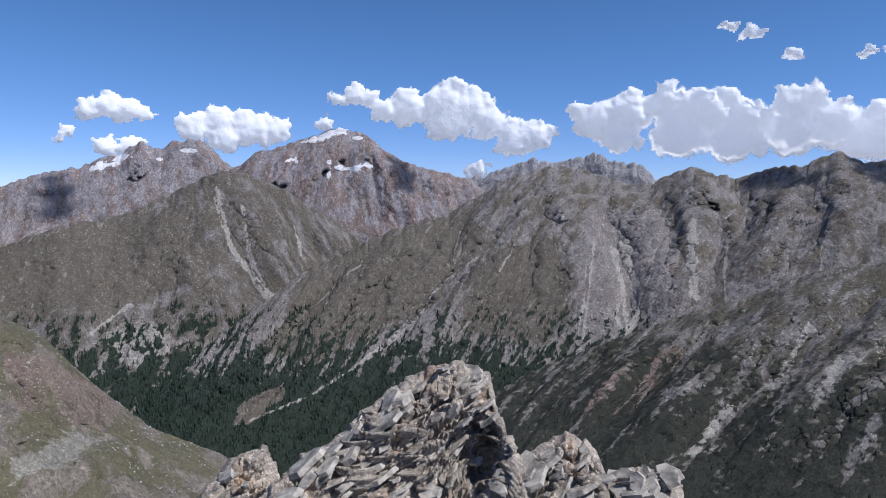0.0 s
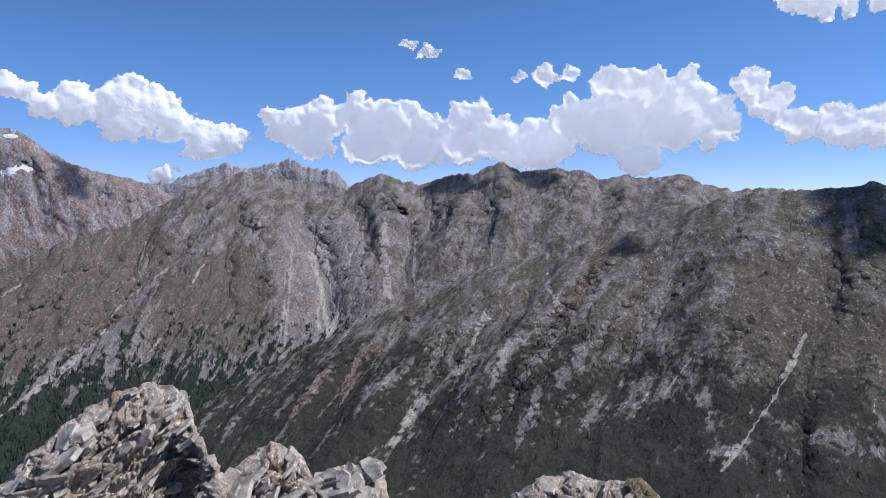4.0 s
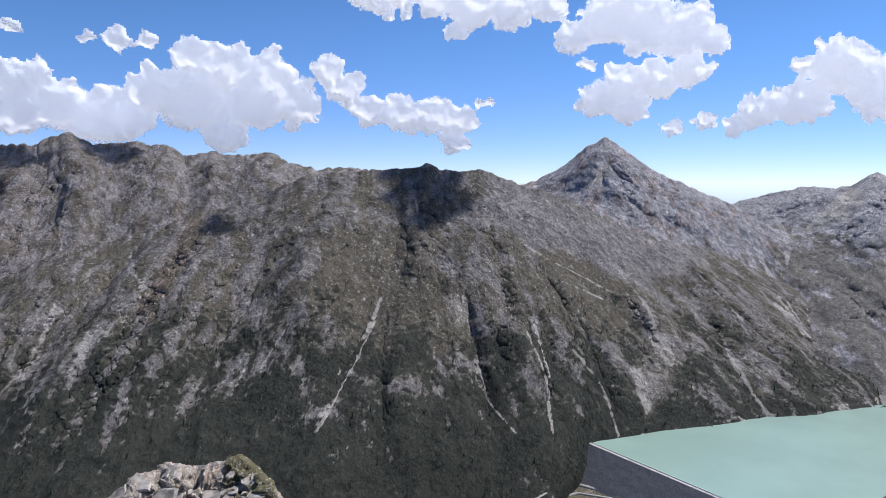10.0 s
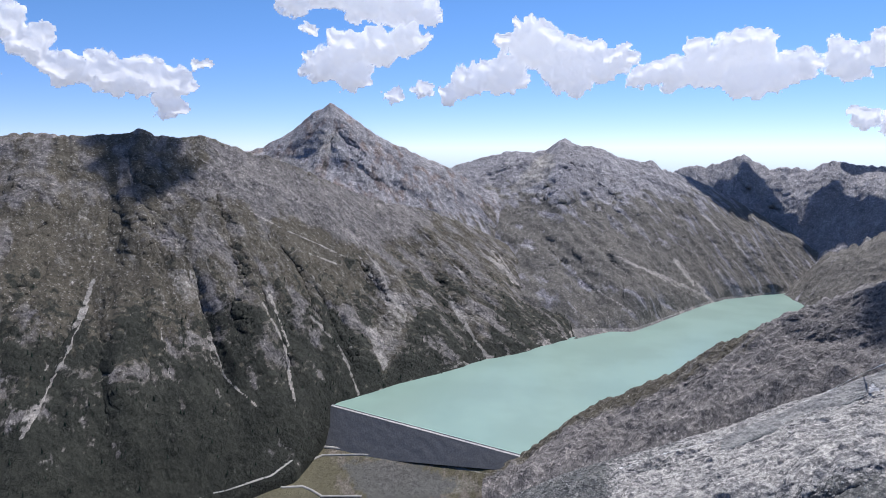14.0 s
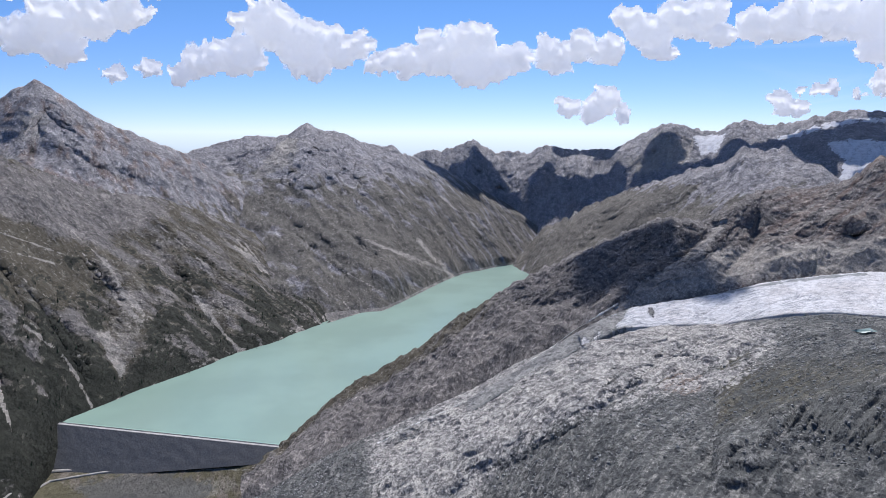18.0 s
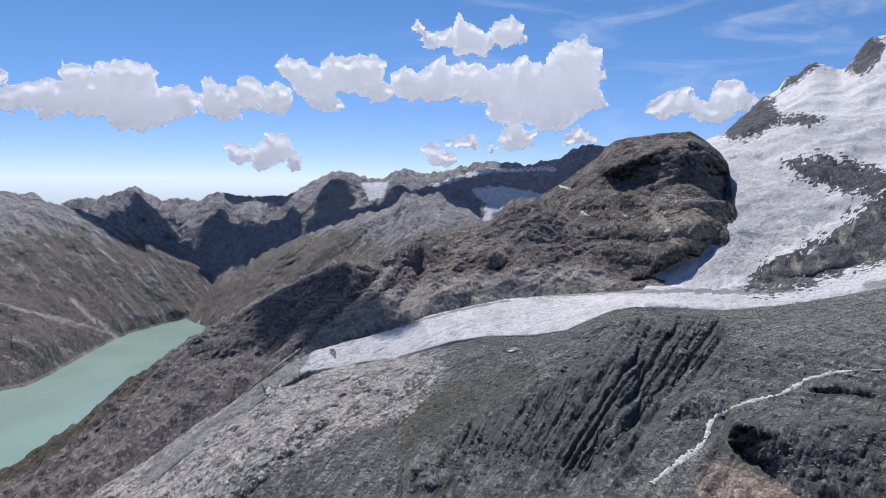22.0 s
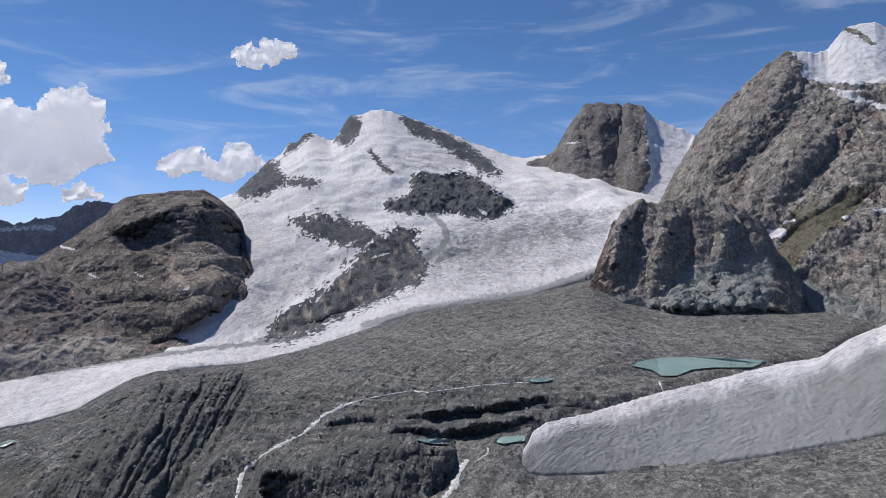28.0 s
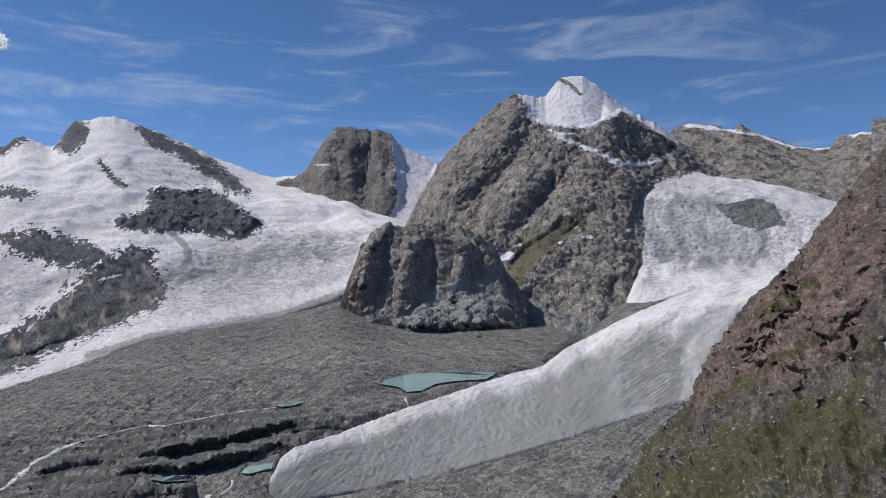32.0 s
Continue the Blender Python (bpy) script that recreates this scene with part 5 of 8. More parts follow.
streak("long_ridge", "scree", 0.1, 0.8, [(-0.63, -7.51), (-2.06, -9.87), (-3.97, -11.72), (-6.83, -13.52)])
streak("long_ridge", "scree", 0.07, 0.7, [(-10.54, -8.82), (-8.67, -7.0), (-6.79, -5.61)])
streak("long_ridge", "scree", 0.08, 0.7, [(6.42, -2.27), (5.74, -4.16), (4.58, -6.06)])
streak("long_ridge", "scree", 0.08, 0.7, [(2.72, -9.84), (0.82, -11.73), (-0.13, -13.59)])
patch("long_ridge", "grass", 0.8, 0.8, [(-10.51, -5.57), (2.18, -1.35), (3.14, -3.71), (-3.97, -9.86), (-10.58, -13.41), (-14.23, -12.34)])
patch("long_ridge", "grass", 0.8, 0.7, [(3.16, -6.07), (8.31, -3.65), (10.67, -6.87), (8.43, -11.57), (1.77, -10.79)])
patch("long_ridge", "grass", 0.6, -0.6, [(11.94, -1.28), (18.13, -2.12), (18.76, -9.27), (11.22, -11.47)])
streak("grassy_shoulder", "scree", 0.14, 1, [(-17.79, -1.38), (-17.2, -4.09), (-15.49, -6.85), (-14.4, -8.25)])
streak("grassy_shoulder", "scree", 0.1, 0.9, [(-15.88, -3.66), (-15.48, -5.94), (-14.17, -8.03)])
streak("grassy_shoulder", "scree", 0.08, 0.8, [(-18.41, -0.03), (-18.02, -2.27)])
streak("grassy_shoulder", "scree", 0.09, 0.8, [(-12.3, -2.31), (-11.87, -4.63)])
streak("grassy_shoulder", "scree", 0.1, 0.8, [(-8.63, -2.09), (-6.78, -2.79)])
streak("grassy_shoulder", "scree", 0.12, 0.7, [(-27.51, -10.13), (-25.95, -8.99), (-24.75, -8.22)])
patch("grassy_shoulder", "scree", 0.6, 0.2, [(-27.13, -10.16), (-21.96, -9.25), (-21.21, -12.78), (-23.76, -15.94), (-26.84, -13.11)])
patch("grassy_shoulder", "grass", 0.9, 0.7, [(-33.0, -4.06), (-25.76, -2.62), (-20.53, -1.37), (-20.62, -5.35), (-25.9, -7.3), (-33.16, -8.42)])
streak("dark_mountain", "scree", 0.14, 1, [(53.01, -9.81), (51.78, -12.52), (50.31, -15.61), (47.91, -18.96), (46.94, -20.59)])
streak("dark_mountain", "scree", 0.06, 0.8, [(65.58, -11.45), (66.79, -15.17), (67.44, -20.63)])
streak("dark_mountain", "scree", 0.06, 0.8, [(59.84, -9.52), (61.21, -16.07), (61.56, -19.72)])
streak("dark_mountain", "scree", 0.09, 0.8, [(70.63, -13.72), (72.82, -16.87)])
streak("dark_mountain", "scree", 0.2, 0.8, [(73.98, -15.0), (75.22, -18.11)])
streak("dark_mountain", "scree", 0.11, 0.8, [(74.58, -9.44), (76.03, -12.17), (76.99, -13.95)])
streak("dark_mountain", "scree", 0.16, 0.8, [(81.02, -12.37), (82.2, -14.53), (82.91, -15.8)])
streak("dark_mountain", "scree", 0.12, 0.9, [(84.57, -8.59), (86.35, -11.13)])
streak("dark_mountain", "scree", 0.06, 0.7, [(64.16, -4.83), (67.48, -6.72), (72.24, -9.03)])
streak("dark_mountain", "scree", 0.06, 0.7, [(67.97, -8.14), (71.3, -9.51)])
streak("dark_mountain", "scree", 0.3, 0.45, [(37.81, -3.41), (34.56, -8.24), (31.48, -11.96)])
streak("dark_mountain", "scree", 0.08, 0.8, [(49.4, -15.55), (47.43, -19.78)])
streak("dark_mountain", "scree", 0.08, 0.8, [(55.52, -12.22), (54.52, -14.94)])
streak("dark_mountain", "scree", 0.05, 0.7, [(57.38, -14.13), (57.8, -17.81)])
streak("dark_mountain", "scree", 0.08, 0.7, [(45.55, -11.69), (43.25, -15.02)])
streak("dark_mountain", "scree", 0.07, 0.7, [(41.99, -14.89), (39.72, -18.84)])
streak("dark_mountain", "scree", 0.08, 0.7, [(72.2, -6.68), (74.58, -9.44)])
streak("dark_mountain", "scree", 0.06, 0.7, [(61.3, -6.23), (63.67, -8.61)])
streak("dark_mountain", "scree", 0.07, 0.8, [(18.88, -14.83), (18.32, -19.45)])
streak("dark_mountain", "scree", 0.3, 0.55, [(28.46, -9.52), (26.07, -14.0)])
streak("dark_mountain", "scree", 0.25, 0.55, [(30.78, -11.44), (28.84, -15.48)])
streak("dark_mountain", "scree", 0.3, 0.5, [(26.97, -15.39), (25.98, -18.43)])
streak("dark_mountain", "scree", 0.2, 0.5, [(23.29, -15.61), (20.5, -19.69)])
streak("dark_mountain", "scree", 0.2, 0.6, [(33.67, -5.88), (34.6, -8.71)])
streak("dark_mountain", "scree", 0.2, 0.5, [(25.23, -9.41), (22.9, -12.92)])
streak("dark_mountain", "scree", 0.15, 0.5, [(22.47, -12.0), (19.74, -15.34)])
streak("dark_mountain", "scree", 0.12, 0.6, [(16.86, -10.75), (15.57, -12.38)])
patch("dark_mountain", "grass", 1.0, 0.5, [(49.32, -4.62), (55.68, -4.75), (60.28, -12.34), (56.39, -15.94), (50.8, -14.74), (48.28, -9.15)])
patch("dark_mountain", "grass", 0.8, 0.6, [(67.01, -5.78), (72.7, -8.55), (73.22, -12.26), (68.94, -12.36), (66.06, -8.62)])
patch("dark_mountain", "scree", 0.6, 0.45, [(41.45, -9.19), (44.38, -8.94), (44.24, -12.04), (41.71, -12.27)])
patch("dark_mountain", "grass", 0.8, -0.5, [(63.23, -0.12), (69.82, -2.94), (79.04, -5.63), (74.55, -8.04), (66.06, -4.83), (61.34, -1.99)])
patch("dark_mountain", "scree", 0.7, 0.4, [(62.76, -0.59), (68.89, -3.42), (74.52, -6.18), (69.84, -4.82), (63.22, -2.94)])
streak("pyramid_massif", "scree", 0.09, 1, [(84.7, -8.9), (86.5, -11.05)])
streak("pyramid_massif", "scree", 0.06, 0.9, [(94.63, -8.59), (97.99, -10.25), (101.36, -11.86)])
streak("pyramid_massif", "scree", 0.12, 0.9, [(99.41, -8.82), (100.87, -10.69)])
streak("pyramid_massif", "scree", 0.06, 0.8, [(91.74, -10.46), (94.13, -11.9), (96.55, -13.32)])
streak("pyramid_massif", "scree", 0.06, 0.8, [(92.67, -13.3), (94.11, -15.2)])
streak("pyramid_massif", "scree", 0.06, 0.7, [(101.26, -5.27), (104.12, -7.57)])
patch("pyramid_massif", "scree", 0.5, 0.5, [(89.09, -0.16), (89.99, -1.54), (87.63, -3.37), (85.31, -4.04), (87.65, -2.45)])
patch("pyramid_massif", "grass", 0.8, 0.7, [(88.02, -6.64), (94.63, -7.18), (101.32, -9.03), (100.4, -11.4), (91.75, -9.52)])
streak("dark_mountain", "scree", 0.14, 0.8, [(81.33, -12.91), (82.6, -15.73)])
streak("dark_mountain", "scree", 0.25, 0.7, [(74.57, -15.09), (75.27, -17.79)])
streak("dark_mountain", "scree", 0.1, 0.7, [(73.29, -8.82), (76.78, -14.4)])
streak("dark_mountain", "scree", 0.08, 0.7, [(78.91, -7.32), (82.34, -10.66)])
streak("dark_mountain", "scree", 0.08, 0.8, [(85.16, -8.91), (86.51, -10.82)])
streak("dark_mountain", "scree", 0.1, 0.7, [(69.32, -13.66), (71.47, -17.34)])
patch("pointed_peak", "scree", 0.5, 0.55, [(70.45, 1.52), (72.36, 1.34), (71.84, -0.56), (69.89, -0.96)])
patch("pointed_peak", "scree", 0.5, 0.5, [(65.22, -0.32), (68.42, -0.54), (71.33, -2.25), (67.2, -2.16)])
streak("pointed_peak", "scree", 0.1, 0.8, [(75.92, -3.2), (76.5, -4.1)])
patch("pointed_peak", "scree", 0.6, 0.4, [(73.42, -0.57), (75.4, -1.44), (76.57, -2.77), (74.12, -2.29)])
streak("rocky_spur", "scree", 0.3, 0.7, [(124.15, -6.68), (122.31, -9.08), (118.05, -12.46), (116.13, -14.81)])
streak("rocky_spur", "scree", 0.12, 0.6, [(135.67, -2.25), (134.06, -4.54)])
patch("rocky_spur", "scree", 0.6, 0.5, [(124.19, -8.56), (140.5, -6.91), (142.17, -8.1), (127.53, -10.32), (118.06, -13.4)])
patch("far_spur", "grass", 0.8, 0.7, [(109.2, -9.9), (115.24, -5.53), (121.54, -3.97), (117.16, -7.34), (111.58, -9.38)])
patch("valley_head_ridge", "scree", 0.5, 0.6, [(118.66, 0.05), (121.78, -0.36), (121.02, -2.62), (117.86, -2.23)])
patch("valley_head_ridge", "scree", 0.4, 0.6, [(116.48, -1.8), (119.69, -2.65), (117.47, -3.62)])
patch("banded_dome", "tint", 0.6, 0.55, [(145.04, -1.2), (150.17, -1.18), (149.77, -4.92), (147.42, -4.01)])
patch("banded_dome", "dirty", 0.5, 0.5, [(129.48, -9.74), (137.94, -8.28), (147.7, -7.2), (147.47, -7.91), (135.08, -9.19)])
streak("banded_dome", "snow", 0.07, 1, [(139.86, -2.39), (140.57, -2.72)])
streak("banded_dome", "snow", 0.07, 1, [(142.93, -2.38), (143.4, -2.71)])
streak("banded_dome", "snow", 0.07, 1, [(137.99, -0.28), (138.92, -0.52)])
streak("banded_dome", "snow", 0.07, 1, [(146.48, -3.78), (146.94, -3.63)])
patch("rock_peak", "grass", 0.6, 0.5, [(192.73, 1.27), (196.18, 3.0), (199.49, 3.77), (197.0, 0.76), (193.59, -0.56)])
patch("rock_peak", "dirty", 0.6, 0.6, [(186.87, -2.38), (192.71, -1.46), (195.71, -3.7), (200.61, -5.34), (199.8, -7.52), (186.83, -7.46)])
streak("rock_peak", "snow", 0.1, 1, [(199.27, 1.6), (200.27, 1.49)])
streak("rock_peak", "snow", 0.1, 1, [(197.42, 1.11), (197.83, 1.19)])
streak("rock_peak", "snow", 0.1, 1, [(201.84, 1.33), (202.23, 1.45)])
streak("rock_peak", "snow", 0.1, 1, [(193.6, 0.8), (194.47, 1.02)])
streak("rock_peak", "snow", 0.1, 1, [(191.84, 0.0), (193.6, 0.26)])
streak("rock_peak", "snow", 0.1, 1, [(196.66, 10.44), (198.31, 9.67), (199.92, 8.7)])
streak("rock_peak", "snow", 0.1, 1, [(197.49, 10.03), (198.72, 10.02)])
patch("snow_mountain", "dirty", 0.8, 0.12, [(150.96, -6.55), (156.2, -1.57), (162.21, -2.59), (169.99, 0.09), (180.37, 0.48), (179.4, -2.82), (169.94, -5.53), (159.98, -7.04), (150.95, -8.64)])
patch("snow_mountain", "dirty", 0.8, 0.10, [(151.02, 0.24), (156.22, 1.09), (157.44, -3.38), (152.52, -6.64), (149.44, -7.28), (150.61, -3.15)])
streak("snow_mountain", "snow", 0.1, 0.9, [(160.02, -1.64), (158.29, -2.95), (156.59, -5.12)])
streak("snow_mountain", "snow", 0.08, 0.8, [(162.66, -1.22), (160.89, -1.65)])
streak("snow_mountain", "snow", 0.12, 0.9, [(170.01, 2.44), (170.7, 1.97)])
streak("snow_mountain", "dirty", 0.15, 0.7, [(167.15, -6.39), (169.94, -5.53), (172.76, -4.88), (176.55, -3.98), (179.87, -2.82)])
patch("moraine", "scree", 0.7, 0.4, [(156.98, -7.77), (182.19, -6.58), (195.68, -7.69), (182.17, -9.35), (168.05, -9.17)])
patch("moraine", "grass", 0.8, 0.5, [(125.14, -18.27), (135.01, -15.24), (137.89, -16.23), (131.12, -19.59), (124.53, -22.51)])
patch("moraine", "tint", 0.6, 0.5, [(151.06, -21.42), (154.35, -19.89), (157.73, -23.46), (152.64, -26.43), (148.73, -25.84)])
streak("moraine", "scree", 0.1, 0.7, [(152.54, -23.06), (153.56, -25.11), (156.42, -25.68)])
patch("near_slope", "grass", 0.8, 0.9, [(205.79, -19.28), (212.77, -13.76), (220.68, -8.62), (220.63, -13.58), (210.75, -18.73)])
patch("near_slope", "tint", 0.8, 0.55, [(210.05, -8.14), (220.83, 5.99), (220.7, -6.67), (208.78, -12.47)])
streak("near_slope", "grass", 0.35, 0.8, [(213.63, -4.58), (216.63, -2.42), (218.07, -1.98)])
streak("near_slope", "grass", 0.3, 0.7, [(210.82, -11.47), (214.73, -7.87), (218.38, -6.02)])
patch("near_slope", "scree", 0.8, 0.2, [(214.67, -14.34), (220.66, -10.55), (220.59, -16.53), (212.73, -17.78)])
patch("dam_meadow", "dirty", 0.6, 0.7, [(71.54, -25.54), (76.05, -25.19), (82.08, -27.22), (80.09, -28.64), (74.01, -28.67)])
patch("dam_meadow", "dirty", 0.5, 0.6, [(60.44, -23.91), (65.21, -23.04), (68.08, -24.96), (63.1, -28.04), (59.32, -27.62)])
patch("dam_meadow", "grass", 0.4, 0.5, [(65.04, -28.13), (67.1, -24.9), (70.06, -24.62), (71.02, -26.81), (68.98, -28.49)])
streak("dam_meadow", "scree", 0.12, 0.7, [(81.06, -25.98), (85.05, -26.65), (86.99, -26.09)])
streak("snow_mountain", "dirty", 0.14, 0.8, [(162.18, 5.81), (162.81, 5.37)])
streak("snow_mountain", "crev", 0.1, 0.8, [(164.53, 7.27), (168.19, 7.09), (170.5, 6.18)])
patch("snow_mountain", "crev", 0.5, 1, [(165.37, 0.13), (170.0, 1.97), (180.85, 2.13), (180.35, -1.41), (169.96, -3.66), (165.34, -4.04)])
patch("snow_mountain", "crev", 0.5, 0.7, [(151.03, 1.95), (156.22, 1.09), (157.87, -2.49), (152.52, -6.64), (149.07, -7.25), (150.23, -3.14)])
patch("snow_mountain", "crev", 0.4, 0.9, [(162.73, 7.23), (169.11, 6.87), (169.1, 5.94), (163.61, 5.66)])
patch("snow_mountain", "crev", 0.6, 0.6, [(149.15, 3.19), (160.07, 4.92), (164.5, 4.29), (160.05, 2.44), (151.03, 1.95)])
patch("valley_glacier", "crev", 0.4, 1, [(202.55, -6.96), (206.62, -6.34), (206.58, -11.55), (202.51, -11.94)])
patch("valley_glacier", "crev", 0.5, 0.8, [(173.71, -18.75), (177.31, -15.56), (181.0, -15.29), (179.14, -19.11)])

# ---- sheets of ground between such lines ----
RNG = np.random.default_rng(7)
PERM = np.tile(RNG.permutation(512), 3).astype(np.int32)
GRAD = RNG.normal(size=(512, 3))
GRAD = (GRAD / np.linalg.norm(GRAD, axis=1)[:, None]).astype(np.float32)


def perlin(x, y, z):
    """Gradient noise, about -0.7 to 0.7, for arrays."""
    xi, yi, zi = (np.floor(c).astype(np.int32) for c in (x, y, z))
    xf, yf, zf = ((c - i).astype(np.float32) for c, i in ((x, xi), (y, yi), (z, zi)))
    fade = [c * c * c * (c * (c * 6 - 15) + 10) for c in (xf, yf, zf)]
    xi, yi, zi = xi % 512, yi % 512, zi % 512
    total = 0
    for dx in (0, 1):
        wx = fade[0] if dx else 1 - fade[0]
        px = PERM[xi + dx]
        for dy in (0, 1):
            wy = fade[1] if dy else 1 - fade[1]
            py = PERM[px + yi + dy]
            for dz in (0, 1):
                wz = fade[2] if dz else 1 - fade[2]
                g = GRAD[PERM[py + zi + dz]]
                total = total + wx * wy * wz * (g[..., 0] * (xf - dx) + g[..., 1] * (yf - dy) + g[..., 2] * (zf - dz))
    return total


def fbm(x, y, z, octaves=5, gain=0.5, ridged=False):
    total, amp, k = 0, 1.0, 1.0
    for i in range(octaves):
        n = perlin(x * k + 17.3 * i, y * k + 5.1 * i, z * k + 9.7 * i)
        total = total + amp * ((0.35 - np.abs(n)) * 2 if ridged else n)
        amp *= gain
        k *= 2.03
    return total


def along(line, az):
    a, r, z = (np.array(c, float) for c in zip(*line))
    return np.interp(az, a, r), np.interp(az, a, z)


def ramp(v, lo, hi):
    s = np.clip((v - lo) / (hi - lo), 0, 1)
    return s * s * (3 - 2 * s)


def grid_mesh(name, P, attributes, material, cells=None):
    """One mesh from a grid of points (rows, columns, 3), of all its cells or of those given."""
    nr, nc = P.shape[:2]
    P = P.reshape(-1, 3)
    me = bpy.data.meshes.new(name)
    i = np.arange(nr - 1)[:, None] * nc + np.arange(nc - 1)[None]
    i = i.reshape(-1) if cells is None else i[cells]
    quads = np.stack([i, i + 1, i + nc + 1, i + nc], 1)
    used, quads = np.unique(quads, return_inverse=True)
    quads = quads.reshape(-1, 4).astype(np.int32)
    me.vertices.add(len(used))
    me.vertices.foreach_set("co", P[used].reshape(-1).astype(np.float32))
    me.loops.add(quads.size)
    me.loops.foreach_set("vertex_index", quads.reshape(-1))
    me.polygons.add(len(quads))
    me.polygons.foreach_set("loop_start", np.arange(0, quads.size, 4, dtype=np.int32))
    me.polygons.foreach_set("use_smooth", np.ones(len(quads), bool))
    for key, v in attributes.items():
        if v.ndim == 3:
            a = me.attributes.new(key, "FLOAT_VECTOR", "POINT")
            a.data.foreach_set("vector", v.reshape(-1, 3)[used].reshape(-1).astype(np.float32))
        else:
            a = me.attributes.new(key, "FLOAT", "POINT")
            a.data.foreach_set("value", np.ascontiguousarray(v).reshape(-1)[used].astype(np.float32))
    me.update()
    me.materials.append(material)
    return me


def soft_box(a, n, axis):
    """A running mean over 2n + 1 cells."""
    if n < 1:
        return a
    pad = [(0, 0), (0, 0)]
    pad[axis] = (n + 1, n)
    c = np.cumsum(np.pad(a, pad, "edge"), axis=axis)
    w = 2 * n + 1
    return (c[w:] - c[:-w]) / w if axis == 0 else (c[:, w:] - c[:, :-w]) / w


def drain(H, du):
    """Lets one drop fall on each cell and run down row by row: the water passing each cell."""
    nr, nc = H.shape
    acc = np.ones_like(H)
    cols = np.arange(nc)
    for i in range(nr - 1, 0, -1):
        pad = np.pad(H[i - 1], 2, "edge")
        fall = np.stack([(H[i] - pad[k:k + nc]) / w for k, w in ((0, 1.9), (1, 1.3), (2, 1.0), (3, 1.3), (4, 1.9))])
        to = np.clip(cols + fall.argmax(0) - 2, 0, nc - 1)
        acc[i - 1] += np.bincount(to, acc[i], nc)
    return acc


def erode(H, du, dv, depth):
    """Cuts branching gullies down a slope, wide ones first. Returns the cut and the water."""
    out = np.zeros_like(H)
    for wide, share in ((80, 1.0), (38, 0.6), (17, 0.32), (8, 0.16)):
        acc = np.sqrt(drain(H + out, du))
        nu, nv = max(0, int(wide / du)), max(0, int(wide / dv))
        cut = soft_box(soft_box(acc, nu, 1), nv, 0)
        cut = soft_box(soft_box(cut, nu // 2, 1), nv // 2, 0)
        cut -= soft_box(soft_box(cut, nu * 3 + 2, 1), nv * 3 + 2, 0)
        out -= depth * share * np.tanh(cut / (cut.std() + 1e-6) * 0.6) * 0.6
    return out, np.log1p(acc)


def shaped(name, az, el, wave):
    """What the spurs, gullies and cliffs of a sheet add to it, in metres."""
    total = np.zeros_like(az)
    for wide, high, points in RELIEF[name]:
        a, e = np.array(points).T
        box = (az > a.min() - 3 * wide) & (az < a.max() + 3 * wide) & (el > e.min() - 3 * wide) & (el < e.max() + 3 * wide)
        x, y, v = az[box], el[box], wave[box]
        if not len(x):
            continue
        best, where = np.full(x.shape, 99.0), np.zeros(x.shape)
        for k in range(len(points) - 1):
            dx, dy = a[k + 1] - a[k], e[k + 1] - e[k]
            s = np.clip(((x - a[k]) * dx + (y - e[k]) * dy) / (dx * dx + dy * dy + 1e-9), 0, 1)
            d = np.hypot(x - a[k] - s * dx, y - e[k] - s * dy)
            where = np.where(d < best, (k + s) / (len(points) - 1), where)
            best = np.minimum(best, d)
        d = np.abs(best + v * wide * 0.8) / (wide * (0.55 + 0.9 * where))
        rise = np.maximum(0, 1 - d / 1.5) * (1 - 0.25 * np.exp(-(d * 4) ** 2))
        total[box] += high * rise * np.minimum(1, 0.35 + where * 2.5) * np.minimum(1, (1 - where) * 3 + 0.3)
    for high, margin, top, foot in CLIFFS[name]:
        (a, e), (b, g) = np.array(top).T, np.array(foot).T
        v = wave * margin * 0.45
        up, low = np.interp(az, a, e) + v, np.interp(az, b, g) + v * 0.6
        ends = ramp(az, a[0] - 0.3, a[0] + 0.7) * ramp(a[-1] + 0.3 - az, 0, 1.0)
        s = (el - low) / np.maximum(up - low, 0.05)
        step = np.where(s < 0, -0.35 * np.clip(1 + (el - low) / margin, 0, 1), np.where(s > 1, np.clip(1 - (el - up) / margin, 0, 1), 1.35 * s - 0.35))
        total += high * step * ends
    return total


class Ground:
    """What a mask may ask of a sheet: bearing, elevation seen from the tip, height, share of the way up, steepness, noises."""
    f = 0.0


SHEETS = {}


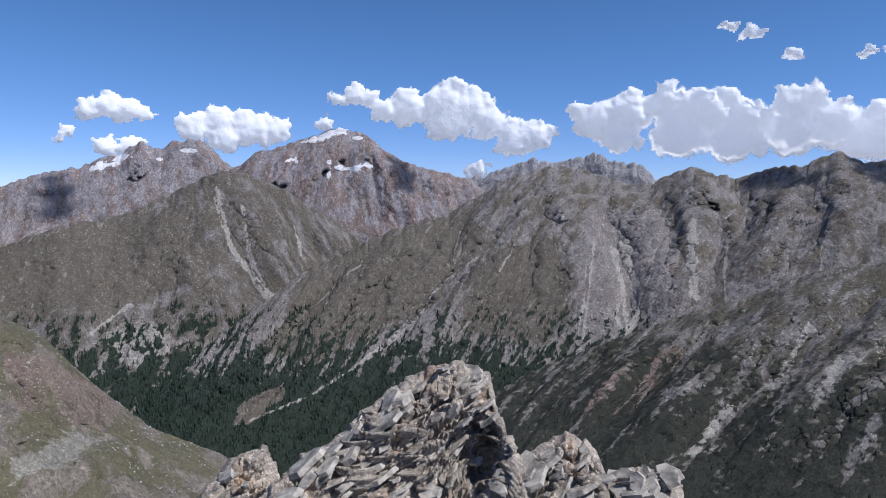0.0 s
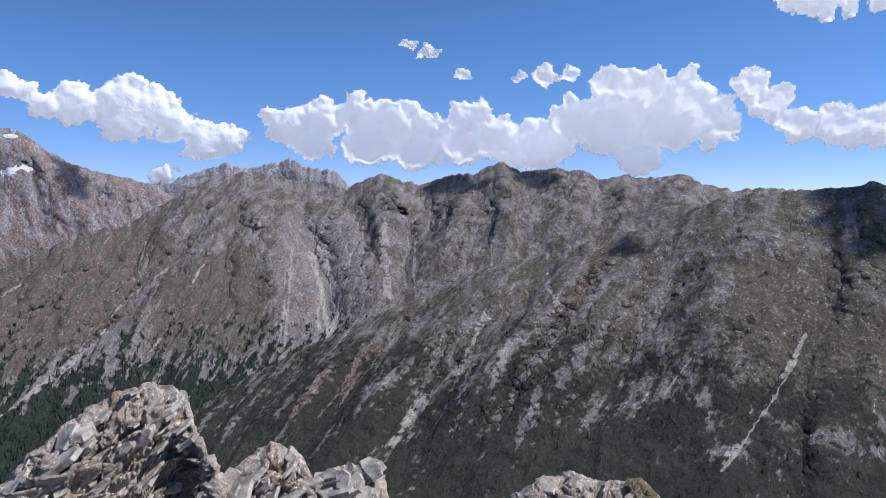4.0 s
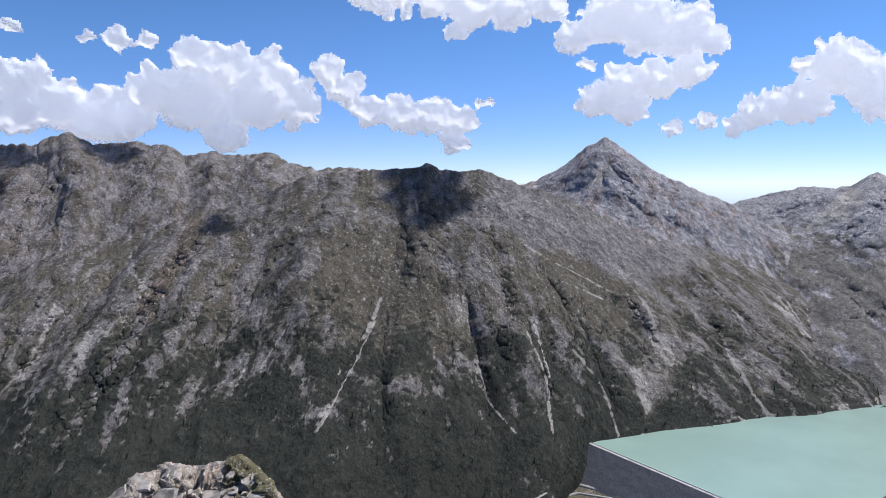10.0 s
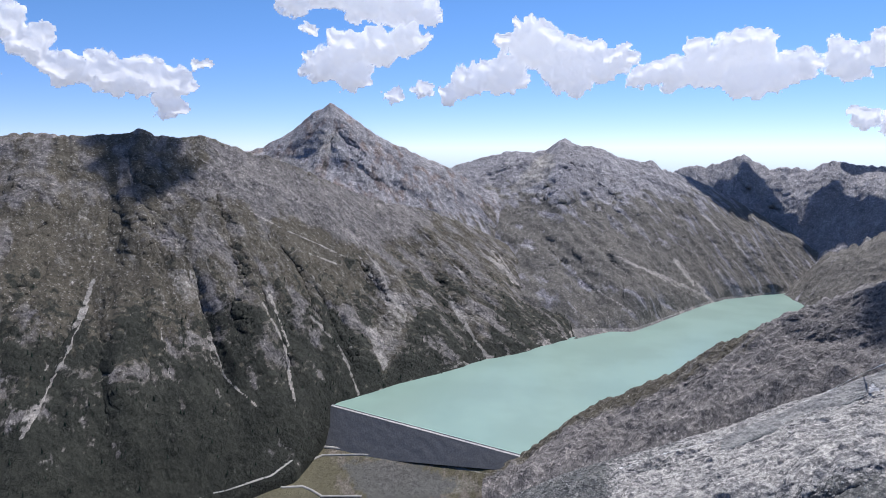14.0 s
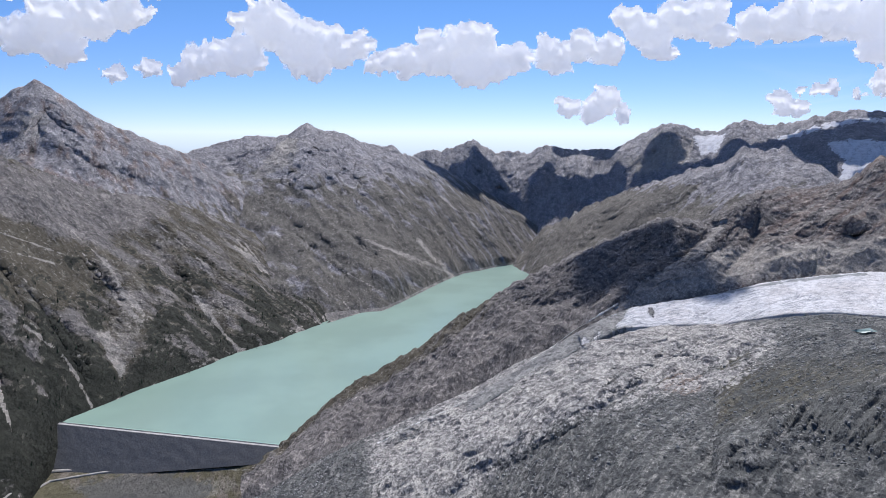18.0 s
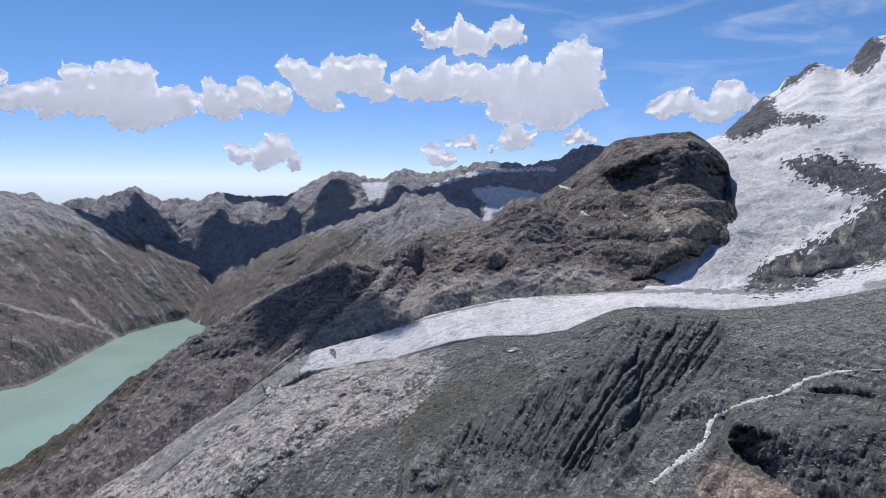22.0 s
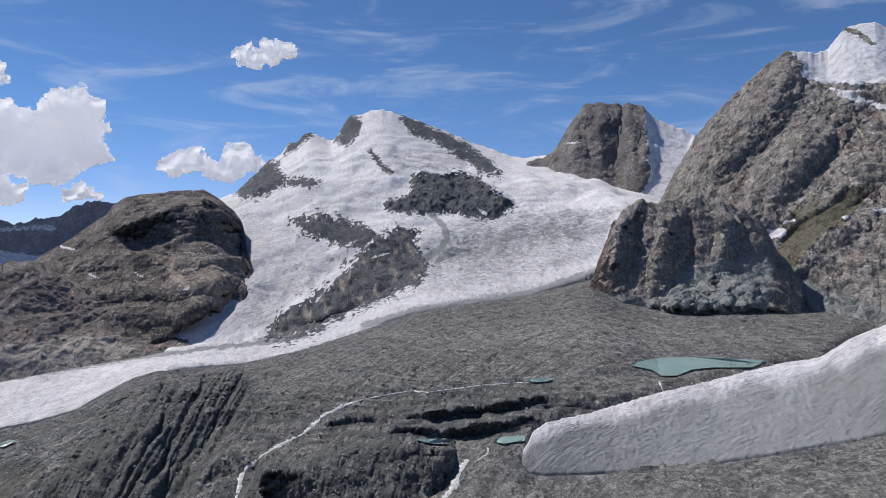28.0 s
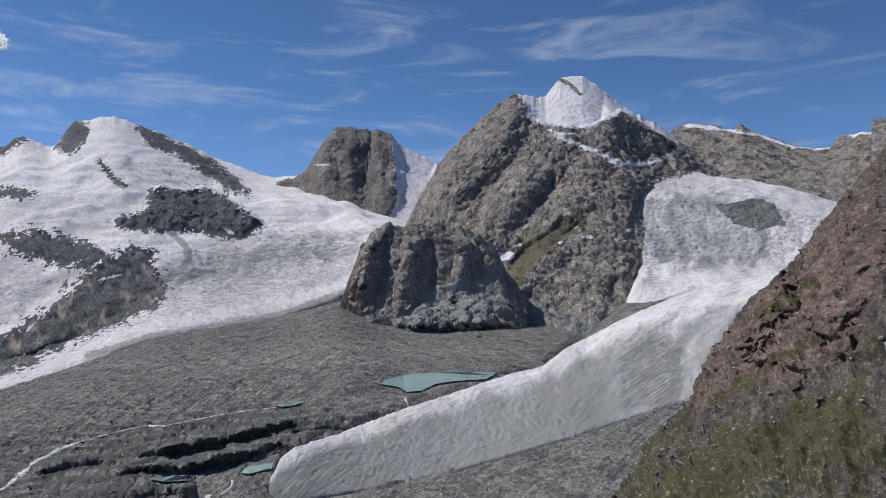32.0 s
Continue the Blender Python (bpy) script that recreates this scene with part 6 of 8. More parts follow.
def sheet(name, lines, rows, material, label, category, step=0.09, gully=20.0, crag=10.0, width=110.0, skew=(0.0, 0.0), jag=5.0,
          hollow=0.0, masks=None, lo=None, hi=None, kind="", group="", drop=350.0, hold=0.25, foot=40.0, seed=0.0, extra=None, smooth=0.0, unit=1.0, rib=0.0, after=None, cut=0.0, pieces=None, quiet=(), broad=5.0, lines_down=0.25):
    az0 = max(l[0][0] for l in lines) if lo is None else lo
    az1 = min(l[-1][0] for l in lines) if hi is None else hi
    az = np.linspace(az0, az1, max(8, int((az1 - az0) / step)))
    rs, zs = zip(*[along(l, az) for l in lines])
    rs, zs = [r.copy() for r in rs], [(z - EYE_Z) / r for r, z in zip(rs, zs)]
    n = min(len(az) // 3, max(3, int(max(smooth, 1.0 if unit == 1 else 0) / step))) | 1
    ker = np.hanning(n + 2)[1:-1]
    ker /= ker.sum()
    for c in (rs, zs) if smooth else (rs,):
        for k in range(len(c)):
            c[k] = np.convolve(np.pad(c[k], n // 2, "edge"), ker, "valid")
    zs = [EYE_Z + s * r for s, r in zip(zs, rs)]
    top = az * rs[-1] * 0.01745
    zero = np.zeros_like(az)
    # the crest's small teeth stay at the crest; lower down the slope is broader
    drawn = zs[-1]
    crest_z = drawn + jag * (3.4 if unit == 1 else 1.8) * fbm(top / (55 * unit), zero + seed, zero, 5, 0.60)
    n = int(min(broad, (az1 - az0) / 6) / step / 2)
    m = int(min(1.3, (az1 - az0) / 12) / step / 2)
    zs[-1] = soft_box(soft_box(drawn[None], n, 1), n // 2, 1)[0]
    mid_z = soft_box(soft_box(drawn[None], m, 1), m // 2, 1)[0]
    slope_top = (crest_z - EYE_Z) / rs[-1]
    R, Z, T = [], [], []
    R.append(rs[0] - foot * 0.2), Z.append(zs[0] - foot), T.append(zero)
    for k in range(len(lines) - 1):
        n = rows[k]
        for j in range(n):
            s = j / n
            R.append(rs[k] + (rs[k + 1] - rs[k]) * s)
            z = zs[k] + (zs[k + 1] - zs[k]) * (s - hollow * s * (1 - s))
            if k == len(lines) - 2:
                z = z + (mid_z - zs[-1]) * s ** 2 + (drawn - mid_z) * s ** 5 + (crest_z - drawn) * s ** 14
                z = np.minimum(z, EYE_Z + R[-1] * (slope_top - 0.002 * (1 - s)))
            Z.append(z)
            T.append(zero + (k + s) / (len(lines) - 1))
    R.append(rs[-1]), Z.append(crest_z), T.append(zero + 1)
    for dr, dz in ((0.04, 0.04), (0.3, 0.35), (1.0, 1.0)):
        R.append(np.minimum(rs[-1] + drop * dr, 4985)), Z.append(crest_z - drop * dz), T.append(zero + 1)
    R, Z, T = np.array(R), np.array(Z), np.array(T)
    A = np.radians(np.broadcast_to(az, R.shape))
    P = np.stack([R * np.sin(A), R * np.cos(A), Z], -1)
    if RELIEF[name] or CLIFFS[name]:
        ray = P - np.array((0, 0, EYE_Z))
        wave = fbm(*(P[..., k] / (170 * unit) + seed for k in range(3)), 6, 0.60)
        jut = shaped(name, np.degrees(A), np.degrees(np.arctan2(Z - EYE_Z, R)), wave) * np.where(T >= 1, 0.15, np.minimum(1, 0.15 + (1 - T) * 8)) * np.minimum(1, 0.05 + T * 7)
        if name == "banded_dome":
            jut = jut - 140 * ramp(np.degrees(A) - np.interp(np.degrees(np.arctan2(Z - EYE_Z, R)), [q[1] for q in DOME_EDGE[::-1]], [q[0] for q in DOME_EDGE[::-1]]) + wave * 0.5, -2.2, 1.0)
        P = P - ray / np.linalg.norm(ray, axis=2)[..., None] * jut[..., None]
    du, dv = np.gradient(P, axis=1), np.gradient(P, axis=0)
    N = np.cross(du, dv)
    N /= np.linalg.norm(N, axis=2)[..., None] + 1e-9
    N[N[..., 2] < 0] *= -1
    U = A * R.mean()
    V = np.cumsum(np.linalg.norm(np.diff(P, axis=0, prepend=P[:1]), axis=2), axis=0)
    V = V - V[-4:-3]
    warp = fbm(P[..., 0] / (260 * unit), P[..., 1] / (260 * unit), P[..., 2] / (260 * unit) + seed, 3)
    lean = np.interp(az, (az0, az1), skew)
    Fs = U + lean * V + warp * 24 * unit
    flat = np.zeros_like(U) + seed
    x, y, z = (P[..., k] / unit for k in range(3))
    grain = fbm(x / 15, y / 15, z / 15 + seed, 4, 0.62)
    c = lines_down * fbm(Fs / (42 * unit), V / (190 * unit), flat, 6, 0.60, True) + (1.05 - lines_down) * fbm(x / 58, y / 58, z / 48 + seed, 5, 0.60, True) + 0.12 * grain
    b = 1.3 * fbm(Fs / (330 * unit), V / (1500 * unit), flat + 7, 4, 0.5, True)
    calm = np.where(T >= 1, hold, np.minimum(1, hold + (1 - T) * 5) * np.minimum(1, 0.15 + T * 6))
    still = Ground()
    still.az, still.el, still.n, still.c = np.degrees(A), np.degrees(np.arctan2(Z - EYE_Z, R)), np.zeros_like(R), np.zeros_like(R)
    for area in quiet:
        calm = calm * (1 - 0.6 * inside(still, area, 0.15))
    push = calm * (crag * c + rib * b) * (0.55 if unit == 1 else 0.8)
    du_m = float(np.median(np.linalg.norm(np.diff(P, axis=1), axis=2)))
    dv_m = float(np.median(np.linalg.norm(np.diff(P[1:-4], axis=0), axis=2)))
    H = (P + N * push[..., None])[..., 2]
    cuts, water = np.zeros_like(H), np.zeros_like(H)
    if cut:
        body = slice(1, -3)
        cols, down = np.arange(len(az)), (V[-4:-3] - V)[body]
        lean = np.interp(az, (az0, az1), skew)
        slid = np.stack([np.interp(cols + lean * d.mean() / du_m, cols, h) for h, d in zip(H[body], down)])
        cuts[body], water[body] = [np.stack([np.interp(cols - lean * d.mean() / du_m, cols, h) for h, d in zip(field, down)]) for field in erode(slid, du_m, dv_m, cut)]
    g = c
    if extra is not None:
        push = push + extra(np.degrees(A), np.degrees(np.arctan2(Z - EYE_Z, R)), T, P)
    P = P + N * push[..., None]
    P[..., 2] += cuts * calm
    if after is not None:
        after(np.degrees(A), P)
    S = Ground()
    S.az, S.t, S.z, S.u, S.v = np.degrees(A), T, P[..., 2], Fs, V
    S.el = np.degrees(np.arctan2(P[..., 2] - EYE_Z, np.hypot(P[..., 0], P[..., 1])))
    d1, d2 = np.gradient(P, axis=1), np.gradient(P, axis=0)
    M = np.cross(d1, d2)
    S.flat = np.abs(M[..., 2]) / (np.linalg.norm(M, axis=2) + 1e-9)
    S.n = fbm(Fs / (44 * unit), V / (130 * unit), flat + 3, 6, 0.62)
    S.g, S.c, S.f, S.water = g, c, grain, water / (water.max() + 1e-6)
    values = {k: np.zeros(R.shape) for k in ("snow", "grass", "scree", "wood", "tint", "dirty", "crev")}
    if masks is not None:
        values.update({k: np.clip(v, 0, 1) + np.zeros(R.shape) for k, v in masks(S).items()})
    for key, wide, much, points, narrow in MARKS[name]:
        values[key] = np.clip(values[key] + much * (stroke(S, points, wide) if narrow else inside(S, points, wide, 0.7 * wide)), 0, 1)
    values["flow"] = np.stack([Fs, V, flat * 37], -1)
    left = np.ones((P.shape[0] - 1, P.shape[1] - 1), bool)
    cuts = []
    for piece, (test, note) in (pieces or {}).items():
        m = test(S)
        m = (m[1:, 1:] + m[:-1, :-1] + m[1:, :-1] + m[:-1, 1:]) / 4 > 0.5
        if (m & left).sum() > 20:
            cuts.append((piece, note, m & left))
            left &= ~m
    ob = new(name, grid_mesh(name, P, values, material, left))
    for piece, note, cells in cuts:
        child = new(piece.split("#")[0], grid_mesh(piece, P, values, material, cells))
        child.parent = ob
        tagged(child, note)
    SHEETS[name] = (az, P, values)
    return tagged(ob, label, category, group, kind)


def blob(S, az, el, w, h, lean=0.0, soft=0.35):
    """A patch at a bearing and elevation, w by h degrees across, leaning."""
    x, y = (S.az - az) - lean * (S.el - el), S.el - el
    d = np.sqrt((x / w * 2) ** 2 + (y / h * 2) ** 2) + S.n * 0.35
    return ramp(1 + soft - d, 0, 2 * soft)


def stroke(S, points, w):
    """A run of ground along a line of (bearing, elevation), w degrees wide."""
    best = np.full(S.az.shape, 1e9)
    for (a0, e0), (a1, e1) in zip(points, points[1:]):
        dx, dy = a1 - a0, e1 - e0
        s = np.clip(((S.az - a0) * dx + (S.el - e0) * dy) / (dx * dx + dy * dy + 1e-9), 0, 1)
        best = np.minimum(best, np.hypot(S.az - a0 - s * dx, S.el - e0 - s * dy))
    return ramp(1.4 - best / w - S.n * 1.2 - S.f * 1.2, 0, 1)


def inside(S, points, soft=0.25, rag=0.16):
    """An area with corners at (bearing, elevation), its edge soft degrees wide and ragged."""
    x, y = S.az, S.el
    hit, best = np.zeros(S.az.shape, bool), np.full(S.az.shape, 9.0)
    a, e = [q[0] for q in points], [q[1] for q in points]
    box = (x > min(a) - 2) & (x < max(a) + 2) & (y > min(e) - 2) & (y < max(e) + 2)
    if not box.any():
        return np.zeros(S.az.shape)
    x, y, near, deep = x[box], y[box], np.zeros(box.sum(), bool), np.full(box.sum(), 9.0)
    for (x0, y0), (x1, y1) in zip(points, points[1:] + points[:1]):
        if y0 != y1:
            near ^= ((y0 > y) != (y1 > y)) & (x < (x1 - x0) * (y - y0) / (y1 - y0) + x0)
        dx, dy = x1 - x0, y1 - y0
        s = np.clip(((x - x0) * dx + (y - y0) * dy) / (dx * dx + dy * dy + 1e-9), 0, 1)
        deep = np.minimum(deep, np.hypot(x - x0 - s * dx, y - y0 - s * dy))
    hit[box], best[box] = near, deep
    return ramp((np.where(hit, best, -best) + rag * (S.n * 0.9 + S.c * 0.4 + S.f * 1.5)) / soft, -1, 1)


def seq(*parts):
    """Joins stretches of one line."""
    out = []
    for p in parts:
        out += [q for q in p if not out or q[0] > out[-1][0] + 0.01]
    return out


def drape(name, points, lift=0.0, gap=0.12):
    """Lays a line of (bearing, elevation) on a sheet: points in metres, a few steps to each degree."""
    az, P, _ = SHEETS[name]
    out = []
    dense = []
    for (a0, e0), (a1, e1) in zip(points, points[1:]):
        n = max(1, int(math.hypot(a1 - a0, e1 - e0) / gap))
        dense += [(a0 + (a1 - a0) * i / n, e0 + (e1 - e0) * i / n) for i in range(n)]
    for a, e in dense + [points[-1]]:
        j = int(np.clip(np.searchsorted(az, a), 1, len(az) - 1))
        col = P[:, j]
        el = np.degrees(np.arctan2(col[:, 2] - EYE_Z, np.hypot(col[:, 0], col[:, 1])))
        over = np.nonzero(el[1:] >= e)[0]
        k = int(over[0]) + 1 if len(over) else len(el) - 4
        s = np.clip((e - el[k - 1]) / (el[k] - el[k - 1] + 1e-9), 0, 1)
        r = np.hypot(*(col[k - 1] + (col[k] - col[k - 1]) * s)[:2])
        out.append(bearing(a, r, EYE_Z + r * math.tan(radians(e)) + lift))
    return out


# ---- land, far to near ----
def farther(line, by):
    """The same line of sight, this much farther off: a gentler slope."""
    return [(a, min(r + by, 4860), EYE_Z + (z - EYE_Z) * min(r + by, 4860) / r) for a, r, z in line]


def far_masks(S):
    return dict(snow=stroke(S, FAR_SNOW, 0.30) + blob(S, -20.2, 3.6, 1.6, 0.4) * 0.6 + blob(S, -22.3, 2.9, 0.7, 0.25), tint=0.35 + S.n)


def cap_masks(S):
    return dict(snow=inside(S, CAP_SUMMIT, 0.03) + stroke(S, CAP_SNOW, 0.24) + stroke(S, CAP_SNOW2, 0.13) + blob(S, -9.4, 2.0, 0.3, 0.9) + blob(S, -6.0, 2.6, 0.4, 0.4)
                + blob(S, -7.0, 4.9, 0.9, 0.35) * 0.8 + blob(S, -9.5, 2.9, 0.4, 0.4), tint=0.5 + S.n * 1.2, scree=stroke(S, [(-6.6, -0.2), (-6.3, -1.8)], 0.2))


def shoulder_masks(S):
    return dict(grass=0.60 + S.n * 0.5, wood=ramp(-S.el, 8, 17) * 0.75 + (S.n * 0.95 + S.c * 0.5 + S.f * 0.4) * ramp(-S.el, 6, 9) - 0.26, tint=0.25 + S.n * 0.6,
                scree=stroke(S, SHOULDER_RUN, 0.17) + stroke(S, SHOULDER_RUN2, 0.12) + blob(S, -24.5, -11.0, 5, 4) * 0.35)


def ridge_masks(S):
    meadow = inside(S, MEADOW_AREA, 0.05)
    runs = stroke(S, RIDGE_RUN, 0.28) + stroke(S, RIDGE_RUN2, 0.22) + stroke(S, RIDGE_RUN3, 0.12) + stroke(S, RIDGE_RUN4, 0.20) + stroke(S, RIDGE_RUN5, 0.12) + stroke(S, RIDGE_RUN6, 0.13) * 0.7
    wood = ramp(-S.el, 9, 17) * 0.8 + (S.n * 0.95 + S.c * 0.5 + S.f * 0.4) * ramp(-S.el, 7, 10) - 0.24 + ramp(-S.el, 14, 18) * 0.5
    return dict(grass=np.maximum(0.48 + S.n * 0.5, meadow), wood=wood * (1 - meadow) * (1 - np.clip(runs, 0, 1)), scree=runs * np.clip(1.0 + S.f * 1.2, 0, 1) + meadow * 0.3, tint=0.2 + S.n * 0.7)


def dark_masks(S):
    runs = (stroke(S, DARK_RUN, 0.6) * 0.45 + stroke(S, DARK_RUN2, 0.4) * 0.4 + stroke(S, DARK_RUN3, 0.10) + stroke(S, DARK_RUN4, 0.08) + stroke(S, DARK_RUN5, 0.07)
            + stroke(S, DARK_RUN6, 0.09) + stroke(S, DARK_RUN7, 0.08) + stroke(S, DARK_RUN8, 0.12) + inside(S, DARK_FAN, 0.8) * 0.38 + inside(S, DARK_SLAB, 0.4, 0.5) * 0.5
            + inside(S, DARK_SLAB2, 0.6, 0.5) * 0.48 + inside(S, DARK_SLAB3, 0.6, 0.5) * 0.45 + stroke(S, PEAK_RUN, 0.12))
    shore = ramp(14 - S.z, 0, 8) * ramp(S.az, 70, 71) * 0.9
    return dict(grass=0.55 + S.n * 0.55 + ramp(-S.el, 10, 22) * 0.12, scree=runs + shore, tint=inside(S, RED_AREA) + stroke(S, DARK_ORANGE, 0.7), wood=(ramp(-S.el, 5, 17) * 0.66 + ramp(-S.el, 16, 24) * 0.3 + S.n * 0.6 + S.f * 0.5) * (1 - np.clip(runs, 0, 1)))


sheet("far_massif", [FAR_BASE, FAR_CREST], [80], ROCK_FAR, "distant rocky massif with two grey summits and a small snowfield", "mountain", jag=7, rib=40, cut=5, crag=8, masks=far_masks, skew=(-0.3, 0.3), seed=1, pieces={"snowfield": (lambda S: stroke(S, FAR_SNOW, 0.30), "bright snowfield")})
sheet("snow_capped_peak", [CAP_BASE, CAP_CREST], [110], ROCK_FAR, "brown rocky summit with a white snow cap and snow patches", "mountain", jag=5, rib=42, cut=5, crag=8, masks=cap_masks, skew=(-0.5, 0.5), quiet=(CAP_SUMMIT,), seed=2, pieces={"snow_cap": (lambda S: inside(S, CAP_SUMMIT, 0.03, 0.03), "white snow cap"), "snow_patch": (lambda S: stroke(S, CAP_SNOW, 0.24), "old snow patch")})
sheet("pale_ridge", [PALE_BASE, PALE_CREST], [60], ROCK_PALE, "pale grey craggy ridge behind the valley", "mountain", cut=8, jag=11, rib=30, masks=lambda S: dict(snow=blob(S, 12.0, 1.9, 1.2, 0.16)), crag=13, seed=3)
sheet("grassy_shoulder", [SHOULDER_BASE, SHOULDER_CREST], [190], ROCK_BROWN, "broad brown-green mountain shoulder with scree runs and forest at its foot", "mountain", jag=4, rib=34, cut=8, crag=6, masks=shoulder_masks, skew=(-0.5, 0.7), seed=4, pieces={"scree_run": (lambda S: stroke(S, SHOULDER_RUN, 0.17), "pale scree run")})
sheet("long_ridge", [RIDGE_BASE, seq(RIDGE_CREST, RIDGE_CREST2)], [180], ROCK_BROWN, "long grey-brown mountain ridge with white scree gullies and forest below", "mountain", jag=6, rib=38, cut=9, crag=8, masks=ridge_masks, skew=(-0.8, 0.1), seed=5, pieces={"scree_gully": (lambda S: stroke(S, RIDGE_RUN, 0.28), "pale scree gully"), "scree_gully#2": (lambda S: stroke(S, RIDGE_RUN2, 0.22), "pale scree gully"), "meadow": (lambda S: inside(S, MEADOW_AREA, 0.05, 0.05), "tan mown meadow")})
def tuck_end(az, P):
    """The far end of the slope dips under its neighbour."""
    P[..., 2] -= ramp(az, az.max() - 4, az.max()) * 150 * np.linspace(1, 0, P.shape[0])[:, None] ** 0.5


dark_base = [q for q in ((a, r, min(z, -60)) for a, r, z in DARK_BASE) if q[0] < 70] + [(a, r - 55, -34) for a, r, z in seq(SHORE)]
sheet("dark_mountain", [dark_base, seq(DARK_CREST, DARK_CREST2)], [250], ROCK_DARK, "dark steep mountain with turf, rock ribs and pale scree streaks", "mountain", jag=3, step=0.085, hi=94.5, after=tuck_end,
      rib=30, cut=7, crag=6, masks=dark_masks, skew=(-0.85, 0.6), seed=6, pieces={"scree_fan": (lambda S: inside(S, DARK_FAN), "grey scree fan"), "red_slope": (lambda S: inside(S, RED_AREA), "reddish rubble slope")})
sheet("pointed_peak", [[(60, 2600, 438), (75, 2700, 300), (85, 2900, 120), (91, 3000, 30), (97, 2900, -20)], PEAK_CREST], [110], ROCK_PALE, "pointed grey rock peak above the lake", "mountain", cut=7, jag=3, rib=24,
      masks=lambda S: dict(grass=ramp(-S.el, 3, 8) * 0.65 + S.n * 0.9, tint=0.3 + S.n), skew=(-0.4, 0.6), crag=9, after=tuck_end, seed=7, pieces={"summit": (lambda S: ramp(S.el, 0.4, 0.8), "bare grey summit cone")})
massif_base = [(a, r, -30) for a, r, z in MASSIF_BASE if a < 88] + [(a, r - 50, -30) for a, r, z in seq(SHORE) if a > 95] + [(111.2, 3720, -20)]
sheet("pyramid_massif", [massif_base, [q for q in MASSIF_CREST if q[0] < 100] + farther([q for q in MASSIF_CREST if q[0] > 100], 230)], [160], ROCK_PALE, "grey mountain massif with a pyramid summit at the lake head", "mountain", jag=4, rib=40, cut=2,
      masks=lambda S: dict(grass=ramp(-S.el, 1, 6) * 0.7 + S.n * 0.8, scree=stroke(S, PEAK_RUN2, 0.12) + stroke(S, PEAK_RUN3, 0.14) + ramp(14 - S.z, 0, 8) * 0.9 + inside(S, [(87.5, -1.2), (90.4, 0.1), (89.4, -2.6), (86.5, -3.6)]) * 0.4), skew=(0.1, 0.8), crag=9, seed=8, pieces={"shore_rubble": (lambda S: ramp(16 - S.z, 0, 3), "pale rubble along the shore"), "summit": (lambda S: ramp(S.el, 0.2, 0.6), "bare grey summit")})
sheet("valley_head_ridge", [HEAD_BASE, farther(seq(HEAD_CREST, HEAD_CREST2), 500)], [90], ROCK_PALE, "distant jagged ridge closing the valley with ice fields", "mountain", cut=6, jag=7, rib=22,
      masks=lambda S: dict(snow=inside(S, HEAD_ICE, 0.05) * 1.2 + inside(S, HEAD_ICE2, 0.1) * 0.6 + stroke(S, HEAD_RUN, 0.25) * 0.62), crag=9, seed=9, pieces={"ice_field": (lambda S: inside(S, HEAD_ICE, 0.05, 0.05), "white ice field")})
sheet("far_spur", [SPUR_BASE, SPUR_CREST], [100], ROCK_PALE, "grey-green rocky spur beyond the lake head", "mountain", cut=6, jag=7, rib=20,
      masks=lambda S: dict(grass=ramp(-S.el, 2, 7) * 0.75 + S.n * 0.8), skew=(-0.7, -0.2), crag=9, seed=10, pieces={"green_foot": (lambda S: ramp(0.3 - S.t, 0, 0.1), "grey-green lower slope")})
sheet("rocky_spur", [CLIFF_BASE, seq(CLIFF_CREST, CLIFF_CREST2)], [150], ROCK_DARK, "dark craggy rock spur between the lake and the glacier", "mountain", jag=6, rib=24, cut=9, crag=15, width=70,
      masks=lambda S: dict(grass=ramp(112 - S.az, 0, 12) * ramp(S.t, 0.45, 0.8) * 0.8 + S.n * 0.5, scree=ramp(S.az, 110, 116) * ramp(0.45 - S.t, 0, 0.3) * 0.4, tint=ramp(S.az, 122, 126) * 0.4 + S.n * 0.5), skew=(-0.8, -0.5), seed=11, pieces={"rock_tower": (lambda S: ramp(S.az, 128.5, 129) * ramp(133.5 - S.az, 0, 0.5) * ramp(S.t, 0.6, 0.7), "dark rock tower"), "scree_foot": (lambda S: ramp(S.az, 110, 113) * ramp(0.3 - S.t, 0, 0.1), "grey scree at the foot")})
sheet("banded_dome", [DOME_BASE, DOME_CREST], [150], ROCK_BAND, "rounded banded rock hill beside the glacier", "mountain", jag=2, rib=28, cut=9, crag=13, drop=120,
      masks=lambda S: dict(snow=inside(S, DOME_ICE, 0.5, 0.8) * 0.45, tint=inside(S, DOME_TAN, 0.5, 0.6) * 0.9), skew=(-0.4, 0.0), quiet=(DOME_ICE,), seed=12, pieces={"ice_apron": (lambda S: inside(S, DOME_ICE), "thin grey-white ice apron")})


